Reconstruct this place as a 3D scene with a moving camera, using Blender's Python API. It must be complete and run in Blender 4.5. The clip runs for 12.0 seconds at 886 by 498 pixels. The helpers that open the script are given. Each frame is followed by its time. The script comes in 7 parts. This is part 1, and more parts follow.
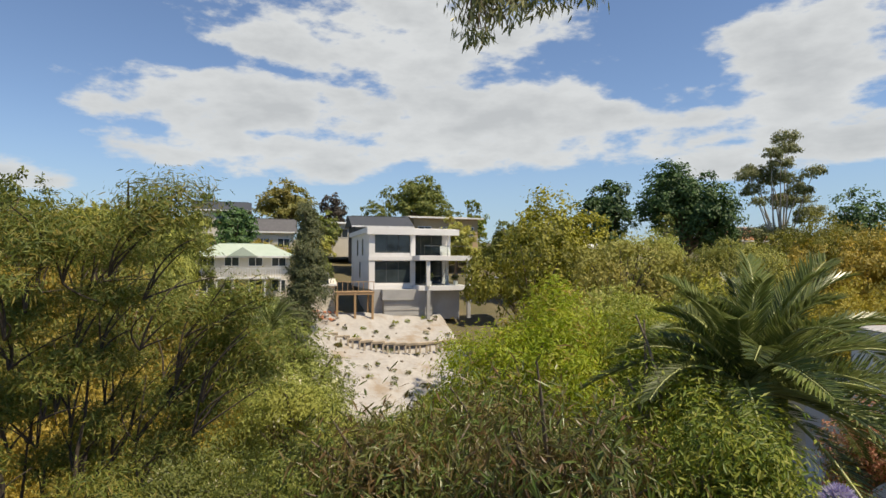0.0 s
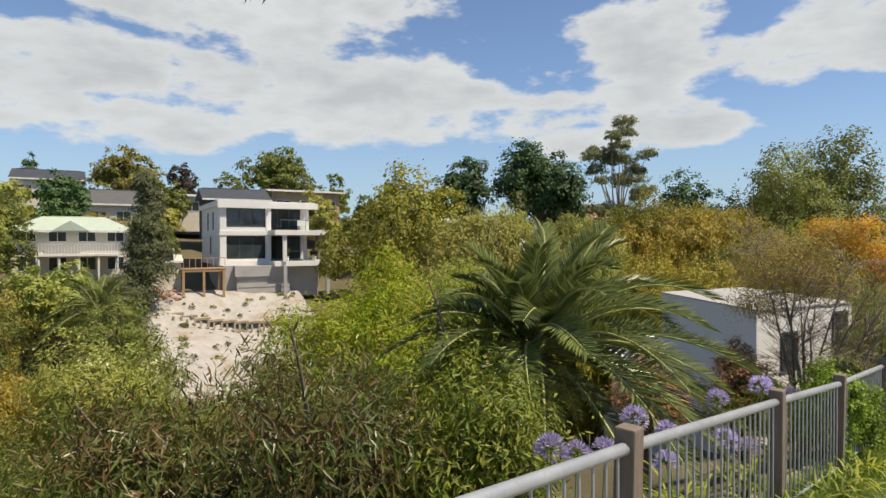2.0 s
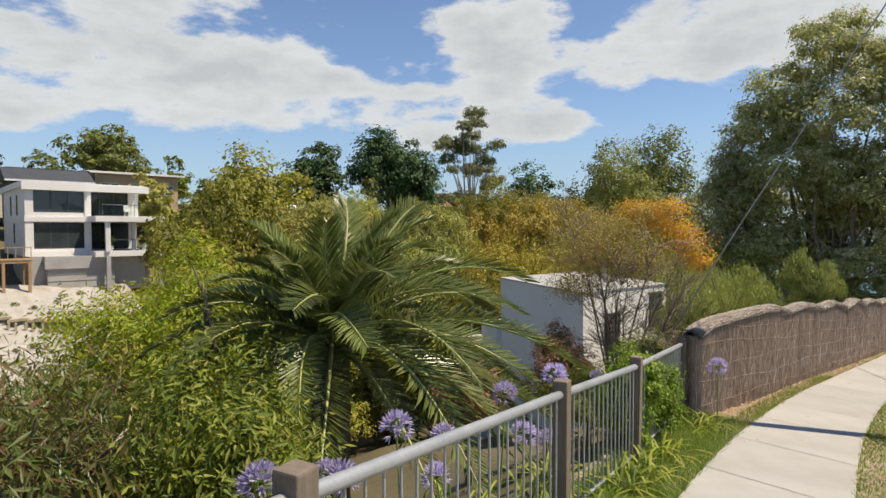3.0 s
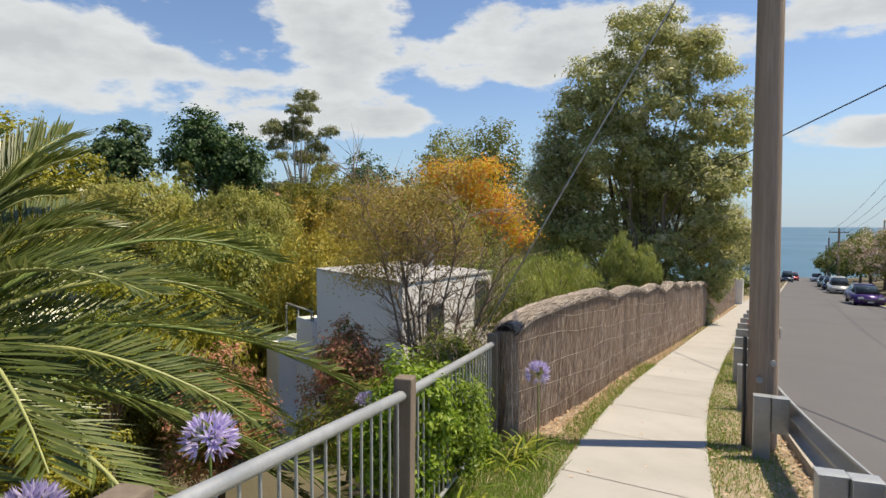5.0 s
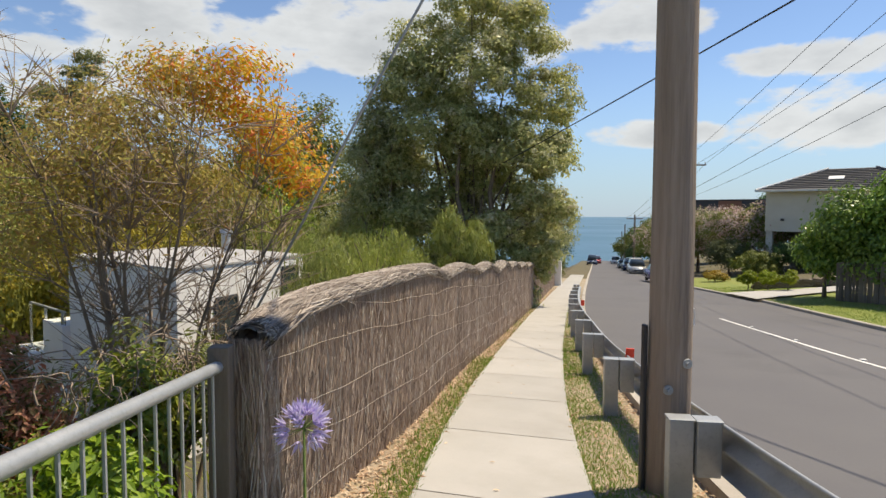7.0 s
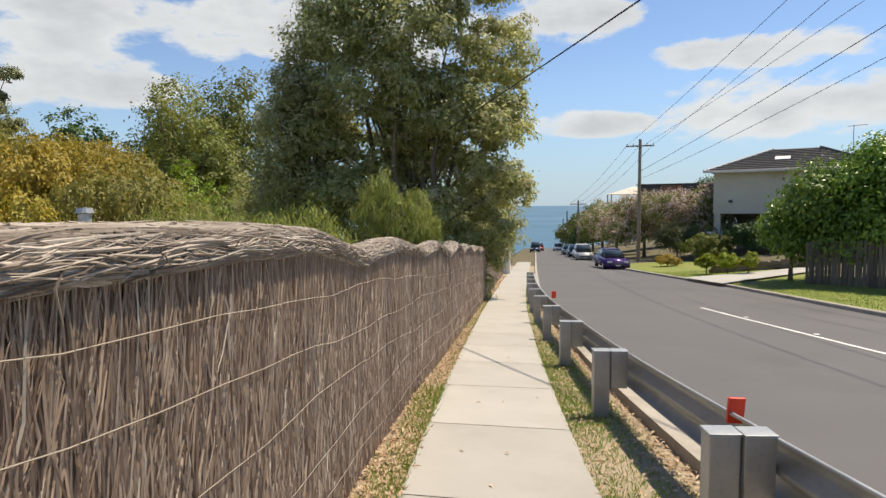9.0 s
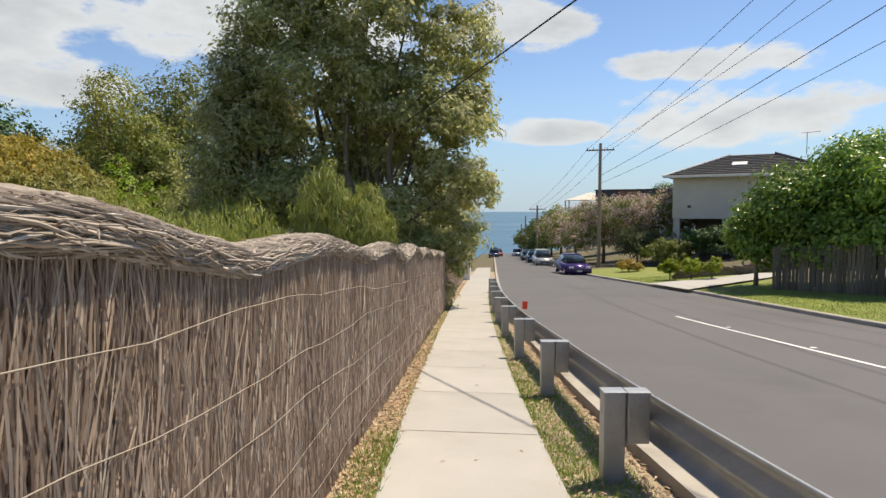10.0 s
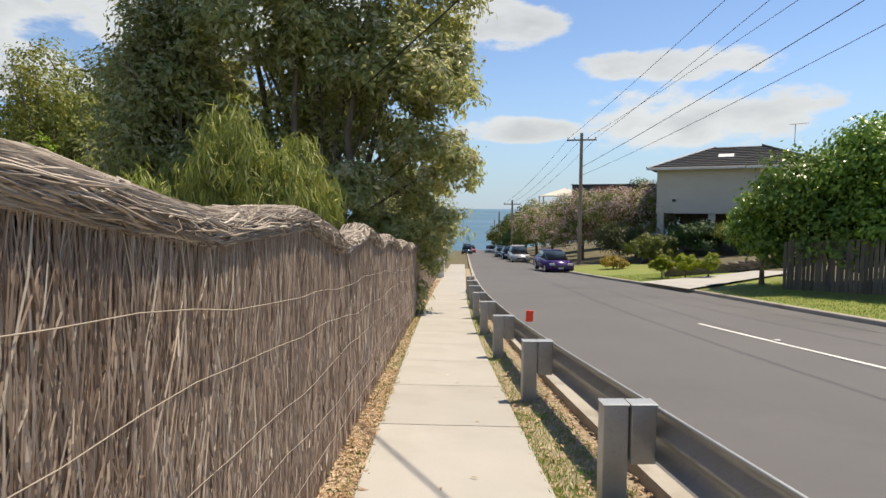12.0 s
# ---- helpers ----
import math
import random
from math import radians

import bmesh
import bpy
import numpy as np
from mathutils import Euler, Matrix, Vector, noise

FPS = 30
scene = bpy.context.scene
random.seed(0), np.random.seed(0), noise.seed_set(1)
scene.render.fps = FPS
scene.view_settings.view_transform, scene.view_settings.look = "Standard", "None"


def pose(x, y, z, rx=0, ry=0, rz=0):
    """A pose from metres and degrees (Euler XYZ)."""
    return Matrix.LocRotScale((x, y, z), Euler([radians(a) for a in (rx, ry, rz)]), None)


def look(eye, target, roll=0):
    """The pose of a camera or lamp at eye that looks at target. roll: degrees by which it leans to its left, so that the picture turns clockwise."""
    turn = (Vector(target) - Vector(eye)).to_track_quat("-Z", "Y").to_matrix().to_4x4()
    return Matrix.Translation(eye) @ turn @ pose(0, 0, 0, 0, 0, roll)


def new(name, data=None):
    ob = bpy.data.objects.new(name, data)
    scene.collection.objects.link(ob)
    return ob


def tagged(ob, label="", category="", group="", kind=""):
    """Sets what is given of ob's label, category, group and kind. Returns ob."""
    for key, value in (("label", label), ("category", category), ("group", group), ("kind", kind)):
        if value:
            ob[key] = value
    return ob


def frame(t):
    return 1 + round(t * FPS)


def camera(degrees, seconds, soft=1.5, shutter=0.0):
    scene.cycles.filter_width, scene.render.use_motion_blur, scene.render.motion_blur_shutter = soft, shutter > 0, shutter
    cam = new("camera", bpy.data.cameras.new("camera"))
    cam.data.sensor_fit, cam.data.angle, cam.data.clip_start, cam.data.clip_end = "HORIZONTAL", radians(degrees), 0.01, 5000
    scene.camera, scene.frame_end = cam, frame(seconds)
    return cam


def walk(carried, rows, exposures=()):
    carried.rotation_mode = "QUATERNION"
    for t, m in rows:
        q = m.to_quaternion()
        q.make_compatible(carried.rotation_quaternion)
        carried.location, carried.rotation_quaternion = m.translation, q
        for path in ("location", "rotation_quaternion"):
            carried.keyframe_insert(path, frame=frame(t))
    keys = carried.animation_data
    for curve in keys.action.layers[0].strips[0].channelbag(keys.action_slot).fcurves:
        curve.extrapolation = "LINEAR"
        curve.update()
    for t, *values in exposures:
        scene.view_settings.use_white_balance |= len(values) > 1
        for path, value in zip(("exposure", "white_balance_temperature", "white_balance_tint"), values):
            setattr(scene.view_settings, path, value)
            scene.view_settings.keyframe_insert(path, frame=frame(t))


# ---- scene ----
cam = camera(73.5, 12.0)
PATH = [
    (0, (-0.195, 0.248, 2.274), (-2.107, 0.831, 2.328), 0.1),
    (0.5, (-0.203, 0.414, 2.274), (-2.119, 0.986, 2.316), -0.1),
    (1, (-0.109, 0.603, 2.243), (-2.011, 1.222, 2.276), -0.3),
    (1.5, (-0.02, 0.795, 2.196), (-1.861, 1.579, 2.205), -0.2),
    (2, (-0.052, 1.216, 2.164), (-1.792, 2.202, 2.136), -0.1),
    (2.5, (-0.179, 1.769, 2.111), (-1.772, 2.976, 2.051), -0.0),
    (3, (-0.412, 2.461, 2.016), (-1.875, 3.824, 1.952), 0.0),
    (4.8, (-1.282, 4.772, 1.673), (-2.398, 6.429, 1.59), 0.0),
    (5, (-1.375, 5.024, 1.652), (-2.432, 6.72, 1.57), 0.1),
    (5.5, (-1.598, 5.713, 1.545), (-2.5, 7.496, 1.46), 0.3),
    (6, (-1.839, 6.393, 1.416), (-2.577, 8.25, 1.328), 0.3),
    (6.5, (-2.037, 7.12, 1.313), (-2.643, 9.023, 1.208), 0.2),
    (7, (-2.237, 7.796, 1.21), (-2.77, 9.72, 1.095), 0.2),
    (7.2, (-2.335, 8.09, 1.126), (-2.824, 10.027, 1.017), 0.3),
    (9, (-3.027, 11.416, 0.768), (-3.367, 13.381, 0.62), -0.4),
    (9.5, (-3.133, 12.256, 0.698), (-3.392, 14.235, 0.56), -0.3),
    (10, (-3.257, 13.042, 0.62), (-3.458, 15.028, 0.49), -0.1),
    (10.5, (-3.369, 13.866, 0.546), (-3.524, 15.855, 0.415), 0.1),
    (11, (-3.456, 14.671, 0.439), (-3.591, 16.661, 0.297), 0.3),
    (11.5, (-3.515, 15.536, 0.344), (-3.625, 17.527, 0.194), 0.1),
    (12, (-3.576, 16.362, 0.269), (-3.681, 18.354, 0.129), 0.3),
]
walk(cam, [(t, look(eye, target, roll)) for t, eye, target, roll in PATH], exposures=((0, 0.05, 7700, 9), (5, 0.17, 7700, 9), (12, 0.2, 7700, 9)))

# ---- light ----
SUN_AZ, SUN_EL = 50.0, 62.0
def sun_light():
    d = Vector((math.sin(radians(SUN_AZ)) * math.cos(radians(SUN_EL)), math.cos(radians(SUN_AZ)) * math.cos(radians(SUN_EL)), math.sin(radians(SUN_EL))))
    lamp = bpy.data.lights.new("sun", "SUN")
    lamp.energy, lamp.angle, lamp.color = 5.0, radians(0.6), (1.0, 0.94, 0.83)
    ob = new("sun", lamp)
    ob.matrix_world = look((0, 0, 40), Vector((0, 0, 40)) - d)


# azimuth, elevation, half width, half height of the larger clouds, in degrees
CLOUDS = [(-90.0, 14.2, 14.5, 3.4), (-76.7, 21.0, 18.2, 5.0), (-69.0, 13.1, 21.5, 4.4), (-87.5, 10.5, 14.3, 2.5), (-41.4, 14.8, 6.1, 5.5),
          (-41.0, 19.4, 7.2, 2.8), (-47.6, 9.0, 4.4, 1.5), (-110.2, 7.0, 5.0, 1.4), (-39.6, 9.8, 6.6, 1.7),
          (-21.0, 16.0, 16.5, 3.9), (2.0, 16.9, 6.0, 2.2), (4.2, 7.4, 6.5, 1.2), (16.0, 8.8, 6.6, 2.5), (19.6, 7.8, 9.9, 2.8), (18.7, 12.5, 8.3, 1.7)]


def make_world():
    world = bpy.data.worlds.new("sky")
    scene.world = world
    world.use_nodes = True
    nt = world.node_tree
    nt.nodes.clear()
    N, L = nt.nodes.new, nt.links.new

    def math_node(op, a, b=None, clamp=False):
        n = N("ShaderNodeMath")
        n.operation, n.use_clamp = op, clamp
        for i, v in enumerate((a, b)):
            if v is None:
                continue
            if isinstance(v, (int, float)):
                n.inputs[i].default_value = v
            else:
                L(v, n.inputs[i])
        return n.outputs[0]

    sky = N("ShaderNodeTexSky")
    sky.sky_type, sky.sun_disc = "NISHITA", False
    sky.sun_elevation, sky.sun_rotation = radians(SUN_EL), radians(SUN_AZ)
    sky.air_density, sky.dust_density, sky.ozone_density = 1.0, 0.0, 3.0
    tc = N("ShaderNodeTexCoord")
    sep = N("ShaderNodeSeparateXYZ")
    L(tc.outputs["Generated"], sep.inputs[0])
    az = math_node("ARCTAN2", sep.outputs[0], sep.outputs[1])
    el = math_node("ARCSINE", sep.outputs[2])
    flat = N("ShaderNodeCombineXYZ")
    L(az, flat.inputs[0])
    L(math_node("MULTIPLY", el, 2.3), flat.inputs[1])

    def cloud_noise(scale, detail, rough, z):
        n = N("ShaderNodeTexNoise")
        n.inputs["Scale"].default_value, n.inputs["Detail"].default_value, n.inputs["Roughness"].default_value = scale, detail, rough
        add = N("ShaderNodeVectorMath")
        add.operation = "ADD"
        add.inputs[1].default_value = (0, 0, z)
        L(flat.outputs[0], add.inputs[0])
        L(add.outputs[0], n.inputs["Vector"])
        return n.outputs["Fac"]

    big = cloud_noise(4.2, 3, 0.55, 3.1)
    fine = cloud_noise(11.0, 7, 0.58, 9.4)
    cover = None
    for a, e, w, h in CLOUDS:
        u = math_node("DIVIDE", math_node("SUBTRACT", az, radians(a)), radians(w))
        v = math_node("DIVIDE", math_node("SUBTRACT", el, radians(e)), radians(h))
        r = math_node("SUBTRACT", 1.0, math_node("ADD", math_node("MULTIPLY", u, u), math_node("MULTIPLY", v, v)))
        cover = r if cover is None else math_node("MAXIMUM", cover, r)
    cover = math_node("MAXIMUM", cover, -1.1)
    dens = math_node("ADD", math_node("MULTIPLY", cover, 0.40), math_node("MULTIPLY", math_node("SUBTRACT", fine, 0.5), 1.3))
    dens = math_node("ADD", dens, math_node("MULTIPLY", math_node("SUBTRACT", big, 0.5), 0.5))
    ramp = N("ShaderNodeMapRange")
    ramp.interpolation_type = "SMOOTHSTEP"
    ramp.inputs[1].default_value, ramp.inputs[2].default_value = -0.05, 0.22
    L(dens, ramp.inputs[0])
    # a grey underside where the cloud is thick
    shade = N("ShaderNodeMapRange")
    shade.inputs[1].default_value, shade.inputs[2].default_value = 0.12, 0.62
    shade.inputs[3].default_value, shade.inputs[4].default_value = 1.0, 0.35
    L(math_node("ADD", dens, math_node("MULTIPLY", math_node("SUBTRACT", big, 0.5), 0.8)), shade.inputs[0])
    white = N("ShaderNodeMix")
    white.data_type = "RGBA"
    white.inputs[6].default_value, white.inputs[7].default_value = (3.3, 3.75, 4.45, 1), (5.3, 5.9, 6.8, 1)
    L(shade.outputs[0], white.inputs[0])
    mix = N("ShaderNodeMix")
    mix.data_type = "RGBA"
    L(math_node("MULTIPLY", ramp.outputs[0], 0.95), mix.inputs[0])
    clear = N("ShaderNodeMix")
    clear.data_type, clear.blend_type = "RGBA", "MULTIPLY"
    clear.inputs[0].default_value, clear.inputs[7].default_value = 1.0, (0.88, 0.98, 1.17, 1)
    L(sky.outputs[0], clear.inputs[6])
    haze = N("ShaderNodeMix")
    haze.data_type = "RGBA"
    haze.inputs[7].default_value = (2.3, 3.7, 5.7, 1)
    low = N("ShaderNodeMapRange")
    low.interpolation_type = "SMOOTHSTEP"
    low.inputs[1].default_value, low.inputs[2].default_value, low.inputs[3].default_value, low.inputs[4].default_value = -0.05, 0.24, 0.86, 0.0
    L(el, low.inputs[0])
    L(low.outputs[0], haze.inputs[0])
    L(clear.outputs[2], haze.inputs[6])
    L(haze.outputs[2], mix.inputs[6])
    L(white.outputs[2], mix.inputs[7])
    back = N("ShaderNodeBackground")
    back.inputs["Strength"].default_value = 0.12
    L(mix.outputs[2], back.inputs["Color"])
    out = N("ShaderNodeOutputWorld")
    L(back.outputs[0], out.inputs[0])


sun_light()
make_world()


# ---- materials ----
def nodes(name):
    m = bpy.data.materials.new(name)
    m.use_nodes = True
    nt = m.node_tree
    return m, nt, nt.nodes["Principled BSDF"]


def noise_node(nt, scale, detail=5, rough=0.6, coords="Object", stretch=(1, 1, 1)):
    tc, mp, n = nt.nodes.new("ShaderNodeTexCoord"), nt.nodes.new("ShaderNodeMapping"), nt.nodes.new("ShaderNodeTexNoise")
    mp.inputs["Scale"].default_value = stretch
    n.inputs["Scale"].default_value, n.inputs["Detail"].default_value, n.inputs["Roughness"].default_value = scale, detail, rough
    nt.links.new(tc.outputs[coords], mp.inputs[0])
    nt.links.new(mp.outputs[0], n.inputs["Vector"])
    return n


def mix_colours(nt, fac, a, b, mode="MIX"):
    m = nt.nodes.new("ShaderNodeMix")
    m.data_type, m.blend_type = "RGBA", mode
    for sock, v in ((m.inputs[0], fac), (m.inputs[6], a), (m.inputs[7], b)):
        if isinstance(v, (tuple, float, int)):
            sock.default_value = (*v, 1) if isinstance(v, tuple) else v
        else:
            nt.links.new(v, sock)
    return m.outputs[2]


def ramp_node(nt, src, lo, hi, a=0.0, b=1.0):
    r = nt.nodes.new("ShaderNodeMapRange")
    r.inputs[1].default_value, r.inputs[2].default_value, r.inputs[3].default_value, r.inputs[4].default_value = lo, hi, a, b
    nt.links.new(src, r.inputs[0])
    return r.outputs[0]


def surface(name, c1, c2, scale=3.0, fine=60.0, rough=0.8, bump=0.2, metal=0.0, stretch=(1, 1, 1), stain=None, vary=0.0, dist=0.01):
    """Two scales of mottling, an optional third stain colour, fine relief."""
    m, nt, p = nodes(name)
    big, small = noise_node(nt, scale, 6, 0.6, stretch=stretch), noise_node(nt, fine, 4, 0.65, stretch=stretch)
    col = mix_colours(nt, ramp_node(nt, big.outputs["Fac"], 0.3, 0.7), c1, c2)
    dark = tuple(v * 0.72 for v in c1)
    col = mix_colours(nt, ramp_node(nt, small.outputs["Fac"], 0.5, 0.8, 0, 0.6), col, dark)
    if stain:
        st = noise_node(nt, scale * 0.35, 7, 0.7, stretch=stretch)
        col = mix_colours(nt, ramp_node(nt, st.outputs["Fac"], 0.52, 0.68, 0, 0.75), col, stain)
    if vary:
        oi = nt.nodes.new("ShaderNodeObjectInfo")
        hsv = nt.nodes.new("ShaderNodeHueSaturation")
        nt.links.new(ramp_node(nt, oi.outputs["Random"], 0, 1, 1 - vary, 1 + vary), hsv.inputs["Value"])
        nt.links.new(col, hsv.inputs["Color"])
        col = hsv.outputs[0]
    nt.links.new(col, p.inputs["Base Color"])
    nt.links.new(ramp_node(nt, big.outputs["Fac"], 0.2, 0.8, max(rough - 0.1, 0), min(rough + 0.1, 1)), p.inputs["Roughness"])
    p.inputs["Metallic"].default_value = metal
    b = nt.nodes.new("ShaderNodeBump")
    b.inputs["Strength"].default_value, b.inputs["Distance"].default_value = bump, dist
    nt.links.new(small.outputs["Fac"], b.inputs["Height"])
    nt.links.new(b.outputs[0], p.inputs["Normal"])
    return m


def island_mix(name, cols, rough=0.55, through_light=0.35, patch=None, patch_scale=0.6, hue=0.0):
    """Leaves and sticks: a colour for each piece, and patches of another tint over the plant."""
    m, nt, p = nodes(name)
    geo, r = nt.nodes.new("ShaderNodeNewGeometry"), nt.nodes.new("ShaderNodeValToRGB")
    r.color_ramp.elements[0].color, r.color_ramp.elements[1].color = (*cols[0], 1), (*cols[-1], 1)
    for i, c in enumerate(cols[1:-1], 1):
        e = r.color_ramp.elements.new(i / (len(cols) - 1))
        e.color = (*c, 1)
    nt.links.new(geo.outputs["Random Per Island"], r.inputs[0])
    col = r.outputs[0]
    if patch:
        n = noise_node(nt, patch_scale, 3, 0.6)
        col = mix_colours(nt, ramp_node(nt, n.outputs["Fac"], 0.48, 0.62, 0, 0.85), col, patch)
    oi, hsv = nt.nodes.new("ShaderNodeObjectInfo"), nt.nodes.new("ShaderNodeHueSaturation")
    nt.links.new(ramp_node(nt, oi.outputs["Random"], 0, 1, 0.72, 1.24), hsv.inputs["Value"])
    turn, part_of = nt.nodes.new("ShaderNodeMath"), nt.nodes.new("ShaderNodeMath")
    turn.operation, part_of.operation = "MULTIPLY", "FRACT"
    turn.inputs[1].default_value = 7.31
    nt.links.new(oi.outputs["Random"], turn.inputs[0])
    nt.links.new(turn.outputs[0], part_of.inputs[0])
    nt.links.new(ramp_node(nt, part_of.outputs[0], 0, 1, 0.5 - hue, 0.5 + hue), hsv.inputs["Hue"])
    nt.links.new(col, hsv.inputs["Color"])
    nt.links.new(hsv.outputs[0], p.inputs["Base Color"])
    p.inputs["Roughness"].default_value = rough
    if through_light:
        t, mx = nt.nodes.new("ShaderNodeBsdfTranslucent"), nt.nodes.new("ShaderNodeMixShader")
        nt.links.new(hsv.outputs[0], t.inputs[0])
        mx.inputs[0].default_value = through_light
        nt.links.new(p.outputs[0], mx.inputs[1])
        nt.links.new(t.outputs[0], mx.inputs[2])
        nt.links.new(mx.outputs[0], nt.nodes["Material Output"].inputs[0])
    return m


def plain(name, c, rough=0.5, metal=0.0, vary=0.12, scale=8.0, **more):
    return surface(name, c, tuple(min(1, v * (1 + vary)) for v in c), scale, 90, rough, 0.08, metal, **more)


def glass(name, tint=(0.03, 0.04, 0.045)):
    m, nt, p = nodes(name)
    n = noise_node(nt, 0.7, 3)
    nt.links.new(mix_colours(nt, ramp_node(nt, n.outputs["Fac"], 0.35, 0.65), tint, tuple(v * 1.6 for v in tint)), p.inputs["Base Color"])
    p.inputs["Roughness"].default_value = 0.04
    p.inputs["Specular IOR Level"].default_value = 0.7
    return m


def clear_glass(name):
    m, nt, p = nodes(name)
    p.inputs["Base Color"].default_value = (0.86, 0.92, 0.9, 1)
    p.inputs["Transmission Weight"].default_value, p.inputs["Roughness"].default_value, p.inputs["IOR"].default_value = 1.0, 0.02, 1.12
    return m


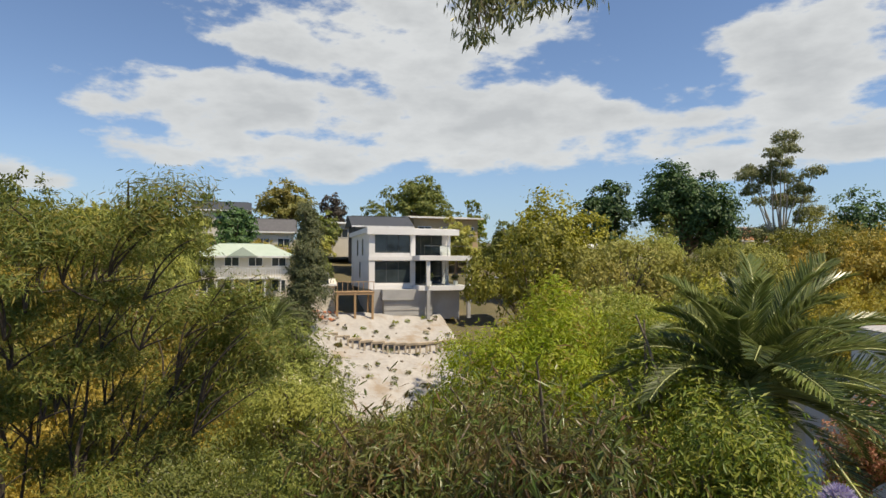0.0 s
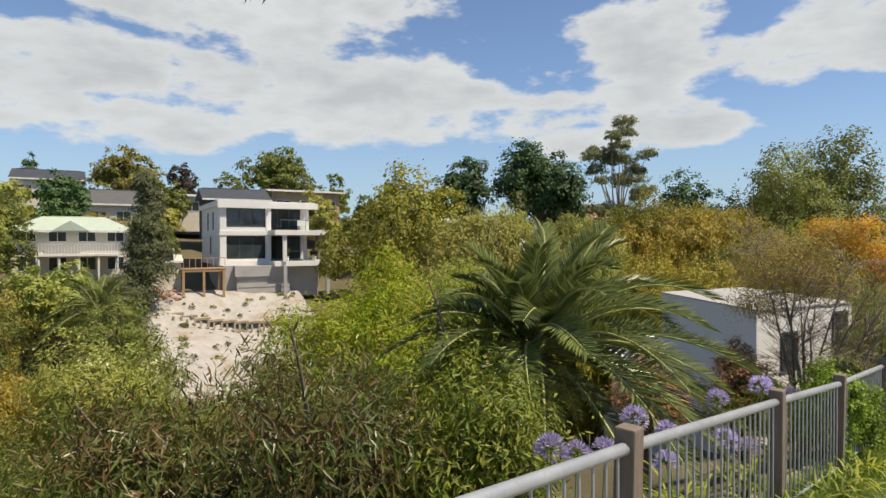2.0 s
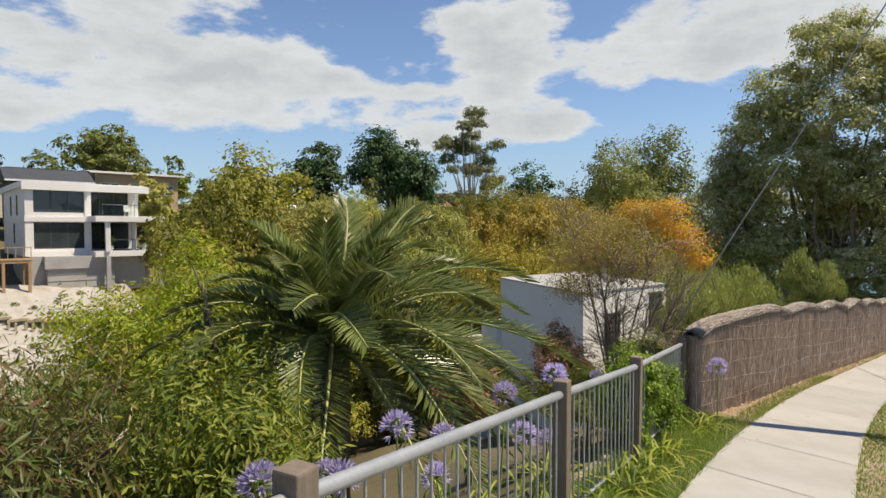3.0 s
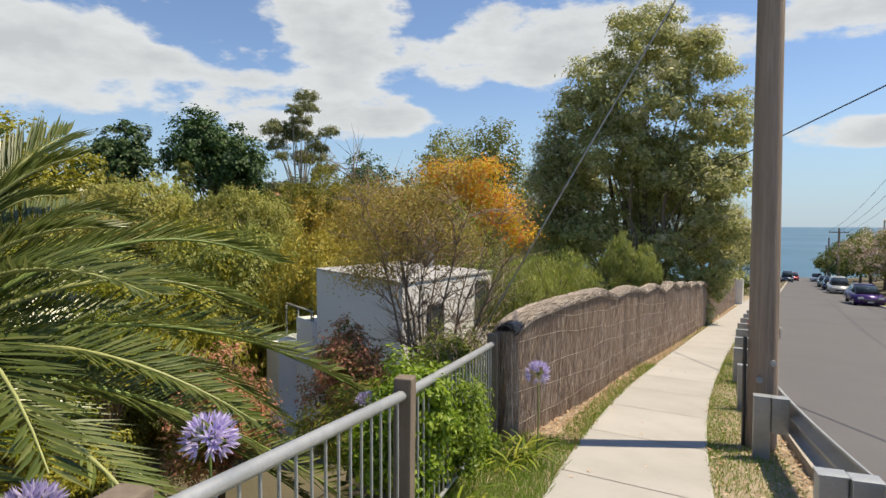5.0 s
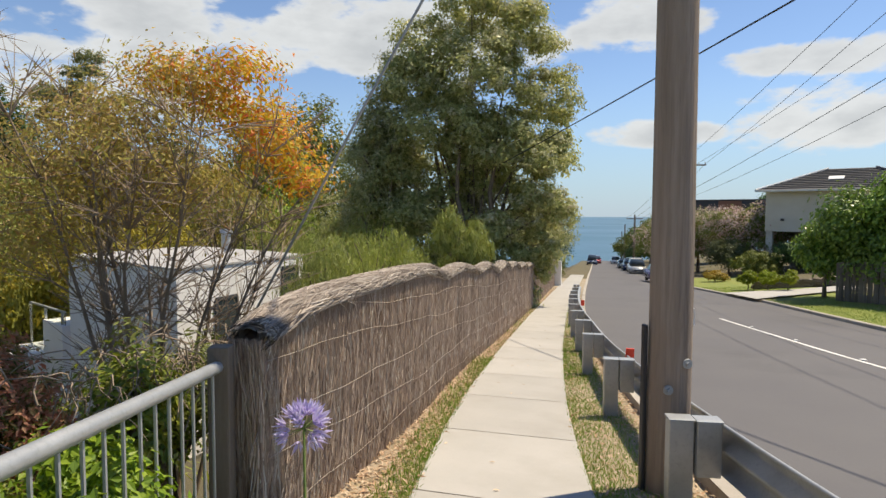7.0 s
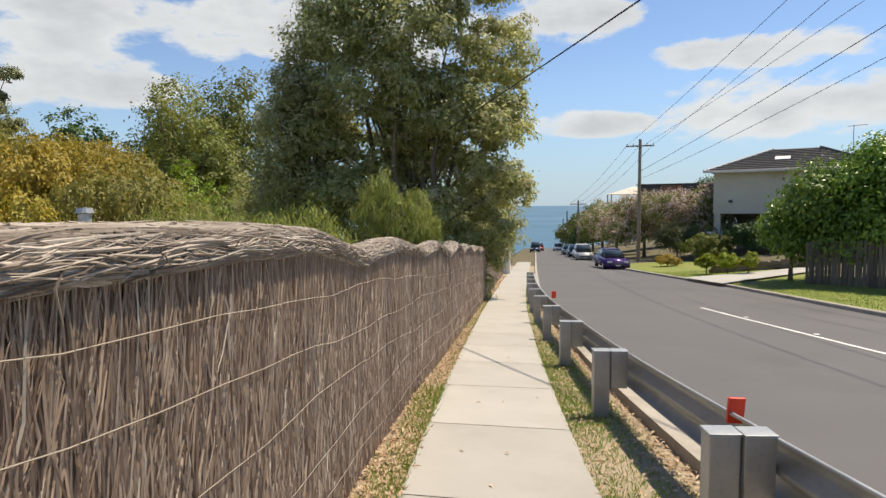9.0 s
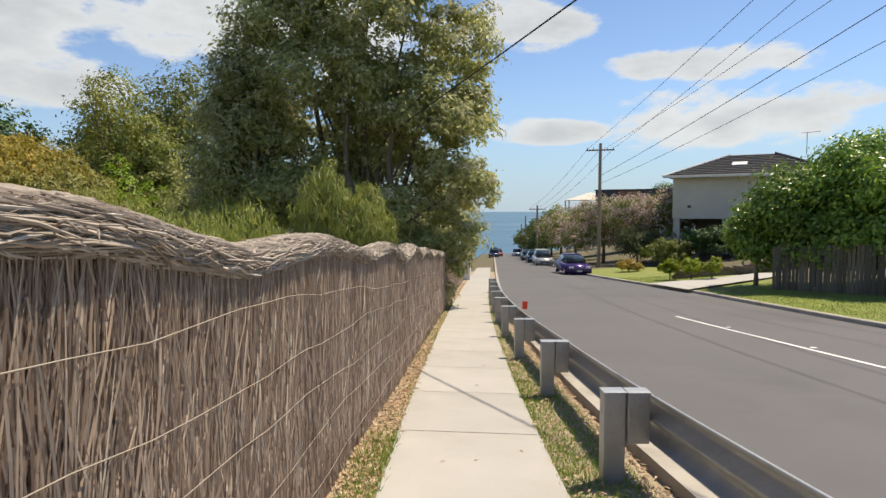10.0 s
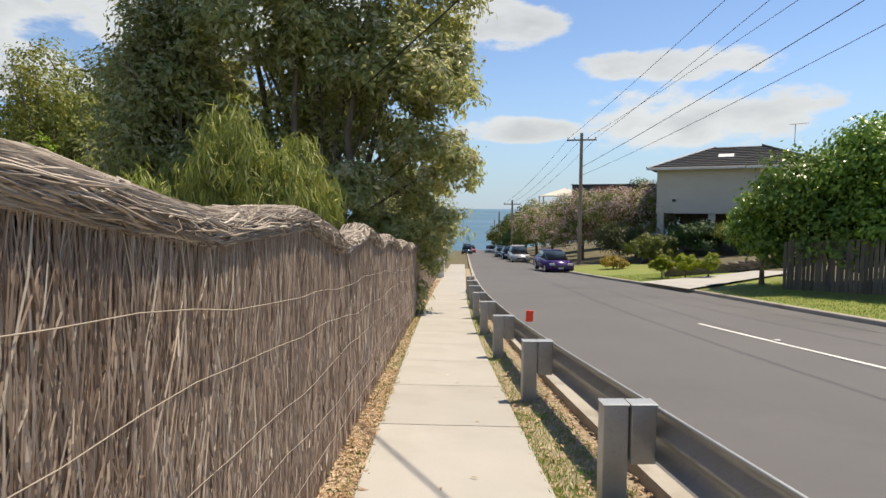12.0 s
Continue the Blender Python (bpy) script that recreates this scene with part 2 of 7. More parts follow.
M = dict(
    asphalt=surface("asphalt", (0.105, 0.10, 0.105), (0.135, 0.13, 0.132), 0.5, 160, 0.85, 0.5, stain=(0.085, 0.082, 0.085), dist=0.004),
    concrete=surface("footpath_concrete", (0.385, 0.37, 0.345), (0.44, 0.42, 0.395), 1.2, 140, 0.9, 0.25, stain=(0.34, 0.32, 0.29), vary=0.05, dist=0.003),
    kerb=surface("kerb_concrete", (0.36, 0.32, 0.27), (0.45, 0.41, 0.36), 2, 90, 0.9, 0.4, stain=(0.2, 0.17, 0.13)),
    soil=surface("scrub_soil", (0.10, 0.085, 0.045), (0.16, 0.13, 0.07), 0.3, 12, 0.95, 0.6, stain=(0.06, 0.075, 0.025), dist=0.05),
    lawn=surface("lawn", (0.164, 0.213, 0.041), (0.246, 0.262, 0.0615), 0.8, 60, 0.95, 0.8, stain=(0.197, 0.164, 0.0738), dist=0.02),
    verge=surface("verge_litter", (0.31, 0.25, 0.17), (0.43, 0.35, 0.26), 9, 70, 0.95, 0.7, stain=(0.20, 0.17, 0.07)),
    sand=surface("pale_sand", (0.36, 0.335, 0.31), (0.47, 0.445, 0.42), 1.1, 4, 0.95, 0.9, stain=(0.30, 0.22, 0.14), dist=0.05),
    sea=surface("sea_water", (0.025, 0.095, 0.155), (0.04, 0.13, 0.18), 0.01, 0.5, 0.35, 0.25, dist=0.2),
    line=surface("road_paint", (0.72, 0.71, 0.68), (0.8, 0.79, 0.76), 3, 120, 0.7, 0.3, stain=(0.5, 0.49, 0.47)),
    galv=surface("galvanised_steel", (0.36, 0.37, 0.37), (0.46, 0.47, 0.47), 5, 40, 0.5, 0.1, metal=0.55, stain=(0.30, 0.31, 0.30)),
    pipe=surface("galvanised_pipe", (0.36, 0.375, 0.385), (0.44, 0.455, 0.465), 6, 60, 0.45, 0.1, metal=0.4),
    post=surface("weathered_post", (0.17, 0.13, 0.095), (0.25, 0.20, 0.155), 5, 60, 0.85, 0.5, stretch=(6, 6, 0.6)),
    pole=surface("pole_timber", (0.26, 0.189, 0.136), (0.448, 0.354, 0.277), 1.3, 8, 0.9, 1.0, stretch=(8, 8, 0.35), stain=(0.142, 0.1, 0.0708)),
    bark=surface("bark", (0.14, 0.105, 0.075), (0.24, 0.19, 0.14), 4, 30, 0.9, 0.8, stretch=(3, 3, 0.7)),
    darkbark=surface("dark_bark", (0.05, 0.036, 0.026), (0.09, 0.068, 0.05), 4, 30, 0.9, 0.8, stretch=(3, 3, 0.7)),
    palebark=surface("pale_bark", (0.42, 0.36, 0.29), (0.55, 0.49, 0.41), 1.5, 20, 0.85, 0.4, stretch=(2, 2, 0.6), stain=(0.25, 0.2, 0.15)),
    white=surface("white_render", (0.76, 0.74, 0.715), (0.82, 0.80, 0.775), 0.6, 50, 0.85, 0.2, stain=(0.67, 0.65, 0.61)),
    grey=surface("grey_block", (0.36, 0.35, 0.34), (0.45, 0.44, 0.43), 0.8, 30, 0.9, 0.4),
    cream=surface("cream_wall", (0.62, 0.57, 0.48), (0.69, 0.64, 0.55), 0.8, 60, 0.85, 0.2),
    tan=surface("tan_wall", (0.45, 0.32, 0.18), (0.52, 0.38, 0.23), 0.8, 40, 0.85, 0.2),
    dark=surface("dark_cladding", (0.045, 0.05, 0.058), (0.07, 0.075, 0.085), 1, 40, 0.6, 0.2),
    brown=surface("brown_cladding", (0.20, 0.09, 0.055), (0.26, 0.125, 0.08), 1, 30, 0.7, 0.2),
    tile=surface("roof_tile", (0.085, 0.082, 0.085), (0.13, 0.125, 0.125), 2, 30, 0.8, 0.4),
    greenroof=surface("pale_green_roof", (0.42, 0.50, 0.40), (0.50, 0.57, 0.47), 1, 40, 0.6, 0.2),
    terracotta=surface("terracotta_roof", (0.52, 0.20, 0.10), (0.60, 0.27, 0.15), 1, 20, 0.8, 0.4),
    timber=surface("deck_timber", (0.36, 0.22, 0.11), (0.46, 0.30, 0.17), 3, 40, 0.8, 0.4, stretch=(1, 1, 4)),
    plank=surface("sleeper", (0.38, 0.31, 0.23), (0.48, 0.40, 0.31), 2, 30, 0.85, 0.4, vary=0.15),
    pane=glass("dark_window_glass"),
    clear=clear_glass("clear_glass"),
    brush=island_mix("dry_brush_sticks", [(0.187, 0.121, 0.0858), (0.55, 0.413, 0.314), (0.308, 0.209, 0.152), (0.748, 0.611, 0.49), (0.396, 0.281, 0.209), (0.66, 0.512, 0.396), (0.231, 0.154, 0.11), (0.85, 0.77, 0.649)], 0.85, 0.0),
    cap=island_mix("bleached_brush_sticks", [(0.11, 0.08, 0.062), (0.30, 0.245, 0.20), (0.50, 0.435, 0.375), (0.21, 0.17, 0.14), (0.39, 0.325, 0.275), (0.60, 0.53, 0.46)], 0.9, 0.0),
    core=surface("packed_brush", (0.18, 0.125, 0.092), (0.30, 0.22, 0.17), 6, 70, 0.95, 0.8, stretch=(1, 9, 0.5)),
    wire=plain("fence_wire", (0.33, 0.285, 0.235), 0.7, 0.1),
    red=plain("red_reflector", (0.80, 0.06, 0.025), 0.4),
    rubber=plain("tyre_rubber", (0.02, 0.02, 0.022), 0.85),
    chrome=plain("steel_trim", (0.55, 0.56, 0.58), 0.25, 0.9),
    cable=plain("black_cable", (0.03, 0.03, 0.032), 0.6),
    porcelain=plain("insulator", (0.35, 0.3, 0.26), 0.3),
    litter=island_mix("dry_leaf_litter", [(0.42, 0.27, 0.16), (0.58, 0.43, 0.29), (0.72, 0.57, 0.42), (0.50, 0.30, 0.18)], 0.9, 0.15),
    grass=island_mix("green_grass", [(0.10, 0.19, 0.02), (0.16, 0.29, 0.035), (0.22, 0.33, 0.05), (0.38, 0.32, 0.13)], 0.8, 0.35),
    lilac=island_mix("lilac_petals", [(0.46, 0.37, 0.66), (0.62, 0.54, 0.80), (0.76, 0.70, 0.88)], 0.6, 0.4),
    twig=surface("grey_brown_twigs", (0.24, 0.18, 0.13), (0.34, 0.265, 0.20), 5, 40, 0.85, 0.4, stretch=(3, 3, 0.7)),
    rib=plain("palm_rib", (0.34, 0.36, 0.14), 0.45),
    stem=plain("green_stem", (0.17, 0.24, 0.06), 0.6),
    fence=surface("paling_timber", (0.105, 0.0908, 0.0715), (0.171, 0.149, 0.118), 4, 40, 0.9, 0.5, stretch=(4, 4, 0.5), vary=0.35),
    stone=surface("garden_stone", (0.16, 0.13, 0.10), (0.26, 0.21, 0.16), 3, 20, 0.9, 0.8, vary=0.2),
)
LEAF = dict(
    olive=island_mix("olive_scrub_leaves", [(0.283, 0.307, 0.0649), (0.354, 0.366, 0.0826), (0.437, 0.425, 0.112), (0.319, 0.33, 0.0708)], patch=(0.389, 0.342, 0.0708), patch_scale=0.25, hue=0.022),
    rust=island_mix("rusty_scrub_leaves", [(0.342, 0.271, 0.0413), (0.425, 0.325, 0.0472), (0.507, 0.36, 0.0531), (0.366, 0.295, 0.0472)], patch=(0.366, 0.319, 0.059), patch_scale=0.35, hue=0.015),
    gold=island_mix("golden_shrub_leaves", [(0.253, 0.196, 0.0345), (0.368, 0.27, 0.046), (0.46, 0.328, 0.0575), (0.287, 0.241, 0.046)], patch=(0.23, 0.218, 0.046), patch_scale=0.7),
    sparse=island_mix("brownish_sparse_leaves", [(0.338, 0.247, 0.091), (0.442, 0.351, 0.091), (0.39, 0.234, 0.117), (0.325, 0.325, 0.065), (0.52, 0.39, 0.104)], 0.6, 0.4),
    dark=island_mix("dark_green_leaves", [(0.035, 0.08, 0.02), (0.06, 0.125, 0.03), (0.095, 0.17, 0.045)], through_light=0.2),
    green=island_mix("mid_green_leaves", [(0.11, 0.15, 0.028), (0.19, 0.22, 0.042), (0.27, 0.28, 0.06)]),
    bright=island_mix("bright_green_leaves", [(0.0983, 0.159, 0.0153), (0.191, 0.262, 0.024), (0.317, 0.36, 0.0382), (0.426, 0.415, 0.0764)]),
    acacia=island_mix("yellow_green_acacia_leaves", [(0.156, 0.239, 0.011), (0.258, 0.331, 0.0184), (0.386, 0.414, 0.0322), (0.202, 0.285, 0.0138)], 0.5, 0.45, patch=(0.331, 0.34, 0.0276), patch_scale=1.4),
    yellow=island_mix("yellow_green_leaves", [(0.196, 0.201, 0.023), (0.322, 0.31, 0.0345), (0.46, 0.414, 0.0517)]),
    gum=island_mix("grey_green_gum_leaves", [(0.14, 0.175, 0.06), (0.235, 0.26, 0.09), (0.37, 0.36, 0.15), (0.19, 0.22, 0.07)], 0.4),
    long=island_mix("long_eucalypt_leaves", [(0.068, 0.111, 0.0187), (0.128, 0.178, 0.034), (0.23, 0.255, 0.085), (0.212, 0.102, 0.0425), (0.102, 0.17, 0.0213), (0.17, 0.221, 0.0425)], 0.36, patch=(0.178, 0.106, 0.0425), patch_scale=2.6),
    grey=island_mix("grey_tree_leaves", [(0.273, 0.315, 0.102), (0.465, 0.486, 0.178), (0.683, 0.649, 0.287), (0.355, 0.397, 0.129), (0.847, 0.778, 0.423)], 0.42, 0.5),
    lime=island_mix("lime_green_leaves", [(0.11, 0.20, 0.012), (0.20, 0.31, 0.02), (0.32, 0.42, 0.04), (0.16, 0.27, 0.016)], 0.5, 0.4),
    casu=island_mix("grey_casuarina_leaves", [(0.08, 0.10, 0.04), (0.135, 0.155, 0.065), (0.20, 0.205, 0.095)]),
    callis=island_mix("bottlebrush_leaves", [(0.091, 0.13, 0.0208), (0.156, 0.195, 0.0325), (0.234, 0.247, 0.0455), (0.312, 0.234, 0.0455)], through_light=0.4),
    purple=island_mix("dark_purple_leaves", [(0.06, 0.05, 0.04), (0.10, 0.08, 0.06)]),
    fire=island_mix("orange_autumn_leaves", [(0.62, 0.24, 0.025), (0.74, 0.42, 0.035), (0.58, 0.47, 0.045), (0.68, 0.17, 0.06), (0.46, 0.43, 0.045), (0.70, 0.50, 0.05)], 0.6, 0.45),
    pinkleaf=island_mix("reddish_new_leaves", [(0.621, 0.243, 0.149), (0.743, 0.378, 0.257), (0.324, 0.297, 0.0945)], 0.6, 0.45),
    weep=island_mix("weeping_leaves", [(0.238, 0.301, 0.049), (0.364, 0.406, 0.084), (0.504, 0.504, 0.168)]),
    palm=island_mix("palm_leaflets", [(0.0896, 0.125, 0.03), (0.15, 0.19, 0.05), (0.24, 0.26, 0.0952)], 0.30, 0.3),
    fig=island_mix("broad_fig_leaves", [(0.07, 0.15, 0.02), (0.16, 0.27, 0.035), (0.31, 0.43, 0.07), (0.12, 0.22, 0.03)], 0.36, 0.3),
    pink=island_mix("oleander_flowers", [(0.72, 0.44, 0.40), (0.78, 0.58, 0.52), (0.74, 0.66, 0.56)], 0.7, 0.3),
    # white flowers of the bushes, and sunlit tips put into the grey trees' colour
    cream=island_mix("cream_blossom_and_lit_tips", [(0.713, 0.655, 0.437), (0.575, 0.54, 0.333), (0.46, 0.46, 0.23)], 0.7, 0.3),
)


# ---- mesh helpers ----
def mesh_from(name, verts, faces, material, smooth=False):
    me = bpy.data.meshes.new(name)
    verts = np.asarray(verts, dtype=np.float32).reshape(-1, 3)
    faces = np.asarray(faces, dtype=np.int32)
    k = faces.shape[1]
    me.vertices.add(len(verts))
    me.vertices.foreach_set("co", verts.ravel())
    me.loops.add(faces.size)
    me.loops.foreach_set("vertex_index", faces.ravel())
    me.polygons.add(len(faces))
    me.polygons.foreach_set("loop_start", np.arange(0, faces.size, k, dtype=np.int32))
    me.polygons.foreach_set("use_smooth", np.full(len(faces), smooth))
    me.update(calc_edges=True)
    me.validate()
    me.materials.append(material)
    return me


def link(name, me, parent=None, label="", m=None):
    ob = new(name, me)
    if parent:
        ob.parent = parent
    if m is not None:
        ob.matrix_basis = m
    return tagged(ob, label)


def part(name, bm, material, parent=None, label="", m=None, smooth=False):
    me = bpy.data.meshes.new(name)
    bm.to_mesh(me)
    bm.free()
    me.materials.append(material)
    if smooth:
        for p in me.polygons:
            p.use_smooth = True
    return link(name, me, parent, label, m)


def thing(name, at, label, category, group="", kind="", rz=0.0):
    e = new(name)
    e.matrix_basis = pose(*at, 0, 0, rz)
    return tagged(e, label, category, group, kind)


def box(bm, c, s, rz=0.0, bevel=0.0):
    r = bmesh.ops.create_cube(bm, size=1, matrix=pose(*c, 0, 0, rz) @ Matrix.Diagonal((*s, 1)))
    if bevel:
        es = {e for v in r["verts"] for e in v.link_edges}
        bmesh.ops.bevel(bm, geom=list(es), offset=bevel, segments=2, affect="EDGES", profile=0.6)


def box_part(name, c, s, material, parent=None, label="", rz=0.0, bevel=0.0):
    bm = bmesh.new()
    box(bm, c, s, rz, bevel)
    return part(name, bm, material, parent, label)


def tube(points, radii, sides=6):
    """Verts and quads of a tapered tube along points."""
    pts = np.asarray(points, float)
    n = len(pts)
    d = np.gradient(pts, axis=0)
    d /= np.linalg.norm(d, axis=1)[:, None] + 1e-9
    ref = np.array([0.31, 0.95, 0.05]) if abs(d[0][2]) > 0.8 else np.array([0.0, 0.0, 1.0])
    a = np.cross(d, ref)
    a /= np.linalg.norm(a, axis=1)[:, None] + 1e-9
    b = np.cross(d, a)
    ang = np.linspace(0, 2 * np.pi, sides, endpoint=False)
    r = np.broadcast_to(np.asarray(radii, float), (n,))
    v = pts[:, None, :] + r[:, None, None] * (np.cos(ang)[None, :, None] * a[:, None, :] + np.sin(ang)[None, :, None] * b[:, None, :])
    i, j = np.meshgrid(np.arange(n - 1), np.arange(sides), indexing="ij")
    k = (j + 1) % sides
    f = np.stack([i * sides + j, i * sides + k, (i + 1) * sides + k, (i + 1) * sides + j], -1).reshape(-1, 4)
    return v.reshape(-1, 3), f


def join(pieces):
    vs, fs, o = [], [], 0
    for v, f in pieces:
        vs.append(v)
        fs.append(f + o)
        o += len(v)
    return np.concatenate(vs), np.concatenate(fs)


def blades(base, direction, normal, length, width, fold=0.15):
    """A folded rhombus for each leaf."""
    n = len(base)
    direction = direction / (np.linalg.norm(direction, axis=1)[:, None] + 1e-9)
    side = np.cross(direction, normal)
    side /= np.linalg.norm(side, axis=1)[:, None] + 1e-9
    up = np.cross(side, direction)
    length, width = np.broadcast_to(length, n)[:, None], np.broadcast_to(width, n)[:, None]
    mid = base + direction * length * 0.45 + up * width * fold
    v = np.stack([base, mid - side * width / 2, base + direction * length, mid + side * width / 2], 1)
    v[:, 0] -= up[:, :] * 0
    f = np.arange(4 * n).reshape(n, 4)
    return v.reshape(-1, 3), f


# ---- the lie of the land ----
def G(y):
    """Height of the street along the walk."""
    y = np.asarray(y, float)
    far = -3.077 - 0.0589 * (y - 40)
    return np.where(y < 40, 0.6469 - 0.1273 * y + 0.000855 * y * y, np.maximum(far, -12.6))


def spline(ys, xs):
    """A smooth line x(y) through a few stations."""
    ys, xs = np.array(ys, float), np.array(xs, float)
    t = np.gradient(xs, ys)

    def f(y):
        y = np.asarray(y, float)
        i = np.clip(np.searchsorted(ys, y) - 1, 0, len(ys) - 2)
        h = ys[i + 1] - ys[i]
        s = (y - ys[i]) / h
        inner = (2 * s**3 - 3 * s**2 + 1) * xs[i] + (s**3 - 2 * s**2 + s) * h * t[i] + (3 * s**2 - 2 * s**3) * xs[i + 1] + (s**3 - s**2) * h * t[i + 1]
        return np.where(y < ys[0], xs[0] + t[0] * (y - ys[0]), np.where(y > ys[-1], xs[-1] + t[-1] * (y - ys[-1]), inner))
    return f


PATH_L = spline([-30, 0, 7.3, 9.6, 11.5, 13.85, 18, 24, 30.8, 40, 54, 90, 165], [8.5, -0.25, -2.65, -3.15, -3.48, -3.8, -4.17, -4.55, -4.88, -5.15, -5.4, -6.0, -7.3])
def PATH_R(y):
    return PATH_L(y) + 1.25
RAIL = spline([-30, 0, 8, 11.7, 14.4, 17.2, 19.75, 24.3, 30, 40], [10.3, 1.6, -0.93, -1.68, -2.08, -2.42, -2.65, -3.05, -3.4, -3.75])
ROAD_L = spline([-30, 0, 8, 11.7, 17.2, 24.3, 30, 40, 54, 90, 165], [10.8, 2.05, -0.48, -1.23, -1.98, -2.6, -2.95, -3.3, -3.6, -4.2, -5.5])
ROAD_R = spline([-30, 0, 12, 20, 28, 33, 37, 41, 45, 52, 62, 75, 95, 165], [19.0, 11.0, 8.3, 6.9, 6.05, 5.85, 5.6, 5.2, 4.4, 3.2, 2.0, 1.7, 1.5, 0.6])
FENCE = spline([10.45, 12, 13, 15.8, 17.5, 20.2, 23, 31, 40, 48], [-3.97, -4.04, -4.1, -4.36, -4.48, -4.6, -4.75, -5.1, -5.42, -5.65])


def H(x, y):
    """Ground height."""
    x, y = np.asarray(x, float), np.asarray(y, float)
    s = PATH_L(np.clip(y, -40, 165)) - 0.7 - x
    fall = np.interp(s, [0, 0.6, 3, 8, 14, 22, 30, 36, 38.6, 48.6, 54.6, 58, 64, 80, 110, 160, 400], [0, -0.15, -1.7, -3.6, -5.6, -8.3, -9.8, -9.4, -7.9, -5.1, -3.2, -3.0, -1.6, 2.0, 5.5, 9, 11])
    base = G(np.clip(y, -60, 165))
    left = np.where(s > 30, fall + base * np.clip((60 - s) / 30, 0.0, 1) , fall + base)
    e = x - ROAD_R(np.clip(y, -40, 165))
    right = base + np.interp(e, [0, 0.4, 6, 14, 40, 200], [-0.06, 0.1, 0.45, 1.6, 4, 8])
    z = np.where(s > 0, left, np.where(e > 0, right, base - 0.06))
    shore = np.clip((y - 165) / 14, 0, 1)
    return z * (1 - shore) + shore * -14.0


def grid_mesh(name, xs, ys, zf, material, smooth=True):
    X, Y = np.meshgrid(xs, ys)
    v = np.stack([X, Y, zf(X, Y)], -1).reshape(-1, 3)
    nx, ny = len(xs), len(ys)
    i, j = np.meshgrid(np.arange(ny - 1), np.arange(nx - 1), indexing="ij")
    f = np.stack([i * nx + j, i * nx + j + 1, (i + 1) * nx + j + 1, (i + 1) * nx + j], -1).reshape(-1, 4)
    return mesh_from(name, v, f, material, smooth)


def strip(name, ys, lines, material):
    """A sheet across several (x(y), z offset) lines."""
    v = np.stack([np.stack([fx(ys), ys, G(ys) + dz], -1) for fx, dz in lines], 1)
    n, k = len(ys), len(lines)
    i, j = np.meshgrid(np.arange(n - 1), np.arange(k - 1), indexing="ij")
    f = np.stack([i * k + j, i * k + j + 1, (i + 1) * k + j + 1, (i + 1) * k + j], -1).reshape(-1, 4)
    return mesh_from(name, v.reshape(-1, 3), f, material)


def off(fx, d):
    return lambda y: fx(y) + d


def setting():
    xs = np.unique(np.concatenate([np.linspace(-3500, -200, 8), np.linspace(-200, -70, 30), np.linspace(-70, -12, 60), np.linspace(-12, 8, 110), np.linspace(8, 40, 33), np.linspace(40, 200, 20), np.linspace(200, 3500, 8)]))
    ys = np.unique(np.concatenate([np.linspace(-3000, -60, 8), np.linspace(-60, -5, 25), np.linspace(-5, 60, 150), np.linspace(60, 185, 80)]))

    def land(X, Y):
        z = H(X, Y)
        wild = (PATH_L(np.clip(Y, -40, 165)) - 2.5 - X > 0) & (Y < 160)
        bump = np.sin(X * 0.9 + Y * 0.4) * np.cos(Y * 0.7 - X * 0.3) * 0.25
        return z + np.where(wild, bump, 0)
    g = link("ground", grid_mesh("ground", xs, ys, land, M["soil"]))
    tagged(g, "dry brown scrubby earth falling into a gully", "ground", kind="structure")
    ry = np.unique(np.concatenate([np.linspace(-40, 60, 140), np.linspace(60, 168, 50)]))
    mid = lambda y: (ROAD_L(y) + ROAD_R(y)) / 2
    r = link("road", strip("road", ry, [(ROAD_L, 0.0), (mid, 0.04), (ROAD_R, 0.0)], M["asphalt"]))
    tagged(r, "smooth grey asphalt street running downhill to the sea", "road", kind="structure")
    k = link("kerb_far", strip("kerb_far", ry, [(ROAD_R, -0.02), (ROAD_R, 0.10), (off(ROAD_R, 0.02), 0.12), (off(ROAD_R, 0.16), 0.125), (off(ROAD_R, 0.17), 0.02)], M["kerb"]))
    tagged(k, "worn low concrete kerb along the lawn", "kerb", kind="structure")
    k = link("kerb_near", strip("kerb_near", ry, [(ROAD_L, -0.02), (ROAD_L, 0.09), (off(ROAD_L, -0.02), 0.11), (off(ROAD_L, -0.16), 0.115), (off(ROAD_L, -0.17), 0.0)], M["kerb"]))
    tagged(k, "worn low concrete kerb below the guard rail", "kerb", kind="structure")
    vy = np.linspace(-30, 60, 200)
    v = link("verge", strip("verge", vy, [(off(PATH_L, -0.9), 0.02), (off(PATH_L, -0.02), 0.02), (off(PATH_L, 1.24), 0.02), (off(ROAD_L, -0.1), 0.02)], M["verge"]))
    tagged(v, "dry verge of litter and thin grass beside the footpath", "verge", kind="structure")
    ly = np.linspace(-20, 62, 100)
    lw = link("lawn", strip("lawn", ly, [(off(ROAD_R, 0.165), 0.115), (off(ROAD_R, 2.5), 0.25), (off(ROAD_R, 6), 0.5)], M["lawn"]))
    tagged(lw, "sunlit mown lawn verge behind the kerb", "lawn", kind="structure")
    sea = link("sea", grid_mesh("sea", np.linspace(-4500, 4500, 10), np.linspace(166, 4850, 10), lambda X, Y: X * 0 - 12.3, M["sea"]))
    tagged(sea, "calm blue-green sea reaching the horizon", "sea", kind="structure")


setting()


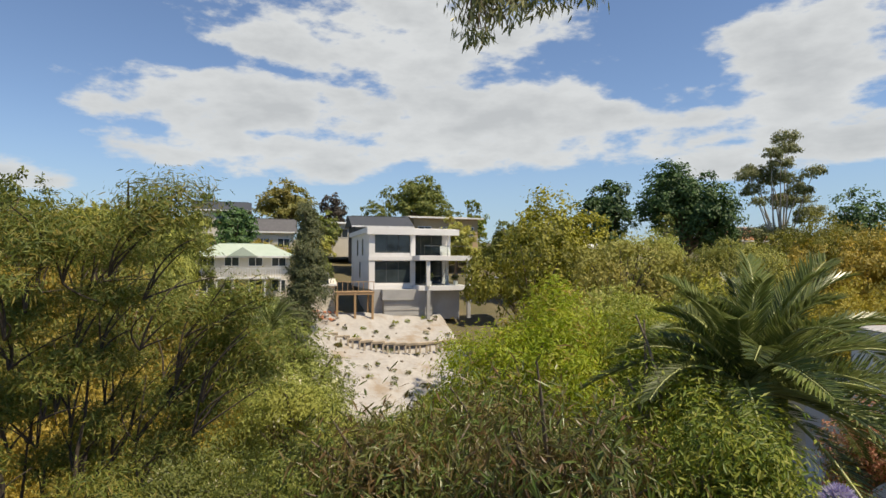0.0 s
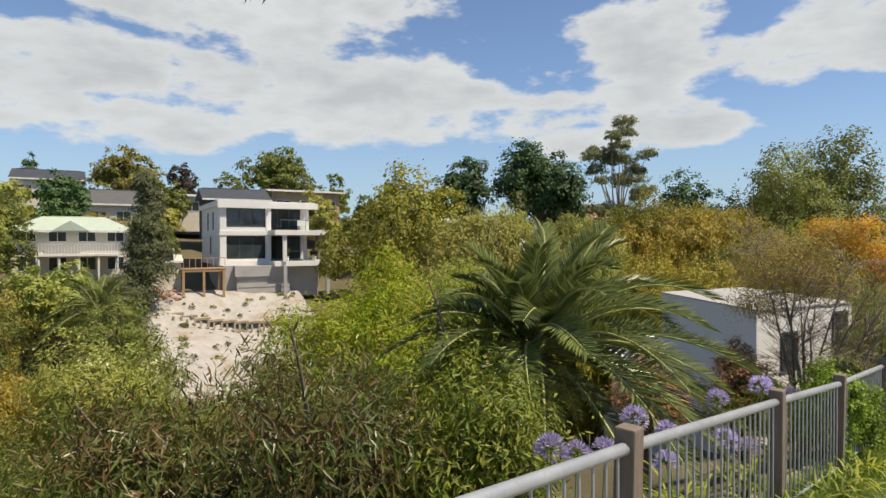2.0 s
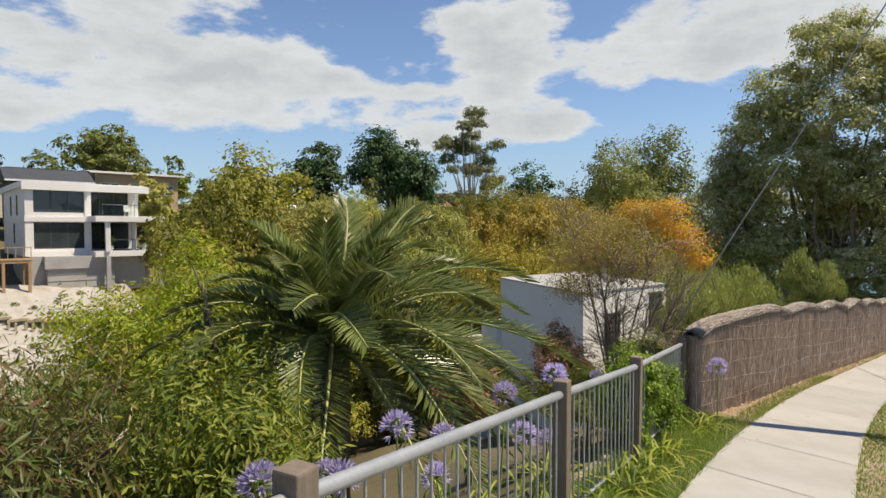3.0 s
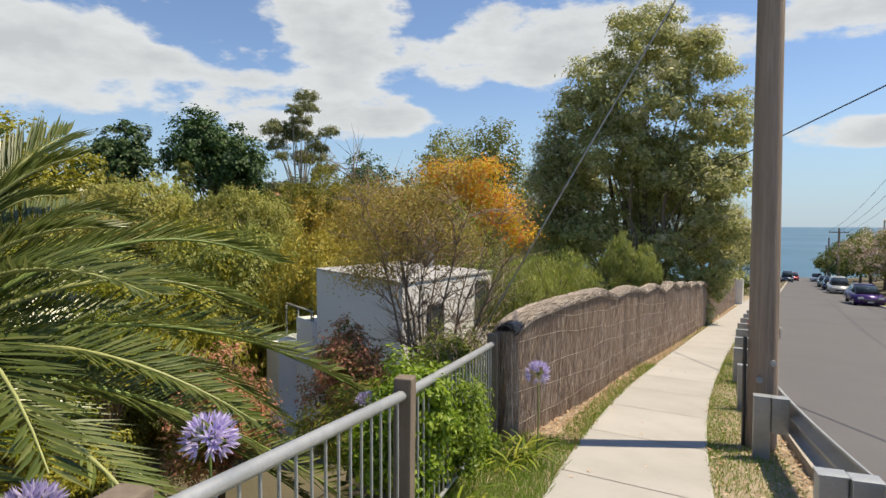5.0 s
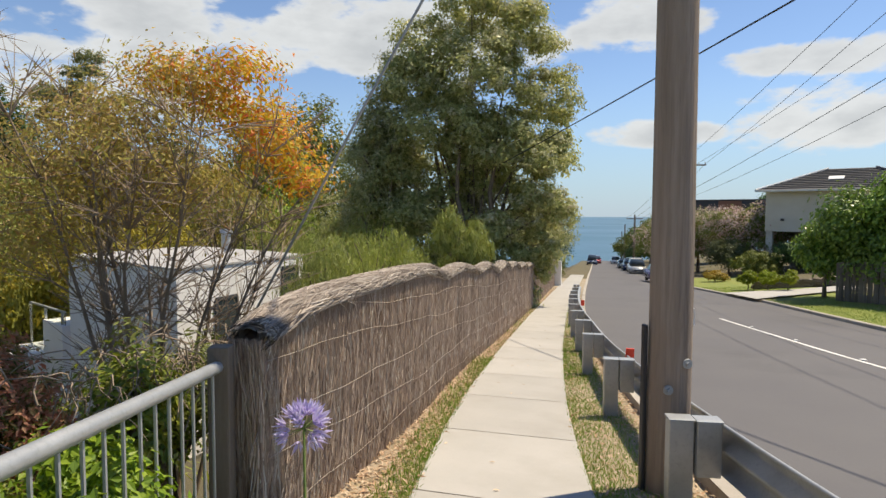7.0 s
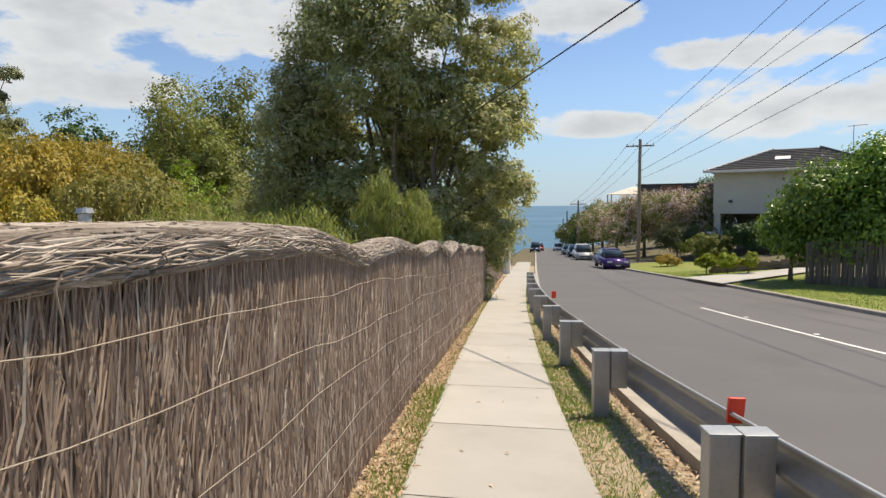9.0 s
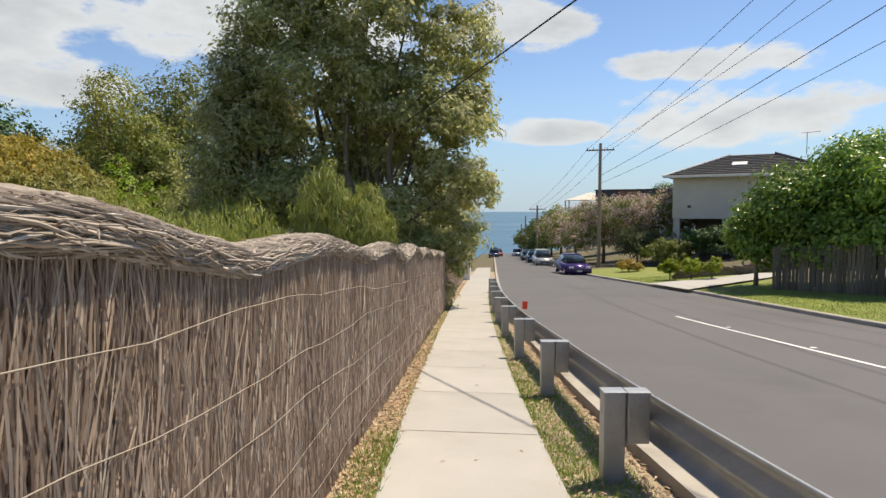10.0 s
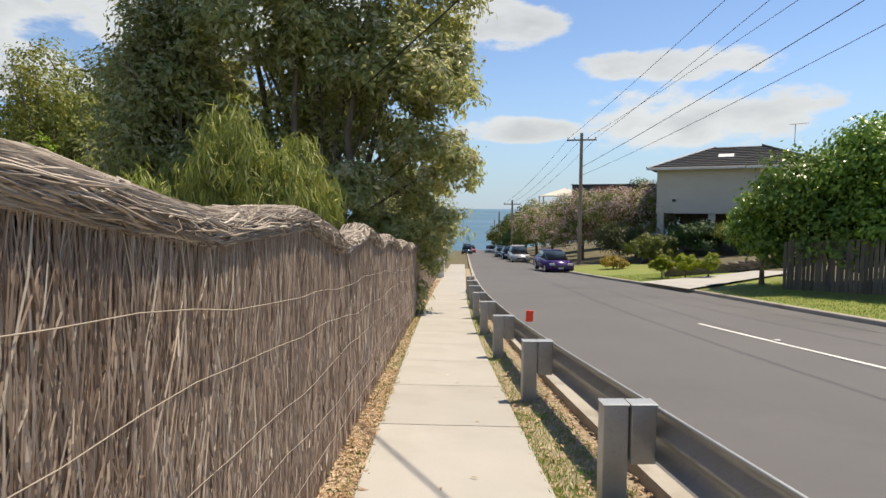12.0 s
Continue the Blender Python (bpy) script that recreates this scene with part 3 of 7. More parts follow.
# ---- the roadside ----
def w_profile():
    """Cross-section of the guard rail's steel beam: (across, up)."""
    return [(0.0, 0.31), (0.045, 0.295), (0.08, 0.25), (0.08, 0.215), (0.012, 0.17), (0.012, 0.14), (0.08, 0.095), (0.08, 0.06), (0.045, 0.015), (0.0, 0.0)]


def guard_rail():
    rail = thing("guard_rail", (0, 0, 0), "galvanised steel guard rail on short box posts beside the street", "guard rail")
    prof = w_profile()
    ys = np.concatenate([np.linspace(-20, 8, 30), np.linspace(8.4, 38, 90)])
    k = len(prof)
    for name, push in (("beam", 0.0),):
        outer = [[(RAIL(y) + 0.16 + a, y, G(y) + 0.33 + u) for a, u in prof] for y in ys]
        inner = [[(RAIL(y) + 0.156 + a, y, G(y) + 0.33 + u) for a, u in prof] for y in ys]
        n = len(ys)
        v = np.array(outer + inner).reshape(-1, 3)
        i, j = np.meshgrid(np.arange(n - 1), np.arange(k - 1), indexing="ij")
        f1 = np.stack([i * k + j, i * k + j + 1, (i + 1) * k + j + 1, (i + 1) * k + j], -1).reshape(-1, 4)
        link("beam", mesh_from("beam", v, np.concatenate([f1, f1[:, ::-1] + n * k]), M["galv"], True), rail)
    edge = tube([(RAIL(y) + 0.16, y, G(y) + 0.645) for y in ys], 0.012, 5)
    link("beam_edge", mesh_from("beam_edge", *edge, M["pipe"], True), rail, "bright rolled top edge of the beam")

    def post_mesh(w, d, h):
        bm = bmesh.new()
        box(bm, (0, 0, (h - 0.3) / 2), (w, d, h + 0.3), bevel=0.008)
        me = bpy.data.meshes.new("post")
        bm.to_mesh(me)
        bm.free()
        me.materials.append(M["galv"])
        return me
    tall, block = post_mesh(0.15, 0.11, 0.66), post_mesh(0.15, 0.11, 0.05)
    lid = bpy.data.meshes.new("cap_plate")
    bm = bmesh.new()
    box(bm, (0, 0, 0), (0.16, 0.125, 0.012), bevel=0.004)
    bm.to_mesh(lid)
    bm.free()
    lid.materials.append(M["pipe"])
    for n in range(-6, 11):
        y = 11.75 + 2.7 * n
        x, z = float(RAIL(y)), float(G(y))
        turn = math.degrees(math.atan2(-float(RAIL(y + 0.5) - RAIL(y - 0.5)), 1.0))
        p = link("post", tall, rail, "", pose(x - 0.085, y, z, 0, 0, turn + (n * 37 % 5 - 2) * 0.4))
        link("cap_plate", lid, p, "", pose(0, 0, 0.665))
        b = link("spacer_block", block, rail, "", pose(x + 0.077, y, z + 0.615, 0, 0, turn))
        link("cap_plate", lid, b, "", pose(0, 0, 0.053))
    for y in (14.93, 24.1):
        r = box_part("reflector", (0, 0, 0), (0.095, 0.02, 0.15), M["red"], rail, "red plastic reflector tab", bevel=0.004)
        r.matrix_basis = pose(float(RAIL(y)) + 0.19, y, float(G(y)) + (0.66 if y < 20 else 0.78), 4, 2, 8)


def railing():
    """Square timber posts, a galvanised pipe handrail and thin bars."""
    r = thing("handrail_fence", (0, 0, 0), "low railing of brown square posts, galvanised pipe and thin steel bars", "railing")
    tops = [(0.35, -4.2, 2.25), (-0.55, -1.2, 1.84), (-1.3, 1.1, 1.54), (-2.06, 3.37, 1.28), (-2.83, 5.84, 0.98), (-3.32, 7.74, 0.79), (-4.07, 10.3, 0.56)]
    bar = bpy.data.meshes.new("bar")
    bm = bmesh.new()
    bmesh.ops.create_cone(bm, cap_ends=True, segments=6, radius1=0.0075, radius2=0.0075, depth=0.86, matrix=Matrix.Translation((0, 0, -0.43)))
    bm.to_mesh(bar)
    bm.free()
    bar.materials.append(M["pipe"])
    for i, (x, y, z) in enumerate(tops):
        bm = bmesh.new()
        box(bm, (0, 0, -0.7), (0.105, 0.105, 1.4), bevel=0.01)
        p = part("post", bm, M["post"], r)
        p.matrix_basis = pose(x, y, z, 0.5 * (i % 3 - 1), 0.8 * (i % 2), 18)
        if i + 1 < len(tops):
            a, b = Vector((x, y, z - 0.1)), Vector(tops[i + 1]) - Vector((0, 0, 0.1))
            d = (b - a)
            steps = [a + d * t for t in np.linspace(0.02, 0.98, 7)]
            link("top_rail", mesh_from("top_rail", *tube(steps, 0.03, 10), M["pipe"], True), r, "galvanised pipe handrail")
            link("bottom_rail", mesh_from("bottom_rail", *tube([s - Vector((0, 0, 0.86)) for s in steps], 0.016, 6), M["pipe"], True), r)
            n = int(d.length / 0.115)
            for k in range(1, n):
                q = a + d * (k / n)
                link("bar", bar, r, "", Matrix.Translation(q))


def brush_fence():
    f = thing("brush_fence", (0, 0, 0), "tall weathered brushwood fence with a thatched twig capping", "fence")
    rng = np.random.default_rng(4)

    def top(y):
        y = np.asarray(y, float)
        near = np.interp(y, [10.4, 10.75, 11.2, 12, 13.4, 14.3, 14.8, 15.3, 15.8, 16.3, 16.8, 17.5, 18.0, 18.35, 18.8, 19.6, 20.3, 20.85, 21.3, 22.1],
                         [1.16, 1.28, 1.36, 1.44, 1.55, 1.59, 1.55, 1.52, 1.57, 1.625, 1.655, 1.64, 1.615, 1.60, 1.65, 1.73, 1.69, 1.60, 1.67, 1.75])
        wave = 1.68 + 0.12 * np.abs(np.sin((y - 20.85) * np.pi / 2.7)) ** 0.7
        return G(y) + np.where(y < 22, near, wave)
    ys = np.linspace(10.45, 48, 160)
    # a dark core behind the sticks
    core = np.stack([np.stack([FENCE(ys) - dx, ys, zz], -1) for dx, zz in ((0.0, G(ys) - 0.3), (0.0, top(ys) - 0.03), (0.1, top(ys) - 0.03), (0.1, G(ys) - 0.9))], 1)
    n, k = len(ys), 4
    i, j = np.meshgrid(np.arange(n - 1), np.arange(k - 1), indexing="ij")
    q = np.stack([i * k + j, i * k + j + 1, (i + 1) * k + j + 1, (i + 1) * k + j], -1).reshape(-1, 4)
    ends = np.array([[0, 1, 2, 3]])
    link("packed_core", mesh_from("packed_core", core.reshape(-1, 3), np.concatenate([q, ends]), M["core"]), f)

    def sticks(y0, y1, count, width):
        y = rng.uniform(y0, y1, count)
        z0 = G(y) - 0.05 + rng.uniform(0, 1, count) ** 2 * 0.9
        z1 = np.minimum(z0 + rng.uniform(0.35, 1.3, count), top(y) - 0.02)
        z1 = np.maximum(z1, z0 + 0.3)
        out = rng.uniform(0.0, 0.05, count)
        lean = rng.normal(0.07, 0.15, count)
        segs = 5
        t = np.linspace(0, 1, segs + 1)
        wave = np.sin(t * rng.uniform(3, 9, count)[:, None] + rng.uniform(0, 6.28, count)[:, None]) * np.abs(rng.normal(0, 0.022, count))[:, None]
        yy = y[:, None] + lean[:, None] * (t - 0.5) * (z1 - z0)[:, None] + wave + rng.normal(0, 0.006, (count, segs + 1))
        zz = z0[:, None] + (z1 - z0)[:, None] * t
        xx = FENCE(yy) + out[:, None] + rng.normal(0, 0.008, (count, segs + 1))
        w = (width * rng.uniform(0.5, 1.4, count))[:, None] * np.array([1, 1, 1, 0.95, 0.8, 0.35])
        c = np.stack([xx, yy, zz], -1)
        ring = np.stack([c + np.stack([w * 0, -w, w * 0], -1), c + np.stack([w * 1.1, w * 0, w * 0], -1), c + np.stack([w * 0, w, w * 0], -1)], 2)
        v = ring.reshape(-1, 3)
        base = (np.arange(count) * (segs + 1) * 3)[:, None]
        faces = []
        for s in range(segs):
            for e in range(2):
                faces.append(np.concatenate([base + s * 3 + e, base + s * 3 + e + 1, base + (s + 1) * 3 + e + 1, base + (s + 1) * 3 + e], 1))
        return v, np.concatenate(faces)
    def end_sticks(count):
        """Upright sticks closing the cut end."""
        pieces = []
        for _ in range(count):
            x = float(FENCE(10.45)) + rng.uniform(-0.13, 0.05)
            z0 = float(G(10.45)) + rng.uniform(-0.05, 0.7)
            z1 = min(z0 + rng.uniform(0.3, 0.9), float(top(10.45)) - 0.02)
            p = np.array([[x, 10.44 - rng.uniform(0, 0.05), z0 + (z1 - z0) * t] for t in (0, 0.35, 0.7, 1)]) + rng.normal(0, 0.006, (4, 3))
            pieces.append(tube(p, np.array([1, 1, 0.9, 0.4]) * 0.004 * rng.uniform(0.6, 1.4), 3))
        return join(pieces)
    v, q = join([end_sticks(900), sticks(10.42, 20, 58000, 0.0032), sticks(20, 28, 13000, 0.0055), sticks(28, 48, 7000, 0.010)])
    b = link("brush", mesh_from("brush", v, q, M["brush"]), f, "thin grey-brown upright sticks")
    tagged(b, kind="stuff")

    def twigs(y0, y1, count, r):
        y = rng.uniform(y0, y1, count)
        ang = rng.uniform(-0.3, 1.15, count) * np.pi
        rad = rng.uniform(0.7, 1.0, count)
        ln = rng.uniform(0.3, 0.95, count)
        segs = 4
        t = np.linspace(-0.5, 0.5, segs + 1)
        tilt = rng.normal(0, 0.2, count)
        yy = y[:, None] + ln[:, None] * t
        a = ang[:, None] + tilt[:, None] * t * 6 + rng.normal(0, 0.09, (count, segs + 1))
        rr = rad[:, None] + rng.normal(0, 0.03, (count, segs + 1)) + np.abs(rng.normal(0, 0.06, count))[:, None] * (np.abs(t) * 2) ** 2
        yy = np.maximum(yy, 10.42 + 0.12 * rng.random(count)[:, None])
        yc = np.clip(yy, 10.35, 60)
        xx = FENCE(yc) - 0.03 + np.cos(a) * rr * 0.135
        zz = top(yc) - 0.012 + np.sin(a) * rr * 0.075
        c = np.stack([xx, yy, zz], -1)
        w = (r * rng.uniform(0.5, 1.5, count))[:, None] * np.array([0.5, 1, 1, 1, 0.4])
        nx, nz = np.cos(a), np.sin(a)
        nrm, tan = np.stack([nx, nx * 0, nz], -1), np.stack([-nz, nz * 0, nx], -1)
        ring = np.stack([c - tan * w[..., None], c + nrm * w[..., None], c + tan * w[..., None]], 2)
        v = ring.reshape(-1, 3)
        base = (np.arange(count) * (segs + 1) * 3)[:, None]
        faces = []
        for s in range(segs):
            for e in range(2):
                faces.append(np.concatenate([base + s * 3 + e, base + s * 3 + e + 1, base + (s + 1) * 3 + e + 1, base + (s + 1) * 3 + e], 1))
        return v, np.concatenate(faces)
    cs = np.linspace(10.44, 48, 200)
    core = tube([(FENCE(y) - 0.03, y, top(y) - 0.02) for y in cs], 0.068, 8)
    link("cap_core", mesh_from("cap_core", *core, M["post"], True), f)
    v, q = join([twigs(10.45, 20.5, 15000, 0.0039), twigs(20.5, 30, 2600, 0.008), twigs(30, 48, 2000, 0.011)])
    c = link("capping", mesh_from("capping", v, q, M["cap"]), f, "bleached twigs bundled along the top")
    tagged(c, kind="stuff")
    wy = np.linspace(10.45, 47, 110)
    for h in (0.22, 0.5, 0.78, 1.06, 1.32):
        pts = [(FENCE(y) + 0.066, y, G(y) + h + 0.03 * math.sin(y * 0.9 + h * 9) + 0.012 * math.sin(y * 2.9 + h * 5) + 0.006 * math.sin(y * 6.3 + h)) for y in wy]
        link("tie_wire", mesh_from("tie_wire", *tube(pts, 0.0018, 4), M["wire"]), f, "twisted tie wire")
    # a few loose ends sticking out of the capping
    pieces = []
    for k in range(40):
        y = rng.uniform(10.9, 22)
        p = np.array([FENCE(y) + 0.10, y, top(y) - 0.01])
        d = np.array([rng.uniform(0.01, 0.06), rng.normal(0, 0.08), rng.uniform(-0.12, 0.03)])
        pieces.append(tube([p, p + d * 0.6 + rng.normal(0, 0.01, 3), p + d], [0.004, 0.003, 0.0015], 4))
    tagged(link("frayed_edge", mesh_from("frayed_edge", *join(pieces), M["cap"]), f), kind="stuff")


def pole(x, y, base, top, r0, r1, label, arm=True, rz=0.0, near=False):
    p = thing("power_pole", (x, y, base), label, "power pole", rz=rz)
    h = top - base
    zs = np.linspace(-0.6, h, 14)
    v, f = tube([(0.004 * math.sin(z * 1.3), 0.004 * math.cos(z), z) for z in zs], np.linspace(r0, r1, 14), 20)
    link("shaft", mesh_from("shaft", v, f, M["pole"], True), p)
    if arm:
        box_part("crossarm", (0, 0, h - 0.55), (2.3, 0.1, 0.12), M["pole"], p, bevel=0.01)
        for dx in (-1.05, -0.55, 0.55, 1.05):
            bm = bmesh.new()
            for zz, rr in ((0.02, 0.02), (0.07, 0.05), (0.12, 0.035)):
                bmesh.ops.create_cone(bm, cap_ends=True, segments=8, radius1=rr, radius2=rr * 0.8, depth=0.055, matrix=Matrix.Translation((dx, 0, h - 0.47 + zz)))
            part("insulator", bm, M["porcelain"], p)
    return p


def cable(a, b, sag, r, label="black overhead cable slung between poles"):
    a, b = np.array(a, float), np.array(b, float)
    t = np.linspace(0, 1, 40)[:, None]
    pts = a + (b - a) * t
    pts[:, 2] -= (4 * sag * t * (1 - t))[:, 0]
    ob = link("overhead_cable", mesh_from("overhead_cable", *tube(pts, r, 5), M["cable"], True))
    return tagged(ob, label, "cable", "overhead cables")


def poles():
    p = pole(-1.80, 12.2, float(G(12.2)), 9.2, 0.155, 0.105, "weathered grey-brown timber power pole beside the footpath", near=True, rz=20)
    for dx, dz in ((0.06, 0.98), (-0.07, 0.80)):
        bm = bmesh.new()
        m = pose(dx, -0.143, dz, 90)
        bmesh.ops.create_cone(bm, cap_ends=True, segments=16, radius1=0.035, radius2=0.033, depth=0.012, matrix=m)
        bmesh.ops.create_cone(bm, cap_ends=True, segments=6, radius1=0.019, radius2=0.017, depth=0.05, matrix=m)
        part("bolt", bm, M["galv"], p, "galvanised bolt with a round washer")
    bm = bmesh.new()
    box(bm, (-0.17, 0.03, 0.55), (0.03, 0.06, 1.35), bevel=0.012)
    part("cable_guard", bm, M["cable"], p, "black cable guard strip")
    bm = bmesh.new()
    box(bm, (0.165, 0.02, 1.28), (0.012, 0.07, 0.12), bevel=0.003)
    part("tag_plate", bm, M["line"], p, "small pale tag")
    pole(4.85, 64.4, float(G(64.4)), 6.2, 0.17, 0.12, "grey timber power pole on the far verge", rz=-10)
    pole(1.5, 97, float(G(97)), 1.3, 0.17, 0.12, "distant timber power pole by parked cars", rz=-10)
    pole(1.0, 127, float(G(127)), -0.5, 0.17, 0.12, "distant timber power pole by parked cars", arm=False)
    pole(1.1, 156, float(G(156)), -2.6, 0.17, 0.12, "distant timber power pole near the beach", arm=False)


guard_rail()
railing()
brush_fence()
poles()


# ---- plants ----
def leaf_cloud(lobes, n, length, width, droop, rng, shell=0.55, per=26, spread=0.16, up=0.8, slim=1.0):
    """Leaves in many small clumps over a few ellipsoids (x, y, z, rx, ry, rz). Returns verts, faces and some clump places."""
    lobes = np.asarray(lobes, float)
    w = (lobes[:, 3] * lobes[:, 4] * lobes[:, 5]) ** (2 / 3)
    k = max(8, n // per)
    which = rng.choice(len(lobes), k, p=w / w.sum())
    d = rng.normal(size=(k, 3))
    d /= np.linalg.norm(d, axis=1)[:, None]
    lo = d[:, 2] < -0.35
    d[lo, 2] *= rng.uniform(-0.6, 0.8, lo.sum())
    rad = shell + (1 - shell) * rng.uniform(0, 1, k) ** 0.6
    rad *= 1 + 0.12 * np.sin(d[:, 0] * 5 + which) * np.cos(d[:, 1] * 4 + which * 2) + rng.normal(0, 0.05, k)
    L = lobes[which]
    c = L[:, :3] + d * rad[:, None] * L[:, 3:]
    size = spread * L[:, 3:].mean(1)
    idx = rng.integers(0, k, n)
    off3 = rng.normal(size=(n, 3)) * size[idx][:, None] * np.array([1, 1, 0.7])
    b = c[idx] + off3
    # leaves lie along the outside of their clump, as they do towards the light
    face = d[idx] * 0.75 + off3 / (size[idx][:, None] + 1e-6) * 0.4
    face[:, 2] += up * 0.5
    face /= np.linalg.norm(face, axis=1)[:, None] + 1e-9
    direction = rng.normal(0, 0.8, (n, 3)) + d[idx] * 0.2
    direction -= face * (direction * face).sum(1)[:, None] * 0.8
    direction[:, 2] -= droop
    normal = face + rng.normal(0, 0.38, (n, 3))
    ln = length * rng.uniform(0.6, 1.35, n)
    wd = width * rng.uniform(0.7, 1.3, n)
    v, f = blades(b, direction, normal, ln, wd)
    return v, f, c


def lobes_for(r, h, rng, style):
    """Ellipsoids of a crown of radius r and height h, its foot at z = 0."""
    out = []
    if style == "cone":
        for i in range(8):
            t = i / 8
            out.append((0, 0, h * (0.06 + t * 0.9), r * (1.05 - t) * 0.95 + 0.1, r * (1.05 - t) * 0.95 + 0.1, h * 0.05))
        return out
    if style == "column":
        for i in range(6):
            t = i / 5
            rr = r * (0.95 - 0.55 * t)
            out.append((rng.normal(0, r * 0.2), rng.normal(0, r * 0.2), h * (0.12 + 0.76 * t), rr, rr, h * 0.14))
        return out
    if style == "dome":
        out.append((0, 0, h * 0.45, r * 0.86, r * 0.86, h * 0.46))
        for i in range(16):
            a, e = i * 2.4, rng.uniform(-0.1, 0.95)
            q = math.sqrt(1 - e * e)
            out.append((r * 0.74 * q * math.cos(a), r * 0.74 * q * math.sin(a), h * (0.45 + 0.42 * e), r * 0.26, r * 0.26, h * 0.15))
        return out
    n = dict(round=11, open=13, low=10).get(style, 11)
    for i in range(n):
        a, e = i * 2.4 + rng.uniform(-0.3, 0.3), rng.uniform(-0.5, 0.95)
        q = math.sqrt(max(0, 1 - e * e))
        s = rng.uniform(0.34, 0.52) * (0.72 if style == "open" else 1)
        k = 0.62 if style != "open" else 0.75
        out.append((r * k * q * math.cos(a), r * k * q * math.sin(a), h * (0.5 + 0.36 * e), r * s * 1.1, r * s * 1.1, h * s * 0.62))
    if style != "open":
        out.append((0, 0, h * 0.5, r * 0.62, r * 0.62, h * 0.36))
    return out


def branches(foot, targets, r0, rng, bend=0.15, sides=6):
    pieces = []
    foot = np.array(foot, float)
    for t in targets:
        t = np.array(t, float)
        s = np.linspace(0, 1, 7)[:, None]
        m = foot + (t - foot) * np.array([0.25, 0.25, 0.6]) + rng.normal(0, bend, 3) * np.linalg.norm(t - foot) * 0.3
        pts = (1 - s) ** 2 * foot + 2 * s * (1 - s) * m + s**2 * t
        pieces.append(tube(pts, r0 * (1 - 0.85 * s[:, 0]) + 0.004, sides))
    return pieces


def tree(name, label, x, y, top, r, leaf, style="round", n=7000, length=0.16, width=0.07, droop=0.15, trunk=0.25, base=None, depth=None, seed=1,
         bark="bark", shell=0.55, spread=0.16, per=26, category="tree", group="", twigs=26, extra=None, sx=1.0, sy=1.0):
    """A tree or shrub: tapered trunk and limbs, and a crown of single leaves in clumps. trunk: share of the height below the crown."""
    rng = np.random.default_rng(seed)
    if base is None:
        base = float(H(x, y)) - 0.1
    h = top - base
    t = thing(name, (x, y, base), label, category, group)
    foot = h * trunk
    lob = np.array(lobes_for(r, h - foot, rng, style))
    lob[:, 2] += foot
    lob[:, (0, 3)] *= sx
    lob[:, (1, 4)] *= sy
    v, f, c = leaf_cloud(lob, n, length, width, droop, rng, shell, per, spread)
    link("crown", mesh_from("crown", v, f, LEAF[leaf]), t)
    if extra:
        v2, f2, _ = leaf_cloud(lob, extra[1], extra[2], extra[3], droop, rng, 0.9, 10, 0.12)
        v2[:, 2] += length * 0.3
        link(extra[4], mesh_from(extra[4], v2, f2, LEAF[extra[0]]), t)
    r0 = max(0.03, min(0.35, h * 0.022))
    z1 = foot + (h - foot) * 0.35
    stem = np.array([(0, 0, 0), (rng.normal(0, 0.04) * h * 0.3, rng.normal(0, 0.04) * h * 0.3, z1 * 0.5), (0, 0, z1)])
    tr = [tube(stem, [r0 * 1.5, r0 * 1.1, r0 * 0.75], 9)]
    link("trunk", mesh_from("trunk", *join(tr), M[bark], True), t)
    tg = list(lob[:, :3]) + list(c[rng.integers(0, len(c), twigs)])
    link("branchwork", mesh_from("branchwork", *join(branches((0, 0, z1 * 0.85), tg, r0 * 0.55, rng)), M[bark], True), t)
    return t


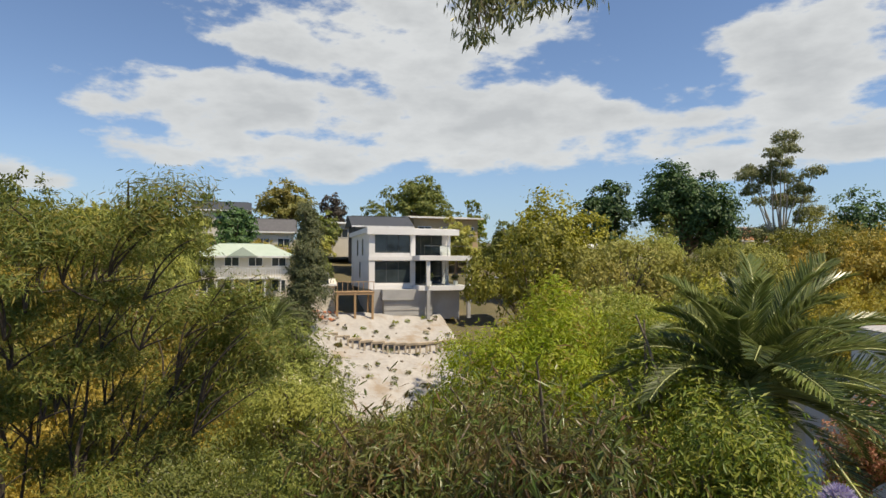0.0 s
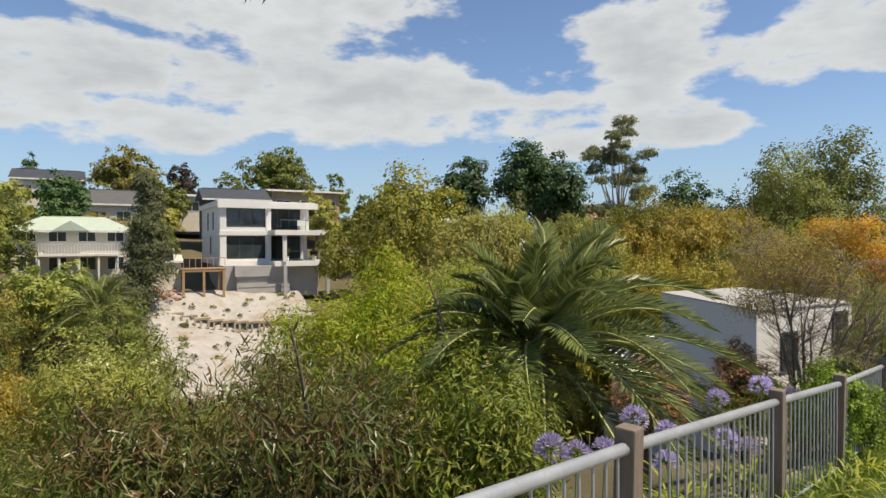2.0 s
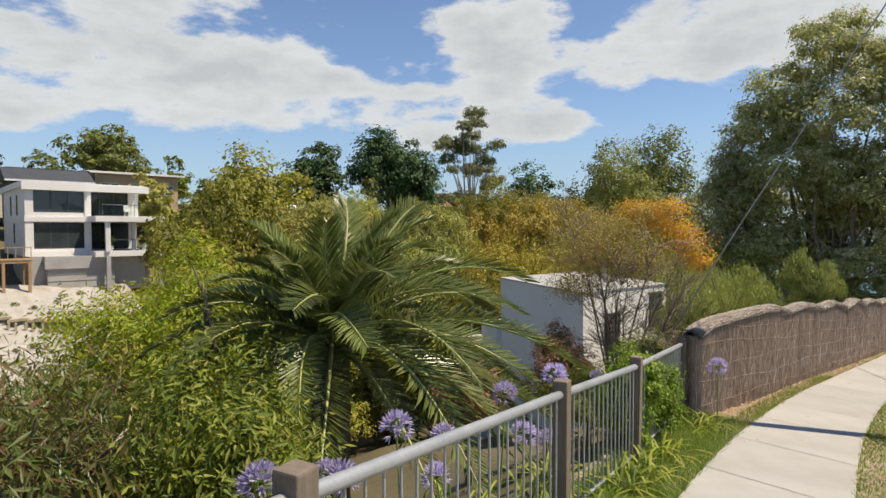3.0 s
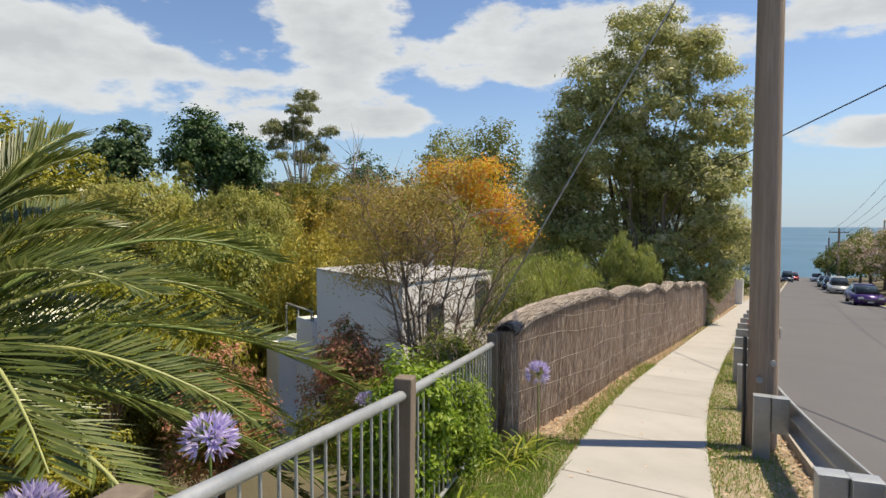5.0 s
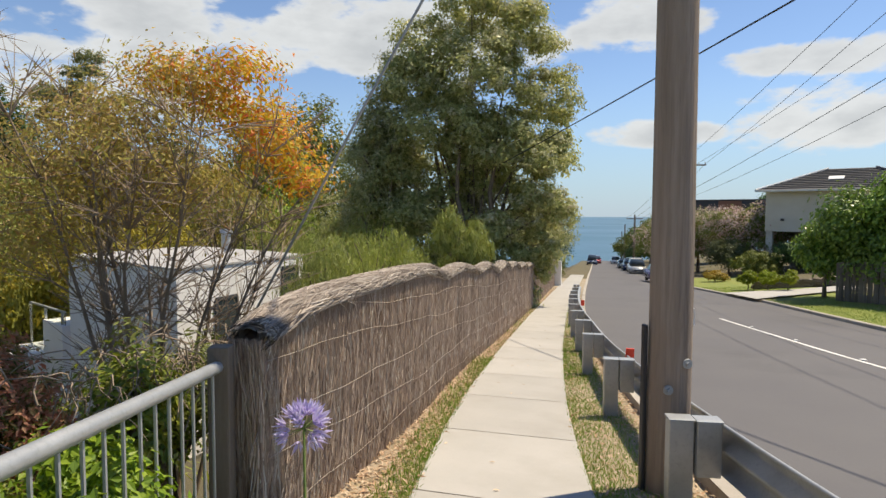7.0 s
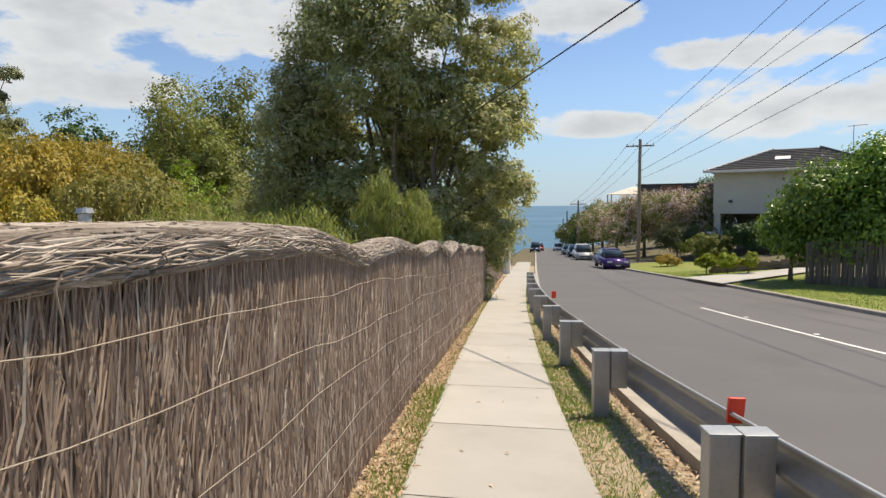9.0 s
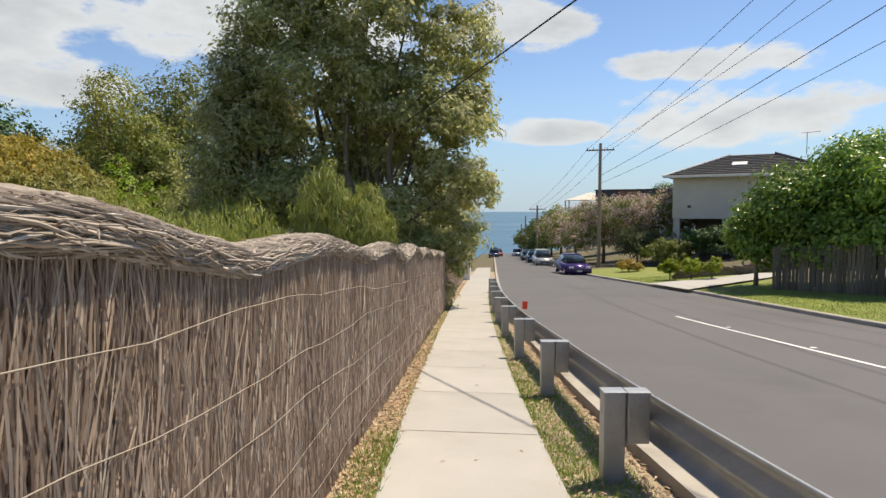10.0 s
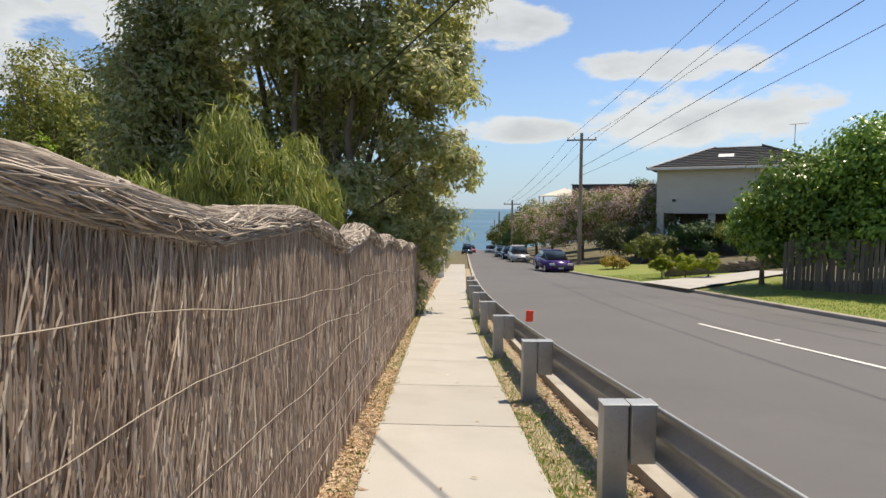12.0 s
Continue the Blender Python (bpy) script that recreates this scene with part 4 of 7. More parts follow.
def far_trees():
    T = tree
    F = dict(shell=0.72, spread=0.12, per=34)
    T("pine_tree", "dark conical pine standing on the far ridge", -119.5, -9.8, 18.3, 3.0, "dark", "cone", 5000, 0.7, 0.16, 0.1, 0.05, 6, seed=3, shell=0.3)
    T("ridge_tree", "round olive-green tree on the ridge", -100, 4.0, 14.9, 4.6, "olive", n=6500, length=0.55, width=0.3, seed=4, trunk=0.12, **F)
    T("ridge_tree", "dull purple-leaved tree on the ridge", -99.5, 11.4, 13.2, 3.3, "purple", n=3500, length=0.5, width=0.3, seed=5, trunk=0.05, **F)
    T("ridge_tree", "round green tree on the ridge", -93.7, 17.3, 11.9, 3.2, "green", n=3500, length=0.5, width=0.3, seed=6, trunk=0.05, **F)
    T("ridge_tree", "broad green tree behind the roofs", -106.7, 28.2, 17.3, 7.0, "green", n=8000, length=0.6, width=0.34, seed=7, trunk=0.2, **F)
    T("ridge_tree", "small yellow-green tree on the ridge", -94.5, 33.9, 12.9, 2.8, "bright", n=3000, length=0.5, width=0.3, seed=8, trunk=0.05, **F)
    T("ridge_tree", "dark round tree near the green-roofed house", -74.9, -3.0, 8.6, 3.0, "dark", n=5000, length=0.4, width=0.25, seed=9, trunk=0.05, **F)
    T("ridge_tree", "olive tree on the far slope", -69.6, -8.6, 8.0, 4.2, "olive", n=7000, length=0.4, width=0.2, seed=10, **F)
    T("ridge_tree", "yellowish tree on the far slope", -72, -17, 9, 5, "yellow", n=7000, length=0.4, width=0.2, seed=11, **F)
    T("ridge_tree", "olive tree on the far slope", -66, -25, 8.5, 5, "olive", n=7000, length=0.4, width=0.2, seed=12, **F)
    T("ridge_tree", "rusty tree on the far slope", -58, -16, 4.5, 4, "rust", n=7000, length=0.35, width=0.16, seed=112, **F)
    T("ridge_tree", "low green tree on the far slope between roofs", -88, 8, 9.2, 3.0, "green", n=4000, length=0.5, width=0.3, seed=113, **F)
    T("ridge_tree", "low olive tree behind the white house", -78, 7, 6.6, 2.4, "olive", n=4000, length=0.4, width=0.24, seed=114, **F)
    T("ridge_tree", "olive tree behind the white house", -72, 24, 8.2, 3.2, "olive", n=6000, length=0.4, width=0.24, seed=115, **F)
    T("ridge_tree", "green tree behind the white house", -66, 29, 7.2, 3.4, "green", n=6000, length=0.4, width=0.22, seed=116, **F)
    T("ridge_tree", "green garden bush by the green-roofed house", -64, 6, 3.0, 1.6, "green", n=3500, length=0.3, width=0.15, seed=117, **F)
    T("casuarina_tree", "tall ragged grey-green casuarina beside the white house", -54, 4.1, 8.0, 2.2, "casu", "column", 16000, 0.32, 0.1, 0.5, 0.08, seed=13, spread=0.2)
    T("yellow_green_tree", "large yellow-green tree with a rounded crown", -45.6, 24.4, 8.2, 4.7, "yellow", n=26000, length=0.34, width=0.2, trunk=0.05, seed=14, **F)
    T("dark_tree", "dark green tree on the far slope", -66.6, 41.9, 12.8, 3.9, "dark", n=9000, length=0.45, width=0.28, seed=15, trunk=0.08, **F)
    T("oak_tree", "big dark green spreading tree", -64.7, 53.2, 15.9, 6.3, "dark", n=20000, length=0.46, width=0.28, seed=16, trunk=0.1, **F)
    T("poplar_tree", "narrow light green tree", -49.6, 38.5, 7.8, 2.0, "green", "column", 6000, 0.32, 0.14, 0.2, 0.08, seed=17)
    T("dark_tree", "dark green tree on the skyline", -55.7, 72.0, 10.5, 4.4, "dark", n=8000, length=0.45, width=0.28, seed=18, trunk=0.08, **F)
    T("tall_tree", "tall green tree above the scrub", -30.4, 58, 11.4, 6.4, "green", n=26000, length=0.34, width=0.18, trunk=0.2, seed=19, **F)
    T("tall_tree", "olive tree in front of the tall green tree", -29.3, 52, 8.7, 4.1, "olive", n=18000, length=0.27, width=0.13, seed=20, **F)
    T("tall_tree", "dark green tree beyond the scrub", -42, 66, 9.5, 4.5, "dark", n=11000, length=0.36, width=0.2, seed=121, **F)
    T("bright_bush", "dense bright green rounded shrub", -51, 78.4, 7.0, 5.4, "bright", n=14000, length=0.36, width=0.22, seed=21, trunk=0.3, category="shrub", **F)
    for k, (x, y, top, r, leaf) in enumerate(((-50, -8.5, 5.0, 3.8, "olive"), (-44, -1.5, 0.8, 2.6, "olive"), (-60, -7, 5.4, 2.6, "green"))):
        T("slope_tree", "leafy olive-green tree on the far slope", x, y, top, r, leaf, n=8000, length=0.3, width=0.14, seed=420 + k, trunk=0.1, **F)
    # a tall gum with its leaves in separate clouds
    rng = np.random.default_rng(31)
    b = float(H(-52.1, 55.2)) - 0.2
    g = thing("gum_tree", (-52.1, 55.2, b), "tall slender gum tree with separate leaf clouds", "tree")
    h = 17.4 - b
    lob = []
    for i in range(24):
        z = h * rng.uniform(0.5, 0.95)
        q = 3.9 * (1.1 - abs(z / h - 0.66) * 1.6) * rng.uniform(0.3, 1)
        a = i * 2.4
        r = rng.uniform(0.85, 1.6)
        lob.append((q * math.cos(a), q * math.sin(a), z, r, r, r * 0.6))
    lob.append((0.2, 0.6, h * 0.965, 1.5, 1.5, 0.75))
    v, f, c = leaf_cloud(lob, 23000, 0.3, 0.12, 0.4, rng, 0.5)
    link("crown", mesh_from("crown", v, f, LEAF["gum"]), g)
    link("trunk", mesh_from("trunk", *join([tube([(0, 0, 0), (0.2, 0.1, h * 0.4), (0, 0, h * 0.6)], [0.35, 0.25, 0.15], 8)] + branches((0, 0, h * 0.35), [l[:3] for l in lob], 0.13, rng)), M["palebark"], True), g, "pale smooth trunk and forked limbs")


def scrub():
    """Rounded tea-tree scrub filling the gully."""
    rng = np.random.default_rng(12)
    kinds = {}
    for i, leaf in enumerate(("olive", "rust", "olive", "yellow", "green", "gold")):
        for near in (True, False):
            r = np.random.default_rng(40 + i)
            lob = np.array(lobes_for(1.0, 1.0, r, "dome" if i % 2 == 0 else "low"))
            count, ln, wd = (14000, 0.040, 0.020) if near else (7000, 0.062, 0.030)
            v, f, c = leaf_cloud(lob, count, ln, wd, 0.02, r, 0.84, 30, 0.09)
            tr = join(branches((0, 0, -0.15), list(lob[:, :3]) + list(c[r.integers(0, len(c), 12)] * 0.9), 0.016, r))
            kinds[i, near] = (mesh_from("crown", v, f, LEAF[leaf]), mesh_from("branchwork", *tr, M["bark"], True))

    def shrub(k, x, y, top, r):
        base = float(H(x, y)) - 0.2
        h = max(1.5, min(top - base, r * 1.7))
        s = thing("scrub_bush", (x, y, top - h), "dense rounded olive and rust tea-tree scrub", "shrub", "scrub in the gully")
        turn = rng.uniform(0, 360)
        link("crown", kinds[k, x > -38][0], s, "", Matrix.Diagonal((r * 1.1, r * 1.1, h, 1)) @ pose(0, 0, 0, 0, 0, turn))
        link("branchwork", kinds[k, x > -38][1], s, "", Matrix.Diagonal((r, r, h, 1)) @ pose(0, 0, 0, 0, 0, turn))
        if top - h > base + 0.3:
            drop = base - (top - h)
            link("trunk", mesh_from("trunk", *tube([(0, 0, drop), (0.1, 0, drop / 2), (0, 0, h * 0.4)], [0.09, 0.07, 0.05], 7), M["bark"], True), s)
    for k, x, y, top, r in ((0, -37.8, 27.4, 5.0, 3.6), (0, -30.9, 29.7, 4.0, 3.0), (3, -33.8, 38.1, 5.6, 3.4), (1, -29.3, 38.0, 4.4, 5.2), (0, -22, 35.5, 2.9, 3.9),
                            (2, -24.1, 22.6, 1.7, 4.0), (1, -19.8, 25.5, 1.5, 3.2), (0, -36.3, 24.5, 4.7, 4.2), (3, -39.8, 19, 4.4, 4.2)):
        shrub(k, x, y, top, r)
    for k, x, y, top, r in ((2, -32.4, 30.4, 4.0, 3.6), (0, -33.4, 41, 5.6, 3.4), (1, -33, 44, 5.2, 4.6), (3, -24.8, 20.4, 0.8, 4.1), (0, -24.2, 24.5, 1.3, 3.5),
                            (2, -19.9, 26.5, 0.4, 2.8), (3, -22.3, 16.4, -0.5, 2.8), (0, -28.2, 18, 1.5, 3.8), (0, -47, -2, 0.4, 4.0), (1, -28, 40, 4.6, 4)):
        shrub(k, x, y, top, r)
    # the floor of the gully between them
    taken = []
    for i in range(260):
        x, y = rng.uniform(-47, -15), rng.uniform(-16, 50)
        if x < -30 and -4 < y < 19:
            continue
        if x > -22 and 14.5 < y < 29:
            continue
        if any((x - a) ** 2 + (y - b) ** 2 < 7.5 for a, b in taken):
            continue
        taken.append((x, y))
        r = rng.uniform(2.1, 3.3)
        g = float(H(x, y))
        lim = (1.2 if x < -20 else -0.6) + rng.uniform(-1.6, 0.5)
        top = min(g + rng.uniform(3.0, 6.5), lim if y < 18 else lim + (y - 18) * 0.12)
        if y < 15:
            top = min(top, -2.4 - (x + 20) * 0.03 if 6 < y else (-3.4 if y > -4 else -1.0))
        shrub(int(rng.integers(0, 5)), x, y, top, r)
    # garden bushes along the far ridge
    for i in range(46):
        x, y = rng.uniform(-112, -68), rng.uniform(-34, 60)
        if -86 < x and 4 < y < 30 or x > -76 and -8 < y < 5:
            continue
        shrub(int(rng.integers(0, 5)), x, y, float(H(x, y)) + rng.uniform(1.8, 3.6), rng.uniform(2.2, 3.6))
    # yellowish bushes behind the bottlebrush
    for k, x, y, top, r in ((5, -17, -5.5, 3.4, 2.4), (3, -15, -9, 3.9, 2.8), (5, -19, -3.0, 1.4, 2.2), (5, -12, -7.5, 2.0, 1.8), (5, -13.5, -3.4, 0.6, 1.8), (1, -21, -10, 1.2, 3.0), (5, -19, -2, -0.8, 2.0), (5, -12.5, -5.6, 0.2, 1.7), (5, -11, -4.0, -0.7, 1.4), (0, -20, -9, 5.2, 3.2), (0, -22, -4.6, 4.4, 2.7), (4, -19, -7, 4.9, 2.6), (0, -17.5, -3.2, 2.6, 1.7), (4, -16, -11, 4.6, 2.6), (0, -13, -4.5, -0.8, 1.8), (1, -26, -6, 0.4, 3)):
        shrub(k, x, y, top, r)


def frond_mesh(length, arch, rng, pairs=76):
    """A feather palm frond along +x: a drooping rib and folded leaflets."""
    t = np.linspace(0, 1, 14)
    rise, fall = math.sin(arch), 0.28 + 0.52 * math.cos(arch)
    x = length * (t * math.cos(arch) + 0.12 * t * t)
    z = length * (t * rise - fall * t**2.3 * 0.75)
    rib = np.stack([x, x * 0, z], -1)
    stem = tube(rib, 0.028 * (1 - t) + 0.004, 6)
    u = np.linspace(0.1, 0.985, pairs)
    p = np.stack([np.interp(u, t, x), u * 0, np.interp(u, t, z)], -1)
    d = np.stack([np.gradient(p[:, 0]), u * 0, np.gradient(p[:, 2])], -1)
    d /= np.linalg.norm(d, axis=1)[:, None]
    out = []
    for side in (-1, 1):
        lean = 0.62 + 0.5 * u
        dirs = np.stack([d[:, 0] * lean, side * (1.05 - 0.35 * u), d[:, 2] * lean + 0.42 - 0.25 * u], -1) + rng.normal(0, 0.07, (pairs, 3))
        ln = length * (0.085 + 0.105 * np.sin(np.pi * np.clip(u * 0.93 + 0.09, 0, 1)) ** 0.8) * rng.uniform(0.88, 1.1, pairs)
        nrm = np.stack([-d[:, 2], -side * 0.45 * np.ones(pairs), d[:, 0]], -1)
        out.append(blades(p, dirs, nrm, ln, 0.027, 0.3))
    return stem, join(out)


def palm(name, label, x, y, z, fronds, length, trunk_r, seed, lo=-0.5, hi=1.4, reach=(), crowded=0.0):
    rng = np.random.default_rng(seed)
    base = float(H(x, y)) - 0.3
    p = thing(name, (x, y, base), label, "palm")
    h = z - base
    rings = np.linspace(0, h, 16)
    rad = trunk_r * (1 + 0.08 * (np.arange(16) % 2))
    link("trunk", mesh_from("trunk", *tube([(0, 0, q) for q in rings], rad, 12), M["bark"]), p)
    for i in range(fronds):
        t = i / (fronds - 1)
        arch = lo + (hi - lo) * t**0.75
        turn = i * 137.5 + rng.uniform(-12, 12)
        # fronds that push into neighbouring shrubs stay shorter
        short = 1 - crowded * max(0.0, math.cos(radians(turn + 112)))
        stem, leaf = frond_mesh(length * rng.uniform(0.86, 1.08) * (1 if arch > 0 else 0.85) * short, arch, rng)
        m = pose(0, 0, h, 0, 0, turn) @ pose(0.08, 0, 0, rng.uniform(-18, 18), 0, 0)
        f = link("frond", mesh_from("frond", *leaf, LEAF["palm"]), p, "", m)
        link("rib", mesh_from("rib", *stem, M["rib"], True), f)
    for turn, arch, ln in reach:
        stem, leaf = frond_mesh(ln, arch, rng, 90)
        f = link("frond", mesh_from("frond", *leaf, LEAF["palm"]), p, "", pose(0, 0, h, 0, 0, turn) @ pose(0.08, 0, 0, rng.uniform(-15, 15), 0, 0))
        link("rib", mesh_from("rib", *stem, M["stem"], True), f)
    return p


def bare_tree():
    """Many-stemmed small tree: mostly bare twigs, orange leaves on one side."""
    rng = np.random.default_rng(77)
    x, y = -5.85, 11.9
    base = float(H(x, y)) - 0.1
    t = thing("autumn_tree", (x, y, base), "small many-stemmed tree, half bare, with orange and yellow leaves", "tree")
    h = 2.6 - base
    ends, pieces = [], []
    for i in range(13):
        a = i * 2.4
        q = rng.uniform(0.3, 1.0)
        ends.append(np.array([1.25 * q * math.cos(a), 1.25 * q * math.sin(a), h * rng.uniform(0.60, 0.93)]))
    for i, e in enumerate(ends):
        foot = np.array([rng.normal(0, 0.1), rng.normal(0, 0.1), 0])
        s = np.linspace(0, 1, 9)[:, None]
        m = foot + (e - foot) * np.array([0.35, 0.35, 0.62]) + rng.normal(0, 0.08, 3)
        pts = (1 - s) ** 2 * foot + 2 * s * (1 - s) * m + s**2 * e + rng.normal(0, 0.015, (9, 3))
        link("stem", mesh_from("stem", *tube(pts, 0.028 * (1 - 0.82 * s[:, 0]) * rng.uniform(0.7, 1.2), 7), M["twig"], True), t)
        for k in range(34):
            b = pts[rng.integers(3, 9)]
            d = np.array([rng.normal(0, 0.26), rng.normal(0, 0.26), rng.uniform(0.1, 0.5)])
            d[:2] += e[:2] * 0.12
            mid = b + d * 0.5 + rng.normal(0, 0.03, 3)
            pieces.append(tube([b, mid, b + d], [0.006, 0.0045, 0.0018], 4))
            for _ in range(3):
                d2 = d * rng.uniform(0.3, 0.6) + rng.normal(0, 0.12, 3)
                pieces.append(tube([mid, mid + d2 * 0.6, mid + d2], [0.004, 0.003, 0.0012], 3))
    link("twig_mass", mesh_from("twig_mass", *join(pieces), M["twig"]), t, "fine bare brown twigs")
    q = lambda dx, dy, z, r, rz: (dx, dy, z - base, r, r, rz)
    lob = [q(0.95, 0.3, 1.75, 0.36, 0.3), q(1.15, 0.45, 1.5, 0.25, 0.25), q(0.75, 0.35, 2.0, 0.33, 0.25), q(0.7, 0.2, 2.35, 0.3, 0.22), q(0.35, 0.3, 2.15, 0.3, 0.25), q(0.1, 0.15, 2.35, 0.35, 0.2)]
    v, f, _ = leaf_cloud(lob, 5200, 0.055, 0.024, 0.25, rng, 0.3, 10, 0.3)
    link("orange_foliage", mesh_from("orange_foliage", v, f, LEAF["fire"]), t, "orange, yellow and red leaves")
    lob = [q(-0.2, 0, 2.0, 0.75, 0.3), q(-0.6, -0.2, 1.6, 0.75, 0.55), q(0.1, 0, 1.5, 0.8, 0.6), q(-0.8, -0.4, 1.0, 0.5, 0.4), q(0.3, 0.1, 2.3, 0.4, 0.2)]
    v, f, _ = leaf_cloud(lob, 19000, 0.046, 0.018, 0.3, rng, 0.2, 6, 0.34)
    link("thin_foliage", mesh_from("thin_foliage", v, f, LEAF["sparse"]), t, "sparse brownish leaves")


def big_tree():
    rng = np.random.default_rng(91)
    x, y = -7.9, 32.6
    base = float(H(x, y)) - 0.3
    t = thing("large_tree", (x, y, base), "large dense grey-green tree with many stems and pale tips", "tree")
    h = 11.1 - base
    lob = [(0, 0, h * 0.93, 1.9, 1.9, 1.4), (2.1, 0.5, h * 0.84, 1.9, 2, 1.5), (-1.9, -0.5, h * 0.80, 2.2, 2, 1.6), (-3.6, -1, h * 0.70, 1.9, 2, 1.3), (3.3, 0.6, h * 0.66, 1.7, 2, 1.6),
           (0.5, -1.2, h * 0.72, 2.3, 2, 1.8), (-1.5, -1.5, h * 0.58, 2.2, 2, 1.5), (2.6, -1, h * 0.50, 2.0, 2, 1.6), (3.0, 0.5, h * 0.38, 1.5, 1.8, 1.4), (-4.6, -0.6, h * 0.46, 1.8, 2, 1.4),
           (-3.0, -1, h * 0.34, 1.9, 2, 1.3), (1.4, -0.6, h * 0.22, 1.5, 1.6, 1.2), (0.4, 1.5, h * 0.45, 2, 2, 2), (-6.0, 0, h * 0.52, 1.9, 2, 1.6), (-5.8, -0.4, h * 0.34, 2.0, 2, 1.5),
           (1.4, -1.8, h * 0.30, 1.3, 1.4, 1.0), (-2.8, -1.5, h * 0.20, 1.9, 1.6, 1.0), (0.9, -1.4, h * 0.13, 1.2, 1.4, 0.9), (3.9, 0, h * 0.5, 1.3, 1.6, 1.3), (3.9, 0, h * 0.36, 1.2, 1.5, 1.1), (3.2, -0.5, h * 0.24, 1.3, 1.4, 1.1), (2.4, -0.8, h * 0.12, 1.1, 1.3, 0.9),
           (0.2, -0.9, h * 0.56, 1.7, 1.6, 1.5), (-0.9, 0.2, h * 0.44, 1.7, 1.6, 1.4), (1.3, 0.3, h * 0.58, 1.5, 1.6, 1.5), (0.1, 0.6, h * 0.33, 1.6, 1.6, 1.4)]
    lob = [((a if a > -2 else -2 + (a + 2) * 0.55) * 0.9, e * 0.8, z, p * 0.85, q * 0.85, r * 0.9) for a, e, z, p, q, r in lob]
    # each mass breaks into smaller leafy heads with gaps between
    heads = []
    for a, e, z, p, q, r in lob:
        for k in range(7):
            u = rng.normal(size=3)
            u /= np.linalg.norm(u)
            s = rng.uniform(0.30, 0.52)
            heads.append((a + u[0] * p * 0.78, e + u[1] * q * 0.78, z + u[2] * r * 0.85, p * s, q * s, r * s * 0.8))
    v, f, c = leaf_cloud(heads, 70000, 0.17, 0.07, 0.1, rng, 0.45, 36, 0.2)
    inner = leaf_cloud(lob, 60000, 0.2, 0.085, 0.15, rng, 0.5, 42, 0.13)
    link("crown", mesh_from("crown", *join([(v, f), inner[:2]]), LEAF["grey"]), t)
    # pale leaves over the heads, coloured as if the sun caught the tips
    v, f, _ = leaf_cloud(heads, 24000, 0.13, 0.06, 0.0, rng, 0.97, 18, 0.16)
    link("tip_blossom", mesh_from("tip_blossom", v + np.array([0, 0, 0.08], dtype=float), f, LEAF["cream"]), t, "pale tufts standing in for sunlit leaf tips")
    for k in range(6):
        a = k * 1.05 + 0.3
        foot = np.array([0.5 * math.cos(a), 0.5 * math.sin(a), 0])
        e = np.array([2.0 * math.cos(a), 1.4 * math.sin(a), h * rng.uniform(0.5, 0.66)])
        s = np.linspace(0, 1, 10)[:, None]
        pts = foot + (e - foot) * np.concatenate([s**1.4, s**1.4, s], 1) + rng.normal(0, 0.08, (10, 3))
        link("stem", mesh_from("stem", *tube(pts, 0.2 * (1 - 0.8 * s[:, 0]), 8), M["bark"], True), t)
    tg = [l[:3] for l in lob]
    link("branchwork", mesh_from("branchwork", *join(branches((0, 0, h * 0.18), tg, 0.08, rng)), M["bark"], True), t)


def agapanthus(x, y, z, lean=(0.0, 0.0), size=0.1, seed=1, stem_len=0.8, leaves=True):
    rng = np.random.default_rng(seed)
    g = float(H(x, y))
    p = thing("agapanthus", (x, y, z), "lilac agapanthus flower head on a green stalk", "flower", "agapanthus by the railing")
    foot = np.array([-lean[0], -lean[1], max(g - z, -stem_len)])
    link("stalk", mesh_from("stalk", *tube([foot, foot * 0.5 + np.array([0.01, 0, 0]), (0, 0, 0)], [0.008, 0.007, 0.005], 6), M["stem"], True), p)
    n = 46
    d = rng.normal(size=(n, 3))
    d /= np.linalg.norm(d, axis=1)[:, None]
    d[:, 2] = np.where(d[:, 2] < -0.5, -d[:, 2], d[:, 2])
    link("head_core", mesh_from("head_core", *join([tube([(0, 0, 0), q * size * 0.62], [0.0018, 0.0012], 3) for q in d]), M["stem"]), p)
    b, dr, nm = [], [], []
    for q in d:
        a = np.cross(q, [0.3, 0.2, 0.9])
        a /= np.linalg.norm(a)
        c = np.cross(q, a)
        for k in range(5):
            w = a * math.cos(k * 1.257) + c * math.sin(k * 1.257)
            b.append(q * size * 0.6)
            dr.append(q * 0.8 + w * 0.45)
            nm.append(w)
    v, f = blades(np.array(b), np.array(dr), np.array(nm), size * 0.5 * rng.uniform(0.8, 1.1, len(b)), size * 0.13, 0.2)
    link("flower_head", mesh_from("flower_head", v, f, M["lilac"]), p, "lilac-blue petals")
    return p


